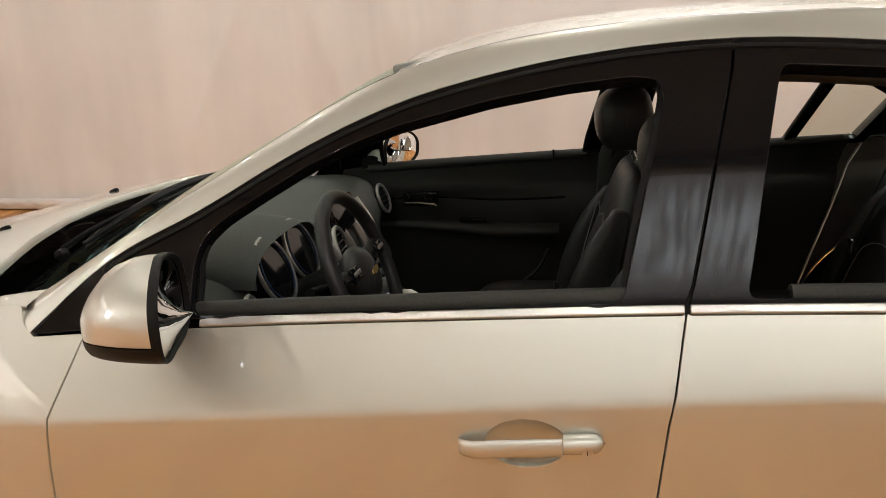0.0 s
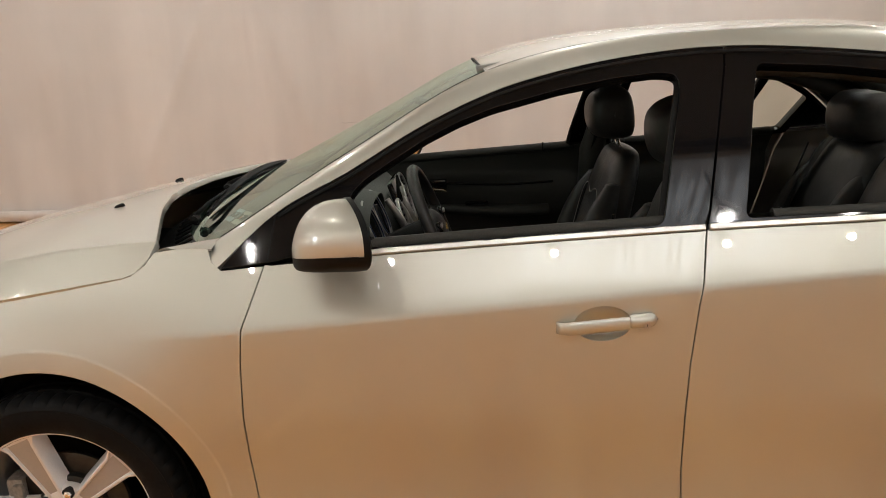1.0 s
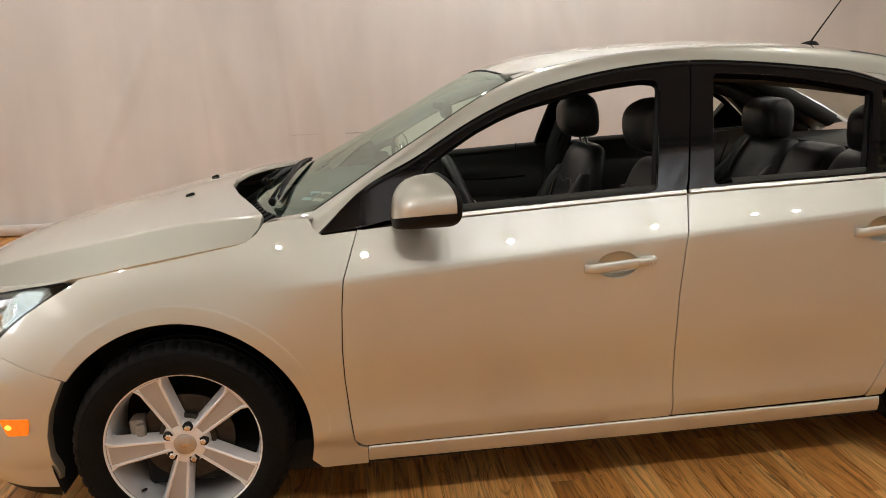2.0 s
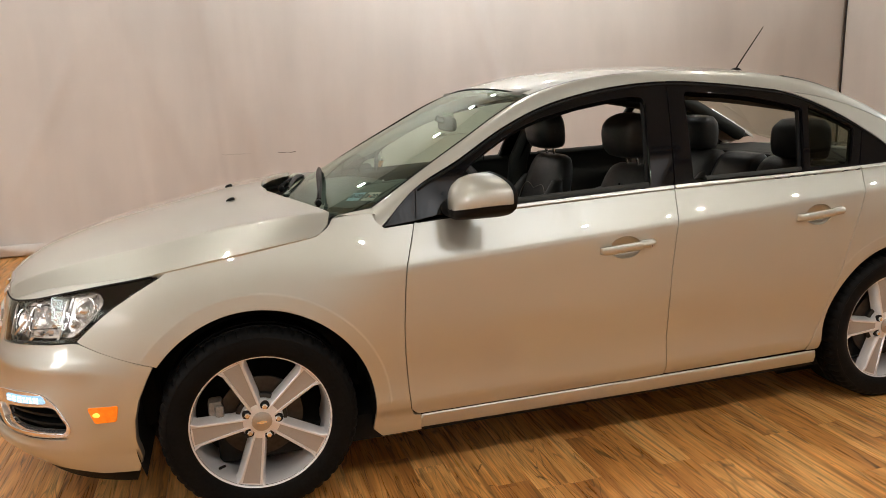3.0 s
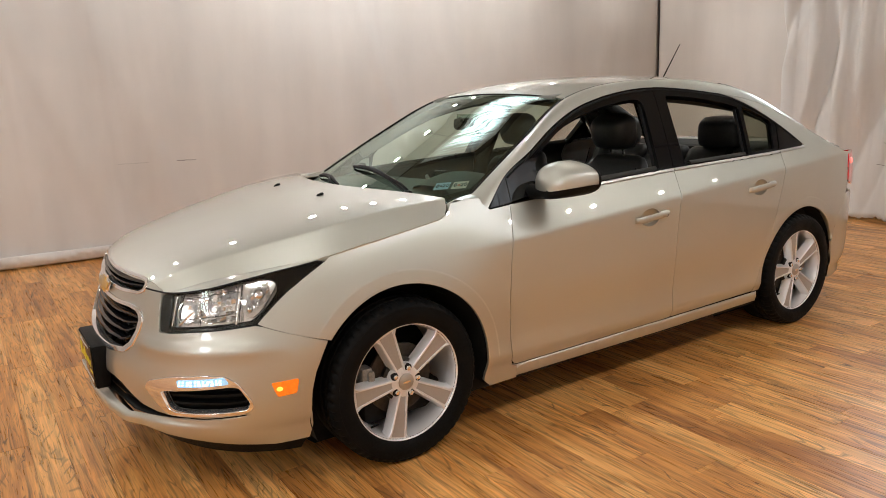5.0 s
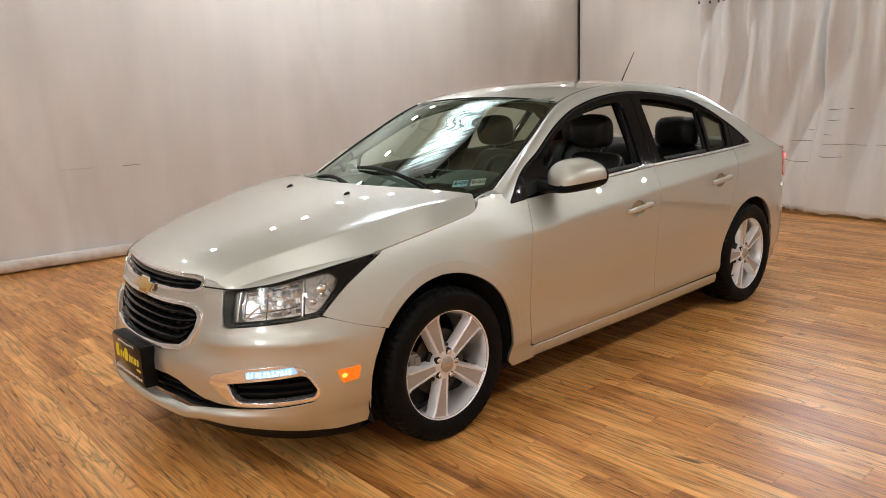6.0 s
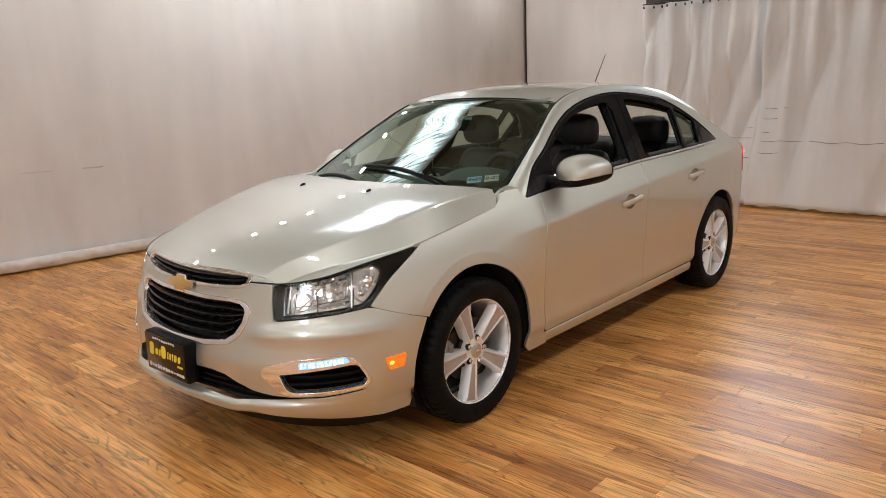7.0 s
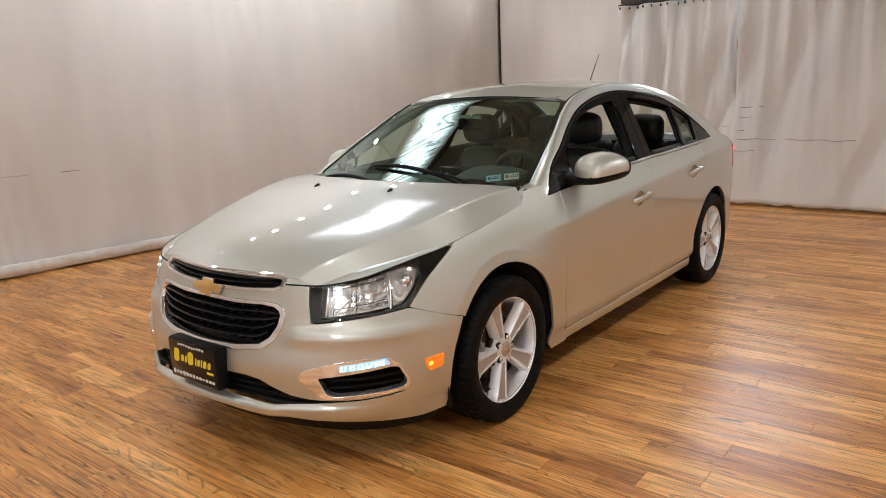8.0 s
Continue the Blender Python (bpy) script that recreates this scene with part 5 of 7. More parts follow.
for sg in (1, -1):
    surf, f2 = both_sides(wrap, sg), sg
    deep = lambda dep, sg=sg: both_sides(inner(dep), sg)
    # fog lamp niche with chrome bezel and daytime light
    fog = panel("fog_bezel", nz(soften(fog_out, 0.02)), surf, 0.016, BRIGHT, car, "chrome fog light bezel with a black niche", holes=[nz(soften(fog_in, 0.012))], lift=0.005, thick=0.03, flip=f2, edge=0.003)
    panel("niche", nz(soften([(0.745 + (d - 0.745) * 1.04, 0.395 + (z - 0.395) * 1.08) for d, z in fog_in], 0.012)), deep(0.055), 0.03, BLACK_PLASTIC, fog, thick=0.002, flip=f2)
    for zc in (0.372, 0.402):
        rows = []
        for d in np.linspace(0.62, 0.91, 14):
            rows.append([tuple(float(v) for v in deep(0.02 + e)(S_NOSE + d, zc + 0.03 * (d - 0.62) + dz)) for dz, e in ((-0.004, 0), (0.004, 0), (0.004, 0.035), (-0.004, 0.035))])
        grid_mesh("louvre", rows, BLACK_PLASTIC, fog, close_v=True, caps=True, flip=sg < 0)
    led = panel("daytime_light", nz(soften([(0.668, 0.466), (0.846, 0.482), (0.860, 0.460), (0.672, 0.443)], 0.006)), surf, 0.02, LED_BASE, fog, "lit cool-white daytime running light", lift=0.009, thick=0.006, flip=f2)
    spread = random.Random(7)
    for k in range(22):
        d, up = 0.680 + 0.0155 * (k // 2) + spread.uniform(-0.003, 0.003), 0.0105 * (k % 2) + spread.uniform(-0.001, 0.001)
        z = 0.4495 + up + 0.075 * (d - 0.66)
        w, h = spread.uniform(0.0035, 0.0065), spread.uniform(0.0025, 0.0045)
        panel("led", nz([(d - w, z - h), (d + w * 0.7, z - h * 0.8), (d + w, z + h), (d - w * 0.6, z + h * 0.9)]), surf, 0.01, LED, led, lift=0.011, thick=0.003, flip=f2)
    # side marker
    mk = panel("side_marker", nz(soften([(1.003, 0.447), (1.098, 0.450), (1.088, 0.400), (1.022, 0.396)], 0.008)), surf, 0.02, AMBER, car, "lit amber side marker lamp", lift=0.004, thick=0.008, flip=f2)
    bx, by, bz = (float(v) for v in surf(S_NOSE + 1.035, 0.424))
    bm = bmesh.new()
    bmesh.ops.create_uvsphere(bm, u_segments=12, v_segments=8, radius=0.012, matrix=Matrix.Translation((bx - 0.001, by - sg * 0.001, bz)) @ Matrix.Diagonal((1.4, 0.4, 0.8, 1)))
    part("bulb", bm, AMBER_CORE, mk, "glowing bulb")
    # headlamp
    lamp_o = nz(soften(head_out, 0.012))
    hl = panel("headlamp", nz(soften([(0.84 + (d - 0.84) * 0.99, 0.715 + (z - 0.715) * 0.98) for d, z in head_out], 0.01)), deep(0.055), 0.04, REFLECTOR, car, "clear headlamp with chrome bowls and a lit main lamp", thick=0.002, flip=f2)
    lens = panel("lens", lamp_o, surf, 0.03, CLEAR, hl, "clear moulded lens", lift=0.001, thick=0.004, flip=f2, edge=0.001)
    lens.visible_shadow = False
    panel("lamp_rim", lamp_o, surf, 0.02, BLACK_GLOSS, hl, "black lamp rim", holes=[nz(soften([(0.600, 0.748), (0.745, 0.766), (0.895, 0.789), (1.00, 0.803), (1.045, 0.799), (1.062, 0.780), (1.058, 0.755), (1.02, 0.716), (0.971, 0.678), (0.945, 0.664), (0.857, 0.651), (0.737, 0.643), (0.596, 0.630)], 0.012))], lift=-0.004, thick=0.010, flip=f2)
    main = panel("main_bowl", nz(soften([(0.612, 0.747), (0.80, 0.770), (0.890, 0.783), (0.908, 0.715), (0.880, 0.653), (0.625, 0.634)], 0.02)), deep(0.040), 0.02, REFLECTOR, hl, "chrome main reflector bowl", thick=0.03, flip=f2)
    # small facets, each with its own tilt, in the two bowls
    def facets(name, d0, d1, z0, z1, nd, nz_, dep, rise, owner, seed):
        tilt, V, F = random.Random(seed), [], []
        for i in range(nd):
            for j in range(nz_):
                u0, u1 = d0 + (d1 - d0) * i / nd, d0 + (d1 - d0) * (i + 0.94) / nd
                for_z = lambda u, k: z0 + (z1 - z0) * k / nz_ + rise * (u - d0)
                quad = [(u0, for_z(u0, j)), (u1, for_z(u1, j)), (u1, for_z(u1, j + 0.94)), (u0, for_z(u0, j + 0.94))]
                a, b = tilt.uniform(-0.006, 0.006), tilt.uniform(-0.006, 0.006)
                k = len(V)
                V += [tuple(float(v) for v in deep(dep + a * p + b * q)(S_NOSE + u, z)) for (u, z), p, q in zip(quad, (-1, 1, 1, -1), (-1, -1, 1, 1))]
                F.append((k, k + 1, k + 2, k + 3) if sg > 0 else (k + 3, k + 2, k + 1, k))
        ob = mesh_object(name, V, F, REFLECTOR, owner, "faceted chrome reflector")
        ob.data.polygons.foreach_set("use_smooth", [False] * len(F))

    facets("facets", 0.725, 0.890, 0.648, 0.757, 8, 6, 0.030, 0.10, main, 3)
    for d0, z0, r0 in ((0.685, 0.688, 0.034), (0.80, 0.705, 0.020)):
        cup = [(r0 * f, e) for f, e in ((1.0, 0.0), (0.86, 0.010), (0.62, 0.016), (0.30, 0.019), (0.0, 0.020))]
        rows = [[tuple(float(v) for v in deep(0.018 + e)(S_NOSE + d0 + r * math.cos(a), z0 + r * math.sin(a))) for r, e in cup] for a in np.linspace(0, 2 * math.pi, 24, endpoint=False)]
        grid_mesh("lamp_cup", rows, REFLECTOR, main, "round chrome lamp cup", close_u=True, flip=sg < 0)
        x0, y0, zz0 = (float(v) for v in deep(0.020)(S_NOSE + d0, z0))
        bm = bmesh.new()
        bmesh.ops.create_uvsphere(bm, u_segments=16, v_segments=10, radius=r0 * 0.42, matrix=Matrix.Translation((x0, y0, zz0)))
        part("lamp_glow", bm, BULB, main, "lit lamp")
    turn = panel("turn_bowl", nz(soften([(0.915, 0.782), (0.985, 0.800), (1.050, 0.800), (1.060, 0.770), (1.000, 0.703), (0.950, 0.666), (0.915, 0.690)], 0.02)), deep(0.026), 0.02, REFLECTOR, hl, "chrome turn signal bowl", thick=0.03, flip=f2)
    for k, (d0, z0, r0) in enumerate(((0.985, 0.745, 0.022), (0.945, 0.70, 0.012))):
        x0, y0, zz0 = (float(v) for v in deep(0.018)(S_NOSE + d0, z0))
        bm = bmesh.new()
        bmesh.ops.create_uvsphere(bm, u_segments=14, v_segments=8, radius=r0, matrix=Matrix.Translation((x0, y0, zz0)))
        part("bulb_cap", bm, CHROME, turn)
    facets("turn_facets", 0.935, 1.030, 0.688, 0.745, 6, 4, 0.020, 0.50, turn, 5)
    for a, b in (((0.893, 0.655), (0.912, 0.775)), ((0.62, 0.645), (0.633, 0.745)), ((0.655, 0.65), (0.72, 0.70))):
        pts = [tuple(float(v) for v in deep(0.010)(S_NOSE + a[0] + (b[0] - a[0]) * t, a[1] + (b[1] - a[1]) * t)) for t in np.linspace(0, 1, 6)]
        tube("bright_rib", pts, 0.004, CHROME, hl, seg=6)
    # stepped rings of the bowls, and dark tubes that imitate their shadow gaps
    for d0, z0, rd, rz, mt in ((0.69, 0.695, 0.050, 0.040, CHROME), (0.80, 0.712, 0.066, 0.052, CHROME), (0.985, 0.745, 0.040, 0.036, CHROME)):
        pts = [tuple(float(v) for v in deep(0.014)(S_NOSE + d0 + rd * math.cos(a), z0 + 0.12 * rd * math.cos(a) + rz * math.sin(a))) for a in np.linspace(0, 2 * math.pi, 25)[:-1]]
        tube("bowl_ring", pts, 0.0018 if mt is CHROME else 0.0013, mt, hl, seg=6, closed=True)
    for a, b in (((0.903, 0.66), (0.92, 0.782)), ((0.745, 0.65), (0.755, 0.757)), ((0.648, 0.64), (0.662, 0.75)), ((0.64, 0.665), (0.88, 0.69)), ((0.64, 0.735), (0.89, 0.765))):
        pts = [tuple(float(v) for v in deep(0.016)(S_NOSE + a[0] + (b[0] - a[0]) * t, a[1] + (b[1] - a[1]) * t)) for t in np.linspace(0, 1, 6)]
        tube("gap_shade", pts, 0.0014, BLACK_GLOSS, hl, seg=6)

# show plate in a deep black holder, its writing as plain bars
plate = box("plate_holder", (0.055, 0.33, 0.175), (-0.968, 0.0, 0.415), BLACK_PLASTIC, car, "black dealer plate with yellow and white printing", r=0.008)
box("plate", (0.004, 0.318, 0.162), (-0.9975, 0.0, 0.416), BLACK_GLOSS, plate, r=0.0015)


def ink(y, z, w, h, mat, slant=0.0):
    o = [(-w / 2, -h / 2), (w / 2, -h / 2), (w / 2 + slant, h / 2), (-w / 2 + slant, h / 2)]
    prism("print", soften(o, 0.4 * min(w, h), 3), 0.0008, Matrix.Translation((-0.9996, y, z)) @ Euler((radians(90), 0, radians(-90))).to_matrix().to_4x4(), mat, plate)


for k in range(10):
    ink(0.085 - 0.0185 * k, 0.481 + 0.002 * math.sin(k), 0.012, 0.010, WHITE_INK)
for k, (w, h) in enumerate(((0.040, 0.058), (0.022, 0.030), (0.016, 0.030), (0.042, 0.056), (0.010, 0.034), (0.018, 0.030), (0.010, 0.034), (0.024, 0.032), (0.022, 0.030))):
    y = [0.112, 0.072, 0.047, 0.014, -0.022, -0.041, -0.061, -0.083, -0.112][k]
    ink(y, 0.424 + (h - 0.03) * 0.3, w * 0.92, h, YELLOW_INK, 0.008)
ink(-0.118, 0.393, 0.045, 0.010, YELLOW_INK)
for k in range(13):
    ink(0.135 - 0.0225 * k, 0.357, 0.017, [0.020, 0.013, 0.013, 0.020, 0.017, 0.013, 0.017, 0.013, 0.013, 0.006, 0.013, 0.013, 0.013][k], WHITE_INK)


# ---- the car: glass, frames, mirrors, handles ----
top_line = lambda a, b, dz, n=16: [(x, float(FRAME_TOP(x)) + dz) for x in np.linspace(a, b, n)]
seam_up = [(1.600, 1.016), (1.608, 1.04), (1.657, 1.234), (1.689, 1.36), (1.695, 1.404)]
open_front = [(0.806, 1.132), (0.88, 1.176), (0.957, 1.219), (1.04, 1.256), (1.123, 1.284), (1.29, 1.322), (1.42, 1.342), (1.53, 1.352), (1.572, 1.346), (1.584, 1.322), (1.575, 1.28), (1.545, 1.17), (1.505, 1.013), (1.25, 1.001), (0.85, 0.984), (0.776, 0.981), (0.764, 1.0), (0.762, 1.06), (0.772, 1.10)]
open_rear = [(1.768, 1.364), (1.95, 1.350), (2.08, 1.332), (2.20, 1.308), (2.275, 1.288), (2.298, 1.280), (2.203, 1.034), (1.688, 1.022), (1.700, 1.07), (1.740, 1.25)]
open_fixed = [(2.330, 1.290), (2.43, 1.244), (2.520, 1.194), (2.438, 1.050), (2.232, 1.043)]
frame_front = [(0.464, 0.947), (0.56, 0.957), (0.66, 0.973)] + belt_line(0.80, 1.596, 0.004, 8) + seam_up[1:] + top_line(1.687, 0.47, 0.0, 26)[1:-1]
frame_rear = belt_line(1.606, 2.470, 0.004, 10) + [(2.552, 1.186)] + [(x, float(DLO_TOP(x))) for x in (2.54, 2.49, 2.44, 2.356, 2.28, 2.2)] + top_line(2.1, 1.708, 0.0, 6) + [(x + 0.007, z) for x, z in seam_up[::-1]]
triangle = [(2.558, 1.184)] + [(2.61, 1.146), (2.665, 1.103), (2.712, 1.060)] + belt_line(2.705, 2.478, 0.004, 5)

for sg in (1, -1):
    sf = both_sides(side, sg)
    door = front_door if sg == 1 else bpy.data.objects["passenger_door"]
    rdoor_ob = rear_door if sg == 1 else bpy.data.objects["rear_passenger_door"]
    panel("window_frame", sd(frame_front), sf, 0.03, BLACK_GLOSS, door, "black window frame and pillar film", holes=[sd(soften(open_front, 0.02))], lift=0.001, thick=0.035, flip=sg)
    panel("window_frame", sd(frame_rear), sf, 0.03, BLACK_GLOSS, rdoor_ob, "black window frame and pillar film", holes=[sd(soften(open_rear, 0.02)), sd(soften(open_fixed, 0.015))], lift=0.001, thick=0.035, flip=sg)
    panel("fixed_glass", sd(open_fixed), sf, 0.04, TINTED if sg == 1 else PALE_GLASS, rdoor_ob, "small fixed rear side glass", lift=-0.010, thick=0.004, flip=sg, edge=0.0)
    panel("pillar_glass", sd(triangle), sf, 0.03, BLACK_GLOSS, car, "black quarter glass triangle", lift=0.002, thick=0.01, flip=sg)
    # outer weather strip round the door tops
    rim = [tuple(float(v) for v in sf(s_at_x(x), FRAME_TOP(x) - 0.012)) for x in np.linspace(0.60, 2.24, 60)] + [tuple(float(v) for v in sf(s_at_x(x), DLO_TOP(x) - 0.010)) for x in np.linspace(2.30, 2.67, 14)]
    tube("weather_strip", rim, 0.006, RUBBER, door, seg=6)
    # recessed window channels
    for hole, own in ((open_front, door), (open_rear, rdoor_ob)):
        pts = []
        for x, z in dense(soften(hole, 0.03), 0.05):
            p = np.array([float(v) for v in sf(s_at_x(x), z)])
            pts.append(tuple(p + (0, sg * 0.030, -0.014 if z < 1.05 else 0)))
        tube("window_channel", pts, 0.009, RUBBER, own, "black rubber window channel", seg=6, closed=True)
    # bright belt strips
    for a, b, own in ((0.79, 1.595, door), (1.607, 2.468, rdoor_ob), (2.478, 2.714, car)):
        panel("belt_strip", sd(belt_line(a, b, 0.001, 14) + belt_line(b, a, -0.007, 14)), sf, 0.03, SATIN, own, "chrome belt strip", lift=0.006, thick=0.012, flip=sg, edge=0.003)
    # handles
    for key, own, dx in (("front", door, 0.0), ("rear", rdoor_ob, 0.0)):
        cx, cz = CUPS[key]
        def cup(s, z, cx=cx, cz=cz, sg=sg):
            x, y, zz = both_sides(side, sg)(s, z)
            r2 = ((x - cx) / 0.068) ** 2 + ((zz - cz) / 0.045) ** 2
            return x, y + sg * 0.030 * np.clip(1 - r2, 0, 1) ** 0.5, zz
        if sg == 1:
            panel("handle_cup", sd([(cx + 0.0665 * math.cos(a), cz + 0.0435 * math.sin(a)) for a in np.linspace(0, 2 * math.pi, 30, endpoint=False)]), cup, 0.010, PAINT, own, thick=0.001, edge=0.0)
        slope = 0.07
        rows = []
        for t in np.linspace(0, 1, 22):
            x = cx - 0.106 + 0.162 * t
            z = cz + 0.003 + slope * (x - cx)
            p = np.array([float(v) for v in sf(s_at_x(x), z)])
            lift = 0.004 + 0.016 * min(1, t / 0.16) ** 0.6
            h = 0.0160 * (0.86 + 0.14 * min(1, t / 0.2))
            rows.append([tuple(p + (0, -sg * (lift + 0.007 * math.cos(a)), h * math.sin(a))) for a in np.linspace(0, 2 * math.pi, 12, endpoint=False)])
        hd = grid_mesh("handle", rows, PAINT, own, "body-coloured pull handle", close_v=True, caps=True, flip=sg < 0, sharp=60)
        rows = []
        for t in np.linspace(0, 1, 10):
            x = cx + 0.058 + 0.064 * t
            z = cz + 0.003 + slope * (x - cx)
            p = np.array([float(v) for v in sf(s_at_x(x), z)])
            k = (1 - (2 * abs(t - 0.4)) ** 6 * 0.35)
            rows.append([tuple(p + (0, -sg * (0.010 + 0.0165 * k * math.cos(a)), 0.0163 * k * math.sin(a))) for a in np.linspace(0, 2 * math.pi, 12, endpoint=False)])
        grid_mesh("handle_cap", rows, PAINT, own, "body-coloured handle end cap", close_v=True, caps=True, flip=sg < 0, sharp=60)
        if key == "front" and sg == 1:
            x = cx + 0.094
            p = [float(v) for v in sf(s_at_x(x), cz + 0.003)]
            lathe("lock", [(0.0, 0.0265), (0.0075, 0.0265), (0.0085, 0.024), (0.0085, 0.015)], SATIN, own, "round key lock", seg=16, centre=(p[0], p[1], p[2]))
            box("keyhole", (0.0012, 0.002, 0.007), (p[0], p[1] - 0.027, p[2]), BLACK_PLASTIC, own, r=0)
    # door mirror
    my, mz = (0.932, 1.040) if sg == 1 else (0.885, 1.022)
    def ring(x, grow=0.0):
        t = np.clip((x - 0.668) / 0.128, 0, 1)
        k = max(1 - (1 - t) ** 2.6, 0.0) ** 0.5
        pts = []
        for a in np.linspace(0, 2 * math.pi, 40, endpoint=False):
            c, s_ = math.cos(a), math.sin(a)
            e = 2.5 if s_ >= 0 else 3.2
            q = (abs(c) ** e + abs(s_) ** e) ** (-1 / e)
            u, v = (0.121 + grow) * k * q * c, (0.084 + grow) * (k if s_ >= 0 else 0.82 * k**0.4) * q * s_
            v *= 1.0 - 0.25 * max(u, 0) / 0.112 * (1 if v > 0 else 0.6)
            pts.append((x + (0.045 if u > 0 else 0.03) * (u / 0.112) * k, -sg * (my + u), mz + v - 0.030 * (1 - k) + 0.006 * u / 0.112))
        return pts
    xs = [0.668, 0.6682, 0.670, 0.674, 0.680, 0.690, 0.705, 0.725, 0.75, 0.772, 0.796]
    rings = [ring(x) for x in xs]
    # upper painted cap: ring points from a little below the middle, over the top
    cap_ids = [i % 40 for i in range(-2, 23)]
    mirror_body = grid_mesh("side_mirror", [[r[i] for i in cap_ids] for r in rings], PAINT, door, "side mirror with painted cap and black base", flip=sg < 0, sharp=60)
    low_ids = [i % 40 for i in range(22, 39)]
    grid_mesh("mirror_base", [[r[i] for i in low_ids] for r in [ring(x, 0.003) for x in xs]], BLACK_PLASTIC, door, "black mirror base", flip=sg < 0, sharp=60)
    back = ring(0.796, 0.002)
    grid_mesh("mirror_rim", [[(p[0] + d, p[1] * (1 - 0.0) + (-sg * (my + 0.006) - p[1]) * f, p[2] + (mz - p[2]) * f) for p in back] for d, f in ((-0.003, 0.0), (0.010, 0.0), (0.012, 0.03), (0.006, 0.10))], BLACK_PLASTIC, door, "black mirror rim", close_v=True, flip=sg < 0)
    grid_mesh("mirror_glass", [[(p[0] + 0.005, p[1] + (-sg * (my + 0.006) - p[1]) * f, p[2] + (mz - p[2]) * f) for p in back] for f in (0.08, 0.5, 0.98)], MIRROR, door, "mirror glass", close_v=True, flip=sg < 0)
    rows = []
    for t in np.linspace(0, 1, 8):
        y = 0.765 + 0.15 * t
        rows.append([(0.712 + 0.042 * math.cos(a), -sg * y, 0.990 - 0.004 * t + (0.034 - 0.014 * t) * math.sin(a)) for a in np.linspace(0, 2 * math.pi, 14, endpoint=False)])
    grid_mesh("mirror_stem", rows, BLACK_PLASTIC, door, "black mirror arm", close_v=True, caps=True, flip=sg > 0, sharp=60)
    # tall sail divider
    p0, p1 = [np.array([float(v) for v in sf(s_at_x(x), z)]) for x, z in ((0.576, 0.965), (0.592, 1.062))]
    tube("sail_joint", [tuple(p0), tuple(p1)], 0.0025, RUBBER, door, seg=6)

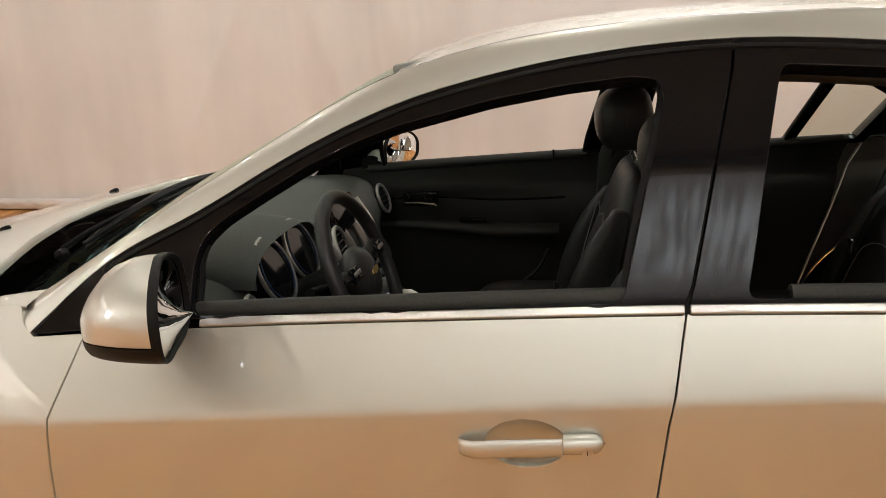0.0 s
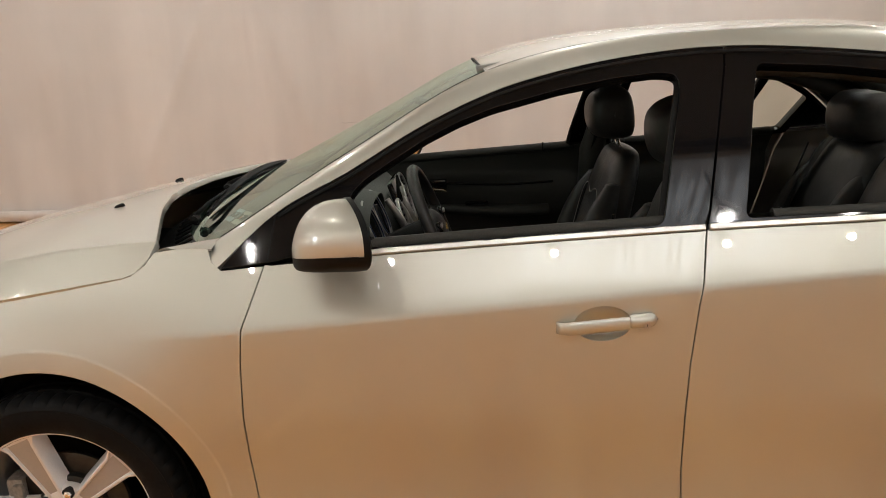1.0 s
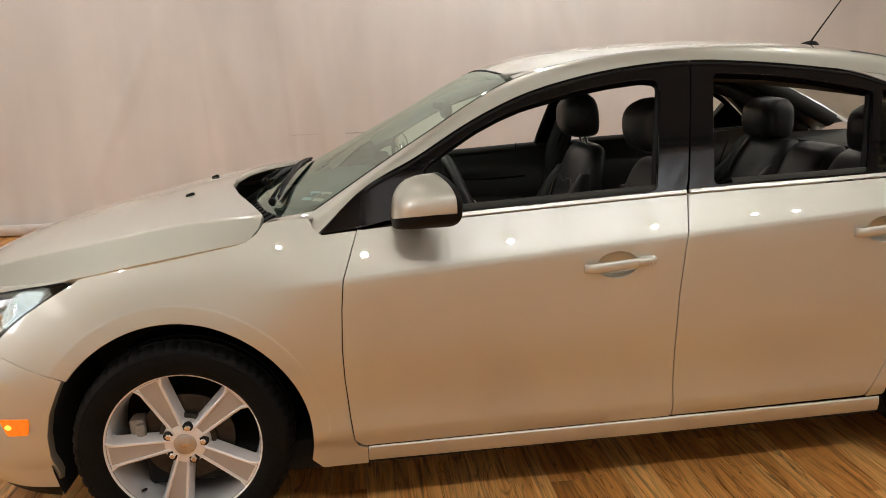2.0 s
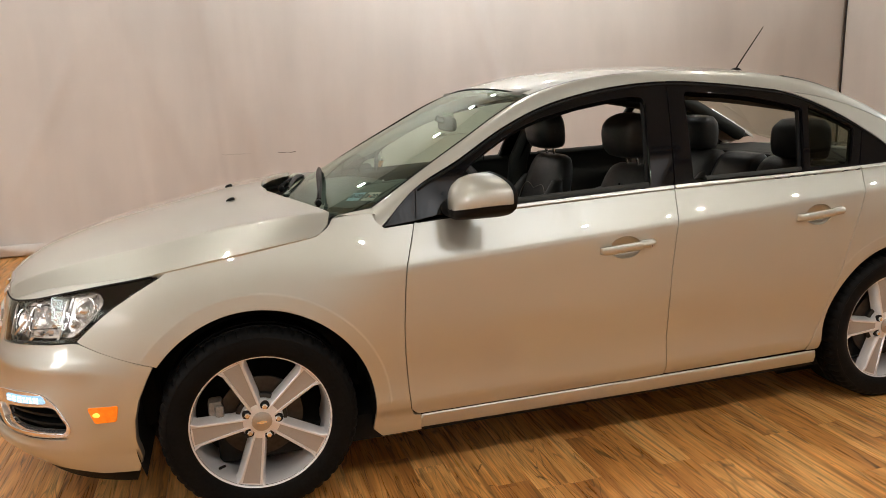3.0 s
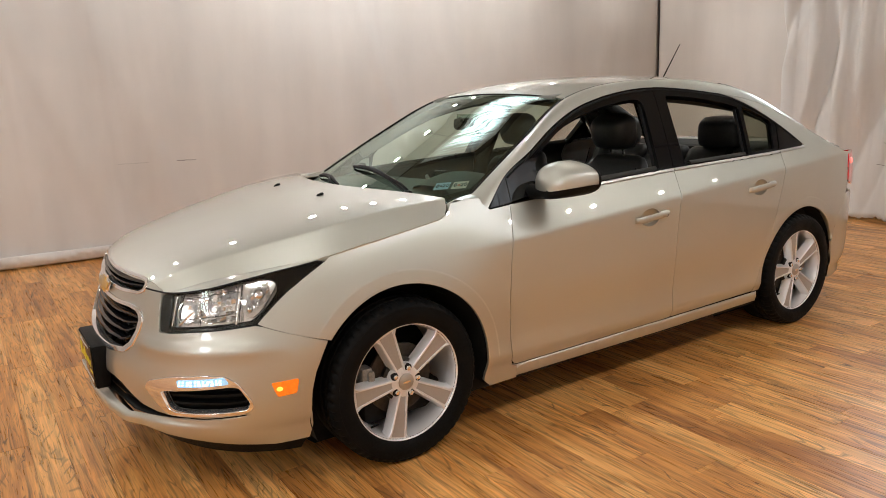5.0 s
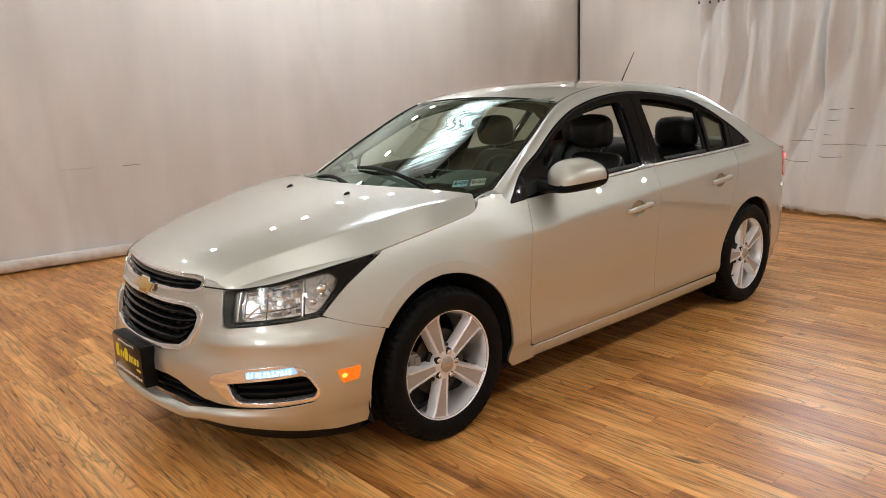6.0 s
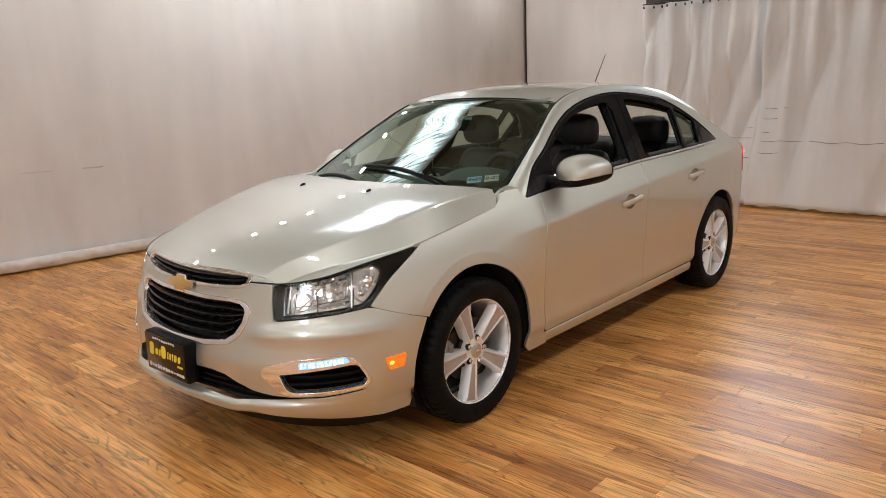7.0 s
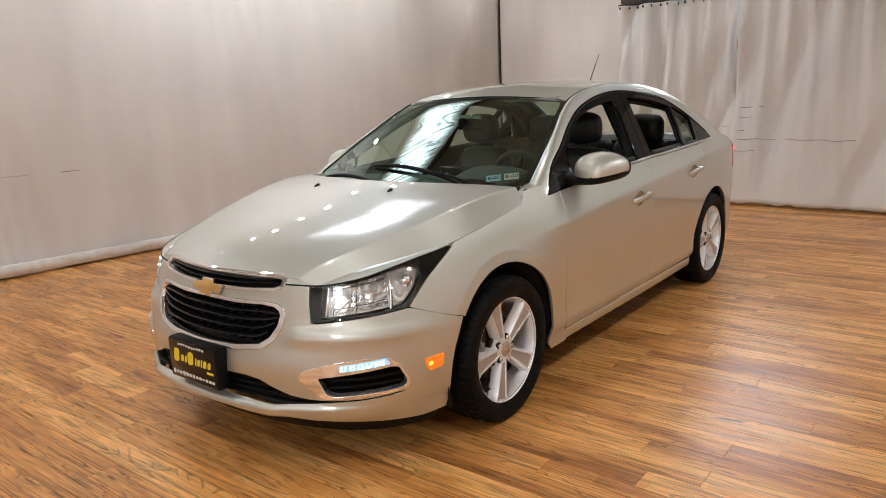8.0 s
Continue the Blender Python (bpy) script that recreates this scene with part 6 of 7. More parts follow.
# wheels
def wheel(cx, sg, spoke0, front):
    c = (cx, -sg * 0.772, 0.325)
    rim = lathe("wheel", [(0.2375, 0.086), (0.2385, 0.096), (0.236, 0.1005), (0.2325, 0.1005), (0.2295, 0.097), (0.227, 0.088), (0.2225, 0.075), (0.217, 0.03), (0.214, -0.03), (0.222, -0.10)], ALLOY, car, "five-spoke silver alloy wheel with black tyre", seg=96, centre=c, side=-sg, sharp=50)
    prof = [(0.228, 0.094), (0.2355, 0.1015), (0.241, 0.1055), (0.2465, 0.1085), (0.262, 0.1145), (0.284, 0.1155), (0.300, 0.1125), (0.3015, 0.1135), (0.305, 0.1125), (0.3155, 0.106), (0.3215, 0.098), (0.3255, 0.088), (0.3272, 0.075), (0.3275, 0.062), (0.320, 0.060), (0.320, 0.050), (0.3278, 0.048), (0.328, 0.022), (0.320, 0.020), (0.320, 0.010), (0.328, 0.008), (0.328, -0.05), (0.3255, -0.088), (0.305, -0.1125), (0.25, -0.105)]
    seg = 216
    rows = []
    for i in range(seg):
        a = 2 * math.pi * i / seg
        row = []
        for j, (r, d) in enumerate(prof):
            if i % 4 == 0 and 9 <= j <= 13:
                r -= 0.006
            elif i % 8 == 2 and 16 <= j <= 17:
                r -= 0.004
            row.append((c[0] + r * math.cos(a), c[1] - sg * d, c[2] + r * math.sin(a)))
        rows.append(row)
    grid_mesh("tyre", rows, TYRE, rim, "black road tyre with grooved tread", close_u=True, flip=sg < 0, sharp=38)
    for k in range(5):
        th = radians(spoke0 + 72 * k)
        rows = []
        for t in np.linspace(0, 1, 9):
            r = 0.040 + 0.188 * t
            w = 0.018 + 0.0205 * t + 0.012 * max(0, t - 0.88) / 0.12
            f = 0.0835 + 0.0135 * t
            sec = [(-w - 0.011, f - 0.045), (-w - 0.002, f - 0.005), (-w, f - 0.0012), (-w + 0.0015, f), (-w + 0.0065, f), (-w + 0.0095, f - 0.006), (w - 0.0095, f - 0.006), (w - 0.0065, f), (w - 0.0015, f), (w, f - 0.0012), (w + 0.002, f - 0.005), (w + 0.011, f - 0.045)]
            rows.append([(c[0] + r * math.cos(th) - u * math.sin(th), c[1] - sg * d, c[2] + r * math.sin(th) + u * math.cos(th)) for u, d in sec])
        spoke = grid_mesh("spoke", rows, ALLOY, rim, flip=sg > 0, sharp=28)
        rows = []
        for t in np.linspace(0.06, 0.965, 8):
            r = 0.040 + 0.188 * t
            w, f = 0.018 + 0.0205 * t - 0.0088, 0.0835 + 0.0135 * t - 0.0046
            rows.append([(c[0] + r * math.cos(th) - u * math.sin(th), c[1] - sg * f, c[2] + r * math.sin(th) + u * math.cos(th)) for u in (-w, 0.0, w)])
        grid_mesh("spoke_inlay", rows, ALLOY_GREY, spoke, "darker grey inlay in the recess of the spoke", flip=sg > 0, sharp=28)
        a = radians(spoke0 - 36 + 72 * k)
        lx, lz = c[0] + 0.0545 * math.cos(a), c[2] + 0.0545 * math.sin(a)
        # flush dark disc stands for the shade in the pocket round each nut
        lathe("nut_pocket_shade", [(0.0165, 0.060), (0.0165, 0.0825), (0.0155, 0.0830), (0.0, 0.0832)], DARK, rim, seg=18, centre=(lx, c[1], lz), side=-sg)
        lathe("lug_nut", [(0.0110, 0.062), (0.0110, 0.086), (0.0095, 0.090), (0.006, 0.0915), (0.0, 0.0915)], CHROME, rim, "chrome lug nut", seg=6, centre=(lx, c[1], lz), side=-sg, sharp=20)
    lathe("hub", [(0.074, 0.040), (0.072, 0.070), (0.068, 0.078), (0.060, 0.0815), (0.046, 0.083), (0.034, 0.0845)], ALLOY, rim, seg=40, centre=c, side=-sg)
    lathe("centre_cap", [(0.034, 0.082), (0.033, 0.088), (0.028, 0.0905), (0.0, 0.0915)], SATIN, rim, "silver centre cap", seg=32, centre=c, side=-sg)
    prism("cap_emblem", [(x * 0.19, y * 0.19) for x, y in cross], 0.0018, Matrix.Translation((c[0], c[1] - sg * 0.0910, c[2])) @ Euler((radians(90 * sg), 0, 0)).to_matrix().to_4x4(), CHROME, rim)
    lathe("brake_disc", [(0.142, 0.022), (0.142, 0.034), (0.138, 0.035), (0.088, 0.035), (0.086, 0.050), (0.078, 0.055), (0.0, 0.055)], STEEL, rim, "steel brake disc", seg=56, centre=c, side=-sg)
    ang = 170 if front else 10
    ax, az = c[0] + 0.148 * math.cos(radians(ang)), c[2] + 0.148 * math.sin(radians(ang))
    box("caliper", (0.048, 0.060, 0.105), (ax, c[1] - sg * 0.020, az), CAST, rim, "grey brake caliper", r=0.012, turn=(0, 0, 0))
    box("caliper_bridge", (0.030, 0.022, 0.070), (ax + 0.012 * (1 if front else -1), c[1] - sg * 0.050, az + 0.005), CAST, rim, r=0.010)
    va = radians(spoke0 + 72 * 2 - 30)
    tube("valve", [(c[0] + r * math.cos(va), c[1] - sg * d, c[2] + r * math.sin(va)) for r, d in ((0.218, 0.062), (0.200, 0.078), (0.192, 0.088))], 0.0045, RUBBER, rim, "black valve stem", seg=8)
    # wheel house
    rows = []
    for a in np.linspace(radians(-16), radians(200), 40):
        R = 0.402 if front else 0.392
        rows.append([(c[0] + R * math.cos(a), -sg * y, c[2] + R * math.sin(a)) for y in (0.845, 0.78, 0.62, 0.50)])
    grid_mesh("wheel_house", rows, DARK, car, "dark wheel arch liner", flip=sg < 0)
    bm = bmesh.new()
    bmesh.ops.create_circle(bm, cap_ends=True, segments=40, radius=0.41, matrix=Matrix.Translation((c[0], -sg * 0.50, c[2])) @ pose(0, 0, 0, 90))
    part("liner_wall", bm, DARK, car)
    return rim


for sg in (1, -1):
    wheel(0.0, sg, 112, True)
    wheel(2.685, sg, 104, False)

# underside, with plain dark blocks out of sight that stop light leaking through the body
box("underbody", (3.0, 1.56, 0.11), (1.35, 0, 0.205), DARK, car, "dark underbody", r=0.02)
box("front_frame", (0.44, 1.15, 0.30), (-0.56, 0, 0.38), DARK, car, r=0.05)
box("engine_block", (0.55, 0.96, 0.52), (-0.10, 0, 0.52), DARK, car, r=0.05)
box("firewall", (0.06, 1.40, 0.62), (0.42, 0, 0.60), DARK, car, r=0.01)
box("rear_frame", (0.85, 0.96, 0.55), (2.95, 0, 0.56), DARK, car, r=0.05)
for sg in (1, -1):
    sl = [(x, -sg * 0.785, z) for x, z in ((0.42, 0.25), (2.28, 0.25))]
    tube("sill_beam", sl, 0.042, DARK, car, seg=10)
    # inner flanks that close the body behind fender and quarter
    box("inner_fender", (0.10, 0.30, 0.55), (0.46, -sg * 0.69, 0.55), DARK, car, r=0.02)
    box("inner_quarter", (0.55, 0.06, 0.42), (3.02, -sg * 0.72, 0.80), DARK, car, r=0.02)
tube("exhaust_pipe", [(0.6, 0.15, 0.19), (2.2, 0.15, 0.19), (2.6, 0.4, 0.22)], 0.028, STEEL, car, seg=10)

# cowl, wipers, aerial
cowl_surf = lambda x, y: (x, y, np.minimum(top(x, y)[2] - 0.010, hood(x, y)[2] - 0.018))
half = [(0.075, 0.0), (0.09, -0.2), (0.14, -0.40), (0.21, -0.60), (0.262, -0.745), (0.40, -0.735), (0.44, -0.70), (0.36, -0.62), (0.28, -0.45), (0.225, -0.2), (0.21, 0.0)]
cowl = panel("cowl", half + [(x, -y) for x, y in half[-2:0:-1]], cowl_surf, 0.03, BLACK_PLASTIC, car, "black plastic windscreen cowl", thick=0.01)
for k in range(24):
    y = -0.60 + 0.052 * k
    x0 = float(curve1((0.0, 0.13), (0.2, 0.145), (0.4, 0.195), (0.6, 0.27))(abs(y)))
    p = [tuple(float(v) for v in cowl_surf(x0 + d, y)) for d in (0.0, 0.025, 0.05)]
    tube("cowl_rib", [(a, b, c + 0.004) for a, b, c in p], 0.0035, BLACK_PLASTIC, cowl, seg=5)


def wiper(pivot, elbow, tip0, tip1):
    on = lambda x, y, dz: (x, y, float(top(x, y)[2]) + dz)
    arm = tube("wiper", [on(*pivot, 0.004), on(*pivot, 0.030), on(*elbow, 0.032), on((tip0[0] + tip1[0]) / 2, (tip0[1] + tip1[1]) / 2, 0.022)], [0.012, 0.010, 0.007, 0.005], BLACK_PLASTIC, car, "black windscreen wiper", seg=8, flat=0.6)
    pts = [on(tip0[0] + (tip1[0] - tip0[0]) * t, tip0[1] + (tip1[1] - tip0[1]) * t, 0.010 + 0.010 * math.sin(math.pi * t)) for t in np.linspace(0, 1, 14)]
    tube("blade", pts, [0.005, 0.011, 0.012, 0.011, 0.005], BLACK_PLASTIC, arm, "black wiper blade", seg=6, flat=0.9)
    tube("rubber", [(a, b, c - 0.009 - 0.0) for a, b, c in pts], 0.003, RUBBER, arm, seg=5)
    lathe("pivot_cap", [(0.014, 0), (0.012, 0.02), (0, 0.024)], BLACK_PLASTIC, arm, seg=12, centre=(pivot[0], pivot[1], float(top(*pivot)[2]) + 0.02))


wiper((0.285, -0.46), (0.30, -0.38), (0.300, -0.405), (0.385, 0.235))
wiper((0.195, 0.12), (0.235, 0.22), (0.225, 0.10), (0.345, 0.58))
aerial = cushion("aerial", [(2.49, 0, 1.425, 0.055, 0.026), (2.492, 0, 1.440, 0.052, 0.024), (2.50, 0, 1.455, 0.040, 0.016), (2.508, 0, 1.465, 0.018, 0.010)], BLACK_PLASTIC, car, "black roof aerial with thin mast", power=2.4, seg=20)
tube("mast", [(2.505, 0, 1.460), (2.53, 0.0, 1.495), (2.66, 0.0, 1.668)], [0.004, 0.0035, 0.0022], BLACK_PLASTIC, aerial, "thin black mast", seg=8)
# roof ditches
for sg in (1, -1):
    tube("roof_ditch", [(x, -sg * (float(ROOF_Y(x)) - 0.001), float(ROOF_Z(x)) - 0.004) for x in np.linspace(1.12, 2.50, 40)], 0.0055, RUBBER, car, "black roof joint strip", seg=6)
    tube("screen_moulding", [(x, -sg * (float(ROOF_Y(x)) - 0.004), float(ROOF_Z(x)) - 0.003) for x in np.linspace(0.44, 1.11, 24)], 0.005, RUBBER, car, "black screen moulding", seg=6)
tube("screen_moulding", [(1.1 - 0.011 + 0.027 * (y / 0.56) ** 2, y, float(top(1.1 - 0.011 + 0.027 * (y / 0.56) ** 2, y)[2]) - 0.004) for y in np.linspace(-0.555, 0.555, 24)], 0.004, RUBBER, car, "black screen moulding", seg=6)
# inspection stickers inside the lower corner of the screen
def sticker(x, y, mat):
    on = lambda u, v: tuple(float(q) for q in top(x + v, y + u))
    m = Matrix.Translation(Vector(on(0, 0)) - Vector((0, 0, 0.013)))
    n = Vector(on(0.0, 0.03)) - Vector(on(0.0, -0.03))
    w = Vector(on(0.03, -0.017)) - Vector(on(-0.03, 0.017))
    n.normalize()
    w.normalize()
    up = n.cross(w).normalized()
    w = -w
    m = m @ Matrix((w, up.cross(w), up)).transposed().to_4x4()
    st = prism("inspection_sticker", [(-0.036, -0.026), (0.036, -0.026), (0.036, 0.026), (-0.036, 0.026)], 0.0006, m, mat, windscreen, "small dated windscreen sticker")
    # seen from outside the figures read from the nose side
    flip = m @ pose(0, 0, 0.0014)
    words("figures", "20", 0.034, flip @ pose(0.018, 0, 0), STICKER_DARK, windscreen)
    words("figures", "8", 0.034, flip @ pose(-0.022, 0, 0), STICKER_DARK, windscreen)
    prism("print", [(-0.006, -0.005), (0.006, -0.005), (0.006, 0.005), (-0.006, 0.005)], 0.0009, flip @ pose(-0.004, -0.002, 0), STICKER_RED if mat is STICKER_PALE else STICKER_DARK, windscreen)


sticker(0.462, -0.607, STICKER_PALE)
sticker(0.420, -0.531, STICKER_BLUE)


# ---- the car: cabin ----
box("cabin_floor", (2.2, 1.46, 0.04), (1.55, 0, 0.30), CARPET, car, "black carpeted cabin floor", r=0.01)
box("rear_shelf", (0.50, 1.26, 0.03), (2.90, 0, 1.012), TRIM, car, "dark parcel shelf", r=0.01)
box("seat_back_wall", (0.05, 1.30, 0.70), (2.72, 0, 0.68), TRIM, car, r=0.01)


def headliner(x, y):
    x, y, z = top(x, y)
    return x, y, z - 0.035


half = [(1.16, 0.0), (1.17, -0.50)] + [(x, -float(ROOF_Y(x)) + 0.03) for x in np.linspace(1.3, 2.45, 8)] + [(2.56, -0.3), (2.58, 0.0)]
panel("headliner", half + [(x, -y) for x, y in half[-2:0:-1]], headliner, 0.08, LINER, car, "pale grey cloth headliner", flip=-1, thick=0.004)
for sg in (1, -1):
    sf = both_sides(side, sg)
    # inner door trims
    def card(dep, sg=sg):
        def f(s, z):
            x, y, zz = both_sides(side, sg)(s, z)
            return x, y + sg * (dep + 0.05 * smoothstep(0.98, 0.86, zz)), zz
        return f
    own, own2 = (front_door, rear_door) if sg == 1 else (bpy.data.objects["passenger_door"], bpy.data.objects["rear_passenger_door"])
    c1 = [(0.60, 0.962)] + belt_line(0.70, 1.58, 0.004, 6) + [(1.56, 0.80), (1.55, 0.32), (0.56, 0.32), (0.55, 0.75)]
    c2 = belt_line(1.66, 2.42, 0.004, 6) + [(2.38, 0.80), (2.27, 0.45), (2.20, 0.32), (1.60, 0.32)]
    panel("door_trim", sd(c1), card(0.045), 0.05, TRIM, own, "dark moulded inner door trim", thick=0.02, flip=-sg)
    panel("door_trim", sd(c2), card(0.045), 0.05, TRIM, own2, "dark moulded inner door trim", thick=0.02, flip=-sg)
    for c, o in ((c1, own), (c2, own2)):
        rim = [tuple(np.array([float(v) for v in sf(s_at_x(x), BELT(x) + 0.004)]) + (0, sg * 0.035, 0.0)) for x in np.linspace(c[0][0] + 0.1, 1.52 if o is own else 2.40, 20)]
        tube("door_top", rim, 0.018, TRIM, o, "soft dark door top", seg=10)
    # armrest, pocket line, release handle, lock pin
    y_in = -sg * 0.735
    arm = [(0.72, y_in, 0.765), (0.95, y_in, 0.755), (1.20, y_in, 0.735), (1.42, y_in, 0.735)]
    tube("armrest", arm, [0.018, 0.03, 0.045, 0.040], TRIM, own, "padded black door armrest", seg=12, n=4, flat=0.6)
    tube("trim_line", [(0.70, y_in + sg * 0.01, 0.86), (0.95, y_in + sg * 0.012, 0.87), (1.20, y_in + sg * 0.010, 0.855), (1.44, y_in + sg * 0.008, 0.86)], 0.005, BLACK_GLOSS, own, seg=6, n=4)
    tube("pocket_line", [(0.80, y_in, 0.50), (0.95, y_in, 0.435), (1.15, y_in, 0.45), (1.32, y_in, 0.56), (1.38, y_in, 0.66)], 0.008, TRIM, own, seg=6, n=4)
    box("release_bowl", (0.13, 0.012, 0.055), (0.905, y_in + sg * 0.012, 0.862), BLACK_GLOSS, own, "dark release handle bowl", r=0.005)
    tube("release_handle", [(0.845, y_in + sg * 0.024, 0.850), (0.90, y_in + sg * 0.030, 0.850), (0.955, y_in + sg * 0.026, 0.842), (0.965, y_in + sg * 0.022, 0.836)], [0.004, 0.005, 0.009, 0.007], CHROME, own, "chrome door release", seg=8, flat=0.7)
    box("window_switch", (0.10, 0.018, 0.014), (1.10, y_in + sg * 0.016, 0.778), BLACK_GLOSS, own, r=0.003)
    p = [float(v) for v in sf(s_at_x(1.40), BELT(1.40))]
    tube("lock_pin", [(1.40, p[1] + sg * 0.06, p[2] - 0.01), (1.40, p[1] + sg * 0.06, p[2] + 0.028)], 0.004, BLACK_PLASTIC, own, "small black lock pin", seg=8)
    # pillar trims inside
    post = [tuple(np.array([float(v) for v in sf(s_at_x(x), z)]) + (0, sg * 0.075, 0)) for x, z in ((1.60, 0.5), (1.615, 1.0), (1.64, 1.15), (1.675, 1.33), (1.69, 1.37))]
    tube("pillar_trim", post, [0.06, 0.055, 0.042, 0.038, 0.03], TRIM, car, "inner centre pillar trim", seg=12, flat=1.0)
    tube("belt_strap", [tuple(np.array(q) + (0.0, sg * 0.05, 0.0)) for q in post[1:4]], 0.016, BLACK_PLASTIC, car, "black seat belt strap", seg=6, flat=0.15)
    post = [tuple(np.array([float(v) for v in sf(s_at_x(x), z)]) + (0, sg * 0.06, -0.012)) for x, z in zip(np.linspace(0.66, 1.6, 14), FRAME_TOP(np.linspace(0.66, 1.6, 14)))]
    # pale liner on the far pillar, dark trim on the viewer's
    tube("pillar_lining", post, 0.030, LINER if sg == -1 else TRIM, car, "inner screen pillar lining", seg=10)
    post = [tuple(np.array([float(v) for v in sf(s_at_x(x), z)]) + (0, sg * 0.06, -0.012)) for x, z in zip(np.linspace(1.6, 2.62, 14), FRAME_TOP(np.linspace(1.6, 2.62, 14)) - 0.03)]
    cover = [(2.34, 1.318), (2.46, 1.262), (2.56, 1.200), (2.64, 1.140), (2.72, 1.075), (2.74, 1.02), (3.08, 1.02), (3.0, 1.068), (2.8, 1.155), (2.6, 1.240), (2.4, 1.312)]
    panel("pillar_cover", sd(cover), (lambda s_, z, sg=sg: [v + d for v, d in zip(both_sides(side, sg)(s_, z), (0, sg * 0.030, 0))]), 0.05, TRIM, car, "dark inner rear pillar cover", thick=0.004, flip=-sg)
    post += [tuple(np.array([float(v) for v in sf(s_at_x(x), FRAME_TOP(x) - 0.015)]) + (0, sg * 0.05, -0.01)) for x in (2.72, 2.82, 2.92, 3.02)]
    inner_rail = [tuple(np.array((q[0], q[1] * (1 if sg == 1 else -1), q[2])) + (0, sg * 0.012, -0.034)) for q in (rail_point(x, 0.88) for x in np.linspace(2.3, 3.05, 10))]
    tube("rear_lining", inner_rail, 0.040, TRIM, car, "dark lining beside the rear window", seg=10)
    tube("roof_lining", post, [0.032, 0.032, 0.034, 0.036, 0.036], TRIM, car, "dark roof side lining", seg=10)

# dashboard
dash_prof = [(0.30, 0.60), (0.30, 0.935), (0.42, 0.970), (0.58, 0.985), (0.70, 0.975), (0.765, 0.94), (0.80, 0.86), (0.79, 0.76), (0.83, 0.68), (0.80, 0.56), (0.70, 0.50)]
rows = []
for y in np.linspace(-0.70, 0.70, 30):
    k = 1 - 0.10 * abs(y / 0.70) ** 4
    mid = math.exp(-((y / 0.20) ** 2))
    rows.append([(0.36 + (x - 0.36) * k + (0.05 * mid if x > 0.72 else 0), y, z - 0.02 * abs(y / 0.7) ** 3) for x, z in rounded(dash_prof, 4, False)])
dash = grid_mesh("dashboard", rows, DASH, car, "dark soft-topped dashboard", sharp=60)
hoodlet = []
for t in np.linspace(0, 1, 16):
    x = 0.46 + 0.33 * t
    w, h = 0.17 + 0.03 * t, 0.02 + 0.085 * math.sin(math.pi * min(1, 0.15 + 0.62 * t))
    hoodlet.append([(x, -0.37 + w * math.cos(a) * (abs(math.cos(a)) ** -0.25 if abs(math.cos(a)) > 1e-3 else 1), 0.945 + h * max(math.sin(a), 0) ** 0.7) for a in np.linspace(0, math.pi, 24)])
grid_mesh("binnacle_hood", hoodlet, DASH, dash, "soft instrument hood", flip=True, sharp=60)
for gy in (-0.455, -0.285):
    g = Matrix.Translation((0.77, gy, 0.945)) @ pose(0, 0, 0, 0, 68, 0)
    bm = bmesh.new()
    bmesh.ops.create_cone(bm, cap_ends=True, segments=28, radius1=0.075, radius2=0.065, depth=0.04, matrix=g)
    part("dial_cup", bm, BLACK_GLOSS, dash, "round instrument dial")
    pts = [g @ Vector((0.067 * math.cos(a), 0.067 * math.sin(a), 0.024)) for a in np.linspace(0.6, 5.7, 26)]
    tube("dial_ring", [tuple(p) for p in pts], 0.002, BLUE_GLOW, dash, "blue-lit dial ring", seg=6)
    pts = [g @ Vector((0.078 * math.cos(a), 0.078 * math.sin(a), 0.020)) for a in np.linspace(0, 2 * math.pi, 28, endpoint=False)]
    tube("dial_bezel", [tuple(p) for p in pts], 0.005, SATIN, dash, "silver dial bezel", seg=6, closed=True)


def vent(x, y, z, ry, w, h, turn=0):
    m = Matrix.Translation((x, y, z)) @ pose(0, 0, 0, 0, ry, turn)
    o = [m @ Vector((h * math.cos(a), w * math.sin(a), 0.012)) for a in np.linspace(0, 2 * math.pi, 28, endpoint=False)]
    tube("vent_ring", [tuple(p) for p in o], 0.006, SATIN, dash, "silver vent ring", seg=6, closed=True)
    prism("vent_back", [(h * math.cos(a), w * math.sin(a)) for a in np.linspace(0, 2 * math.pi, 24, endpoint=False)], 0.004, m, DARK, dash)
    for k in range(5):
        u = -h + 2 * h * (k + 1) / 6
        v = w * math.sqrt(max(0, 1 - (u / h) ** 2)) * 0.95
        tube("vent_slat", [tuple(m @ Vector((u, -v, 0.010))), tuple(m @ Vector((u, v, 0.010)))], 0.003, BLACK_GLOSS, dash, seg=6)


vent(0.795, -0.62, 0.895, 72, 0.040, 0.052, 10)
vent(0.775, 0.62, 0.885, 72, 0.040, 0.052, -10)
for vy in (-0.125, 0.125):
    vent(0.835, vy, 0.905, 72, 0.045, 0.060)
for sy in (-0.19, -0.055, 0.055, 0.19):
    tube("stack_trim", [(0.80, sy, 0.98), (0.855, sy * 0.95, 0.88), (0.865, sy * 0.8, 0.76), (0.90, sy * 0.7, 0.66)], [0.010, 0.013, 0.012, 0.010], SATIN, dash, "silver centre stack trim", seg=8, n=4)
box("display", (0.02, 0.21, 0.085), (0.815, 0.0, 0.975), BLACK_GLOSS, dash, "dark centre display", r=0.006, turn=(0, -18, 0))
box("radio_panel", (0.03, 0.22, 0.13), (0.865, 0.0, 0.80), SATIN, dash, "silver radio panel", r=0.008, turn=(0, -16, 0))
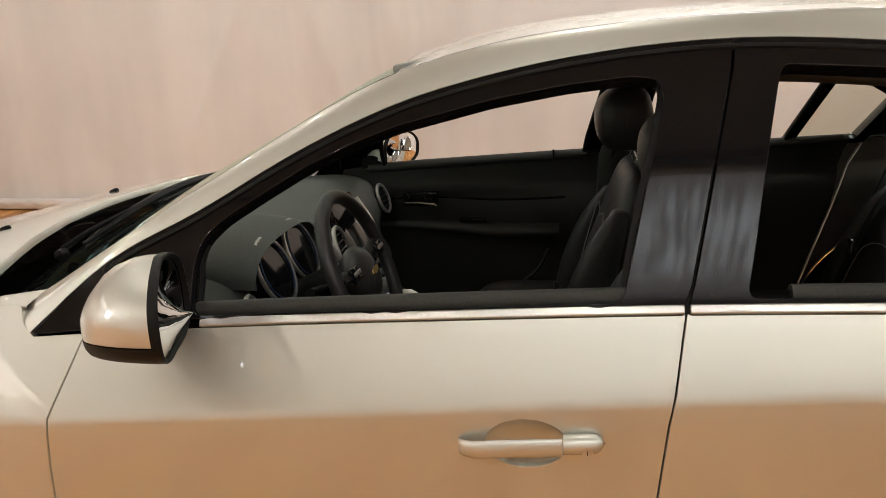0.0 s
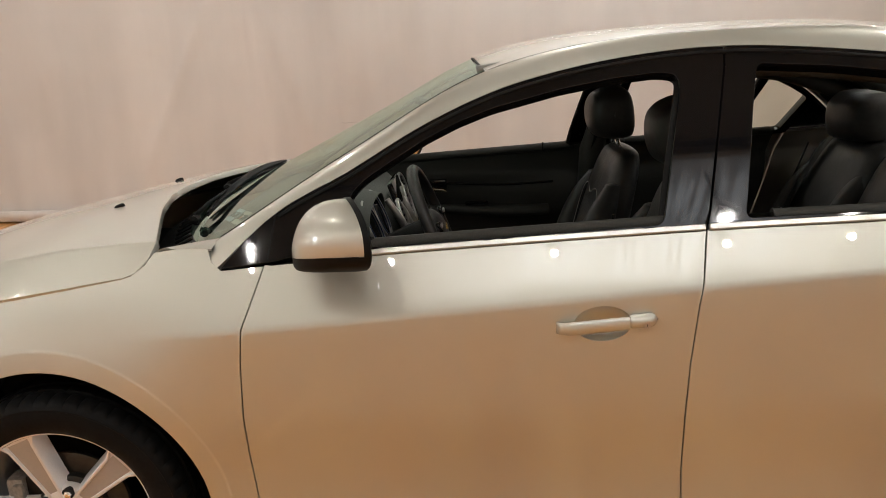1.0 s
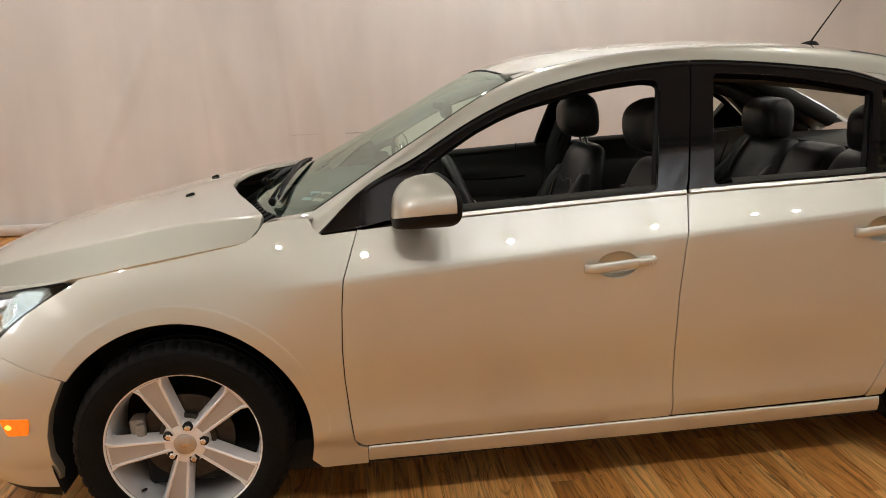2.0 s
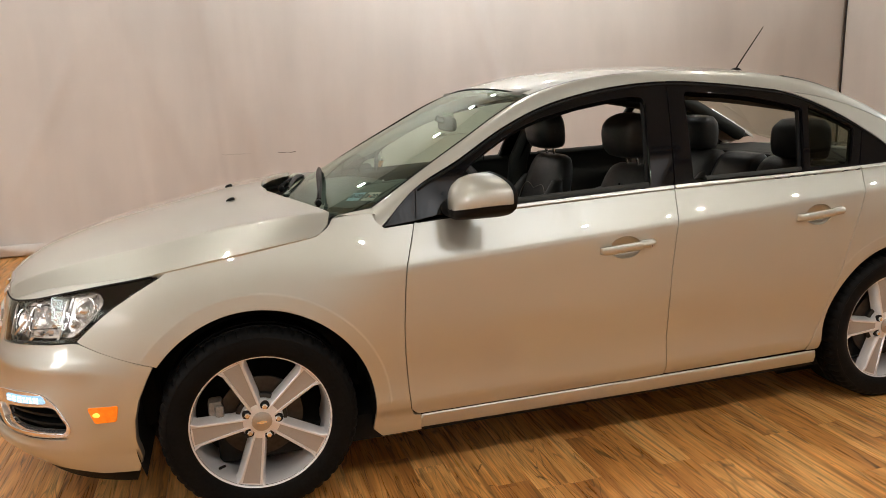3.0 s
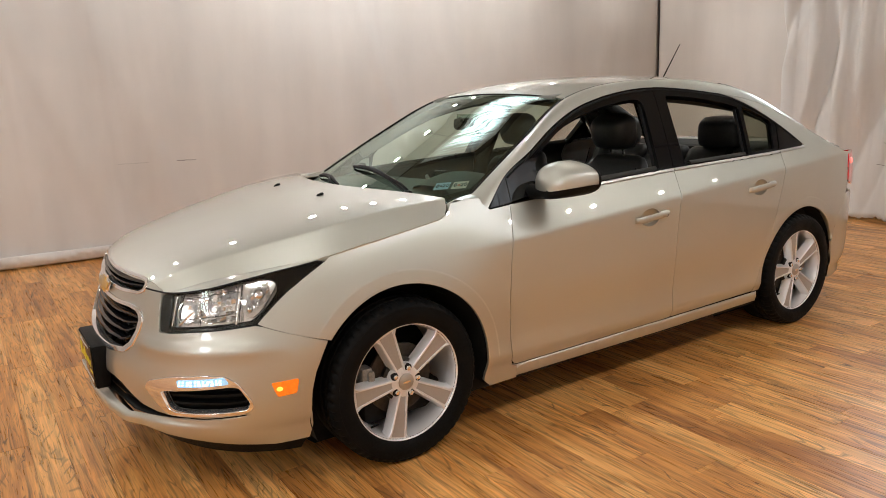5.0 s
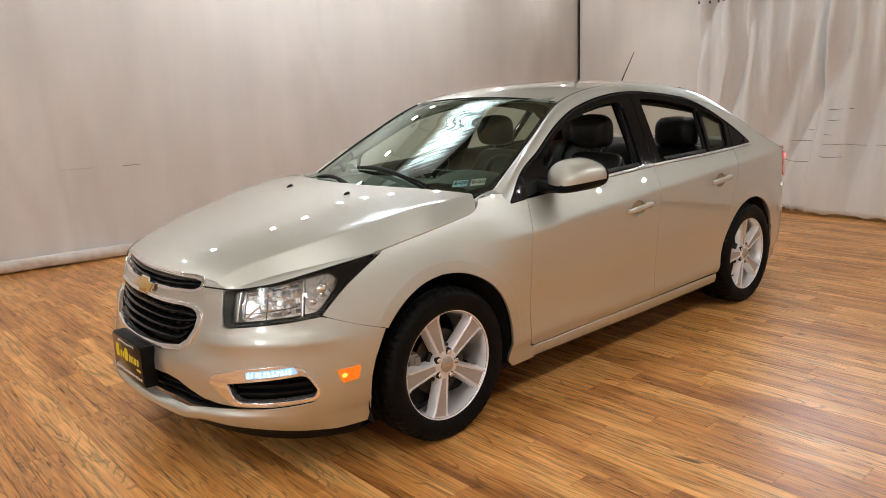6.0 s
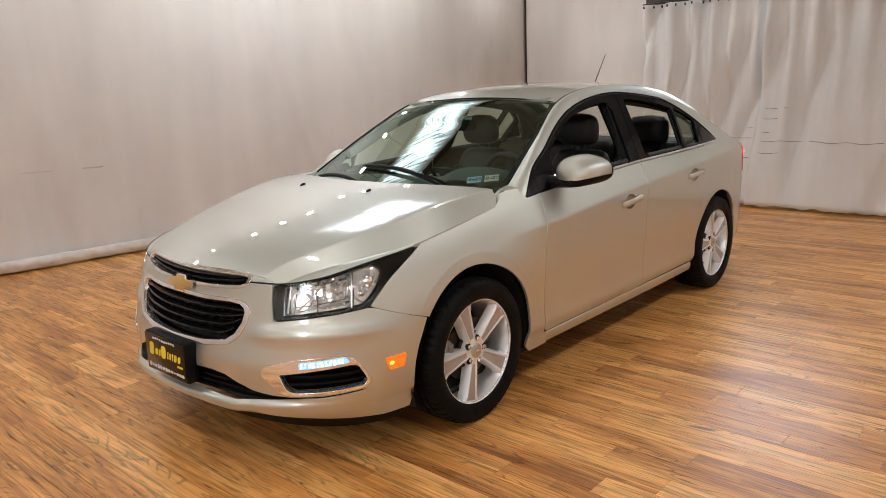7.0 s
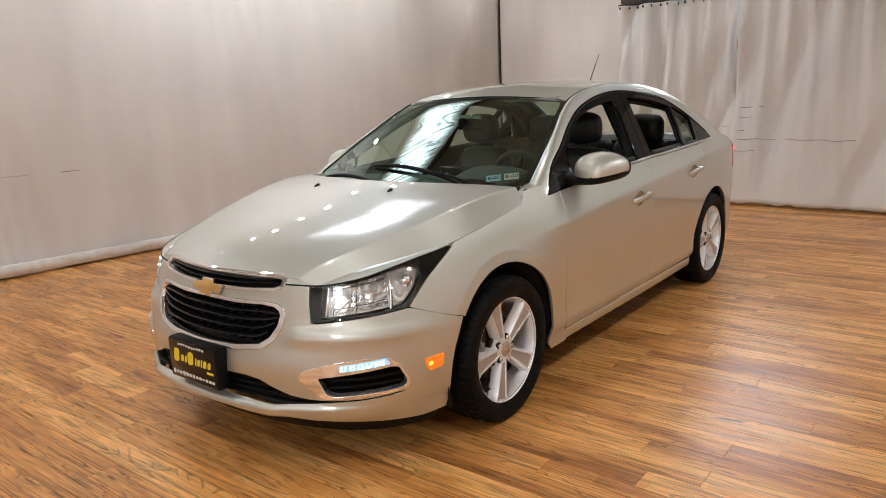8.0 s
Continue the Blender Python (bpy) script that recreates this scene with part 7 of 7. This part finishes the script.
for k in range(3):
    for j in range(4):
        box("radio_button", (0.008, 0.026, 0.016), (0.880 + 0.011 * k, -0.075 + 0.05 * j, 0.835 - 0.033 * k), BLACK_GLOSS, dash, r=0.003, turn=(0, -16, 0))
for ky in (-0.06, 0.06):
    m = Matrix.Translation((0.905, ky, 0.745)) @ pose(0, 0, 0, 0, 72, 0)
    bm = bmesh.new()
    bmesh.ops.create_cone(bm, cap_ends=True, segments=24, radius1=0.026, radius2=0.022, depth=0.03, matrix=m)
    part("dial_knob", bm, SATIN, dash, "silver turning knob")

# steering wheel
tilt = pose(0, 0, 0, 0, -21, 0)
sw = Matrix.Translation((0.965, -0.37, 0.925)) @ tilt
wheel_pts = [sw @ Vector((0.0, 0.183 * math.cos(a), 0.183 * math.sin(a))) for a in np.linspace(0, 2 * math.pi, 48, endpoint=False)]
steer = tube("steering_wheel", [tuple(p) for p in wheel_pts], 0.0165, LEATHER, car, "black leather steering wheel with silver spokes", seg=14, closed=True)
bm = bmesh.new()
bmesh.ops.create_uvsphere(bm, u_segments=24, v_segments=14, radius=1.0, matrix=sw @ Matrix.Translation((-0.010, 0, -0.01)) @ Matrix.Diagonal((0.038, 0.078, 0.072, 1)))
part("airbag_pad", bm, LEATHER, steer, "black airbag pad")
prism("pad_emblem", [(x * 0.26, y * 0.26) for x, y in cross], 0.003, sw @ Matrix.Translation((0.026, 0, -0.006)) @ Euler((radians(90), 0, radians(90))).to_matrix().to_4x4(), GOLD, steer, "gold emblem")
for y0, y1, z0, z1 in ((0.06, 0.172, 0.012, 0.03), (-0.06, -0.172, 0.012, 0.03), (0.030, 0.055, -0.055, -0.170), (-0.030, -0.055, -0.055, -0.170)):
    tube("wheel_spoke", [tuple(sw @ Vector((-0.004, y0, z0))), tuple(sw @ Vector((0.0, (y0 + y1) / 2, (z0 + z1) / 2))), tuple(sw @ Vector((0.0, y1, z1)))], [0.026, 0.022, 0.018], SATIN if z1 < 0 else BLACK_PLASTIC, steer, "silver lower wheel spoke" if z1 < 0 else "", seg=10, flat=0.5)
for sy in (-1, 1):
    box("wheel_buttons", (0.010, 0.045, 0.034), tuple(sw @ Vector((0.018, sy * 0.108, 0.02))), BLACK_GLOSS, steer, r=0.004, turn=(0, -21, 0))
    for k in range(3):
        box("wheel_button", (0.006, 0.010, 0.009), tuple(sw @ Vector((0.026, sy * (0.094 + 0.014 * k), 0.022))), SATIN, steer, r=0.002, turn=(0, -21, 0))
tube("steering_column", [tuple(sw @ Vector((-0.01, 0, -0.01))), tuple(sw @ Vector((-0.22, 0, -0.03)))], [0.055, 0.065], BLACK_PLASTIC, steer, "black column shroud", seg=16)
tube("stalk", [tuple(sw @ Vector((-0.07, -0.04, 0.0))), tuple(sw @ Vector((-0.065, -0.17, 0.03)))], [0.008, 0.011], BLACK_PLASTIC, steer, "black column stalk", seg=8)
bm = bmesh.new()
bmesh.ops.create_cone(bm, cap_ends=True, segments=24, radius1=0.024, radius2=0.022, depth=0.025, matrix=Matrix.Translation((0.84, -0.545, 0.88)) @ pose(0, 0, 0, 0, 68, 0))
part("light_switch", bm, SATIN, dash, "round silver-ringed light switch")

# console
cons = cushion("centre_console", [(0.86, 0, 0.50, 0.09, 0.11), (0.95, 0, 0.52, 0.09, 0.115), (1.10, 0, 0.50, 0.09, 0.115), (1.30, 0, 0.48, 0.07, 0.105), (1.55, 0, 0.48, 0.07, 0.10)], TRIM, car, "dark centre console with shifter and armrest", axis="x", power=4)
prism("shift_plate", soften([(-0.11, -0.075), (0.12, -0.070), (0.14, 0.0), (0.12, 0.070), (-0.11, 0.075)], 0.03), 0.012, Matrix.Translation((1.06, 0, 0.598)) @ pose(0, 0, 0, 0, 4, 0), SATIN, cons, "silver shift plate", r=0.003)
box("shift_slot", (0.15, 0.028, 0.004), (1.07, 0.012, 0.610), BLACK_GLOSS, cons, r=0.001, turn=(0, 4, 0))
box("shift_marks", (0.12, 0.016, 0.004), (1.075, -0.03, 0.610), BLACK_GLOSS, cons, r=0.001, turn=(0, 4, 0))
tube("shift_lever", [(1.02, 0.012, 0.60), (1.00, 0.012, 0.69)], [0.016, 0.012], BLACK_PLASTIC, cons, "black shift lever", seg=10)
cushion("shift_knob", [(0.995, 0.012, 0.672, 0.024, 0.022), (0.992, 0.012, 0.70, 0.034, 0.028), (0.985, 0.012, 0.728, 0.034, 0.027), (0.98, 0.012, 0.742, 0.020, 0.018)], SATIN, cons, "silver-trimmed shift knob", power=2.5, seg=20)
tube("hand_brake", [(1.40, 0.03, 0.565), (1.20, 0.03, 0.592), (1.13, 0.03, 0.600)], [0.016, 0.017, 0.015], LEATHER, cons, "black hand brake lever with silver tip", seg=12)
cushion("console_armrest", [(1.41, 0, 0.645, 0.040, 0.085), (1.44, 0, 0.655, 0.050, 0.09), (1.60, 0, 0.655, 0.050, 0.09), (1.68, 0, 0.645, 0.040, 0.085)], LEATHER, cons, "padded black armrest", axis="x", power=3.2)
for by in (-0.135, 0.135):
    box("buckle", (0.05, 0.024, 0.10), (1.37, by, 0.50), BLACK_PLASTIC, cons, "black belt buckle", r=0.006, turn=(0, 20, 0))
    box("buckle_button", (0.030, 0.018, 0.014), (1.352, by, 0.553), RED_PLASTIC, cons, "red buckle button", r=0.003, turn=(0, 20, 0))


# seats
def front_seat(sy):
    y = sy * 0.37
    base = cushion("front_seat", [(1.10, y, 0.450, 0.045, 0.20), (1.12, y, 0.470, 0.070, 0.23), (1.17, y, 0.480, 0.085, 0.245), (1.30, y, 0.470, 0.080, 0.25), (1.45, y, 0.450, 0.080, 0.25), (1.58, y, 0.445, 0.080, 0.24)], SUEDE, car, "black leather front seat with pale stitching", axis="x", power=4)
    for e in (-1, 1):
        cushion("seat_bolster", [(1.13, y + e * 0.215, 0.485, 0.060, 0.040), (1.20, y + e * 0.222, 0.505, 0.072, 0.048), (1.40, y + e * 0.225, 0.500, 0.078, 0.050), (1.56, y + e * 0.222, 0.480, 0.075, 0.045)], LEATHER, base, "padded side bolster", axis="x", power=2.4)
    lean = lambda z: 1.52 + (z - 0.50) * 0.26
    back = cushion("backrest", [(lean(0.46), y, 0.46, 0.060, 0.21), (lean(0.50), y, 0.50, 0.075, 0.225), (lean(0.62), y, 0.62, 0.080, 0.235), (lean(0.78), y, 0.78, 0.074, 0.235), (lean(0.90), y, 0.90, 0.066, 0.220), (lean(0.98), y, 0.98, 0.060, 0.200), (lean(1.03), y, 1.03, 0.048, 0.170), (lean(1.050), y, 1.050, 0.026, 0.130)], LEATHER, base, "padded leather backrest", power=3.0, seg=36)
    for e in (-1, 1):
        cushion("back_bolster", [(lean(0.50) - 0.05, y + e * 0.200, 0.50, 0.055, 0.040), (lean(0.58) - 0.065, y + e * 0.212, 0.58, 0.070, 0.050), (lean(0.72) - 0.065, y + e * 0.214, 0.72, 0.068, 0.048), (lean(0.84) - 0.055, y + e * 0.205, 0.84, 0.052, 0.042), (lean(0.93) - 0.035, y + e * 0.185, 0.93, 0.030, 0.030)], LEATHER, base, "padded side bolster", power=2.3)
        tube("seam", [(lean(z) - 0.072 - 0.004, y + e * w, z) for z, w in ((0.52, 0.150), (0.65, 0.158), (0.78, 0.160), (0.86, 0.145), (0.90, 0.09), (0.875, 0.0))], 0.0016, STITCH, base, "pale stitched seam", seg=5, n=5)
    cushion("back_centre", [(lean(0.50) - 0.035, y, 0.50, 0.045, 0.140), (lean(0.60) - 0.035, y, 0.60, 0.050, 0.155), (lean(0.78) - 0.032, y, 0.78, 0.048, 0.155), (lean(0.87) - 0.025, y, 0.87, 0.038, 0.135)], SUEDE, base, "perforated leather centre", power=3.4)
    for e in (-1, 1):
        tube("headrest_post", [(1.655, y + e * 0.045, 1.02), (1.625, y + e * 0.045, 1.12)], 0.0065, CHROME, base, "chrome headrest post", seg=10)
    head = cushion("headrest", [(1.626, y, 1.088, 0.050, 0.080), (1.622, y, 1.098, 0.070, 0.108), (1.616, y, 1.13, 0.084, 0.124), (1.610, y, 1.18, 0.087, 0.130), (1.609, y, 1.225, 0.080, 0.127), (1.614, y, 1.255, 0.062, 0.110), (1.62, y, 1.273, 0.036, 0.075)], LEATHER, base, "padded leather headrest", power=2.8, seg=32)
    tube("seam", [(1.612 + 0.0 - 0.005, y + 0.130 * math.cos(a), 1.178 + 0.085 * math.sin(a)) for a in np.linspace(-0.6, math.pi + 0.6, 26)], 0.0022, LEATHER, base, seg=5)
    box("seat_base", (0.42, 0.42, 0.12), (1.34, y, 0.36), BLACK_PLASTIC, base, "black seat frame", r=0.02)
    box("side_shield", (0.40, 0.03, 0.10), (1.38, y + sy * 0.245, 0.40), BLACK_PLASTIC, base, r=0.012)
    return base


driver_seat = front_seat(-1)
driver_seat.location.x = 0.05
front_seat(1)
bench = cushion("rear_bench", [(2.02, 0, 0.46, 0.05, 0.60), (2.05, 0, 0.475, 0.07, 0.63), (2.20, 0, 0.47, 0.075, 0.64), (2.45, 0, 0.45, 0.075, 0.62)], LEATHER, car, "black leather rear bench with two headrests", axis="x", power=6)
rl = lambda z: 2.40 + (z - 0.5) * 0.36
for y, w in ((-0.40, 0.235), (0.0, 0.15), (0.40, 0.235)):
    cushion("rear_back", [(rl(0.48), y, 0.48, 0.07, w * 0.95), (rl(0.54), y, 0.54, 0.085, w), (rl(0.75), y, 0.75, 0.085, w), (rl(0.92), y, 0.92, 0.075, w), (rl(1.00), y, 1.00, 0.060, w * 0.95), (rl(1.03), y, 1.03, 0.03, w * 0.85)], LEATHER, bench, "padded rear backrest", power=4.5)
    if y:
        for e in (-1, 1):
            cushion("rear_bolster", [(rl(0.52) - 0.06, y + e * w * 0.82, 0.52, 0.05, 0.04), (rl(0.66) - 0.07, y + e * w * 0.84, 0.66, 0.06, 0.045), (rl(0.84) - 0.06, y + e * w * 0.84, 0.84, 0.05, 0.04), (rl(0.93) - 0.04, y + e * w * 0.80, 0.93, 0.02, 0.025)], LEATHER, bench, "padded rear bolster", power=2.4)
        tube("seam", [(rl(z) - 0.088, y + d, z) for z, d in ((0.60, -0.13), (0.72, -0.12), (0.76, 0.0), (0.72, 0.12), (0.60, 0.13))], 0.0022, STITCH, bench, "pale stitched seam", seg=5, n=5)
    if not y:
        continue
    hw = 0.145
    cushion("rear_headrest", [(2.575, y, 1.035, 0.055, hw * 0.85), (2.572, y, 1.05, 0.078, hw * 0.97), (2.57, y, 1.11, 0.090, hw), (2.57, y, 1.175, 0.083, hw * 0.97), (2.575, y, 1.212, 0.050, hw * 0.80)], LEATHER, bench, "padded rear headrest", power=2.8)
    tube("piping", [(rl(z) - 0.082, y + w * 0.99, z) for z in (0.5, 0.7, 0.9, 1.0)], 0.004, LEATHER, bench, seg=5)
for sy in (-1, 1):
    strap = [(2.62, sy * 0.50, 1.06), (2.52, sy * 0.50, 1.03), (2.40, sy * 0.53, 0.80), (2.33, sy * 0.56, 0.58)]
    tube("rear_belt", strap, 0.024, BLACK_PLASTIC, bench, "black rear seat belt", seg=8, n=5, flat=0.08)
    box("belt_tongue", (0.012, 0.035, 0.05), (2.365, sy * 0.545, 0.72), CHROME, bench, "chrome belt tongue", r=0.004)

# inside mirror on the screen
rv = cushion("inside_mirror", [(0.95, -0.115, 1.250, 0.018, 0.008), (0.95, -0.095, 1.250, 0.030, 0.014), (0.95, 0.0, 1.250, 0.033, 0.017), (0.95, 0.095, 1.250, 0.030, 0.014), (0.95, 0.115, 1.250, 0.018, 0.008)], BLACK_PLASTIC, car, "black inside mirror", axis="y", power=2.8)
box("mirror_face", (0.004, 0.19, 0.055), (0.951, 0, 1.275), MIRROR, rv, r=0.002)
tube("mirror_foot", [(0.945, 0, 1.26), (0.90, 0, 1.278)], [0.012, 0.014], BLACK_PLASTIC, rv, seg=10)
for sy in (-1, 1):
    box("sun_visor", (0.16, 0.36, 0.02), (1.17, sy * 0.33, 1.385), LINER, car, "folded grey sun visor", r=0.008, turn=(0, -8, 0))


# ---- laminate floor ----
floor = box("floor", (15.6, 12.4, 0.1), (-0.4, -1.6, -0.062), DARK, None, "oak laminate floor of long glossy boards", r=0, kind="structure")
BOARD_W, BOARD_L = 0.127, 1.22


def board_mesh(length):
    """One board with eased edges, its corner at the origin, running along y."""
    e, w, h = 0.0011, BOARD_W - 0.0006, 0.0125
    ring = lambda d, z: [(d, d, z), (w - d, d, z), (w - d, length - 0.0006 - d, z), (d, length - 0.0006 - d, z)]
    v = ring(0, -h) + ring(0, -e) + ring(e, 0)
    f = [(8, 9, 10, 11)]
    for k in (0, 4):
        f += [(k + i, k + (i + 1) % 4, k + 4 + (i + 1) % 4, k + 4 + i) for i in range(4)]
    return v, f


shared = {}
rng = random.Random(4)
rest_v, rest_f, singles = [], [], 0
for i in range(-62, 57):
    x0 = i * BOARD_W + 0.03
    y = -7.6 - rng.random() * BOARD_L
    while y < 4.9:
        length = BOARD_L if rng.random() < 0.75 else 0.61
        near = (-1.15 < x0 < 2.9 and -2.9 < y < -0.55) or (-2.3 < x0 < -0.9 and -1.9 < y < 2.4)
        if near and singles < 300:
            if length not in shared:
                v, f = board_mesh(length)
                me = bpy.data.meshes.new("plank")
                me.from_pydata(v, [], f)
                me.materials.append(WOOD)
                shared[length] = me
            ob = new("plank", shared[length])
            ob.location = (x0 + 0.4, y + 1.6, 0.062 + rng.uniform(-0.0003, 0.0003))
            ob.parent = floor
            ob.location = (x0, y, rng.uniform(-0.0003, 0.0003))
            singles += 1
        else:
            v, f = board_mesh(length)
            k = len(rest_v)
            dz = rng.uniform(-0.0003, 0.0003)
            rest_v += [(a + x0, b + y, c + dz) for a, b, c in v]
            rest_f += [tuple(q + k for q in g) for g in f]
        y += length
me = bpy.data.meshes.new("far_planks")
me.from_pydata(rest_v, [], rest_f)
me.materials.append(WOOD)
far = new("far_planks", me)
far.parent = floor
tagged(far, "further oak laminate boards", kind="stuff")
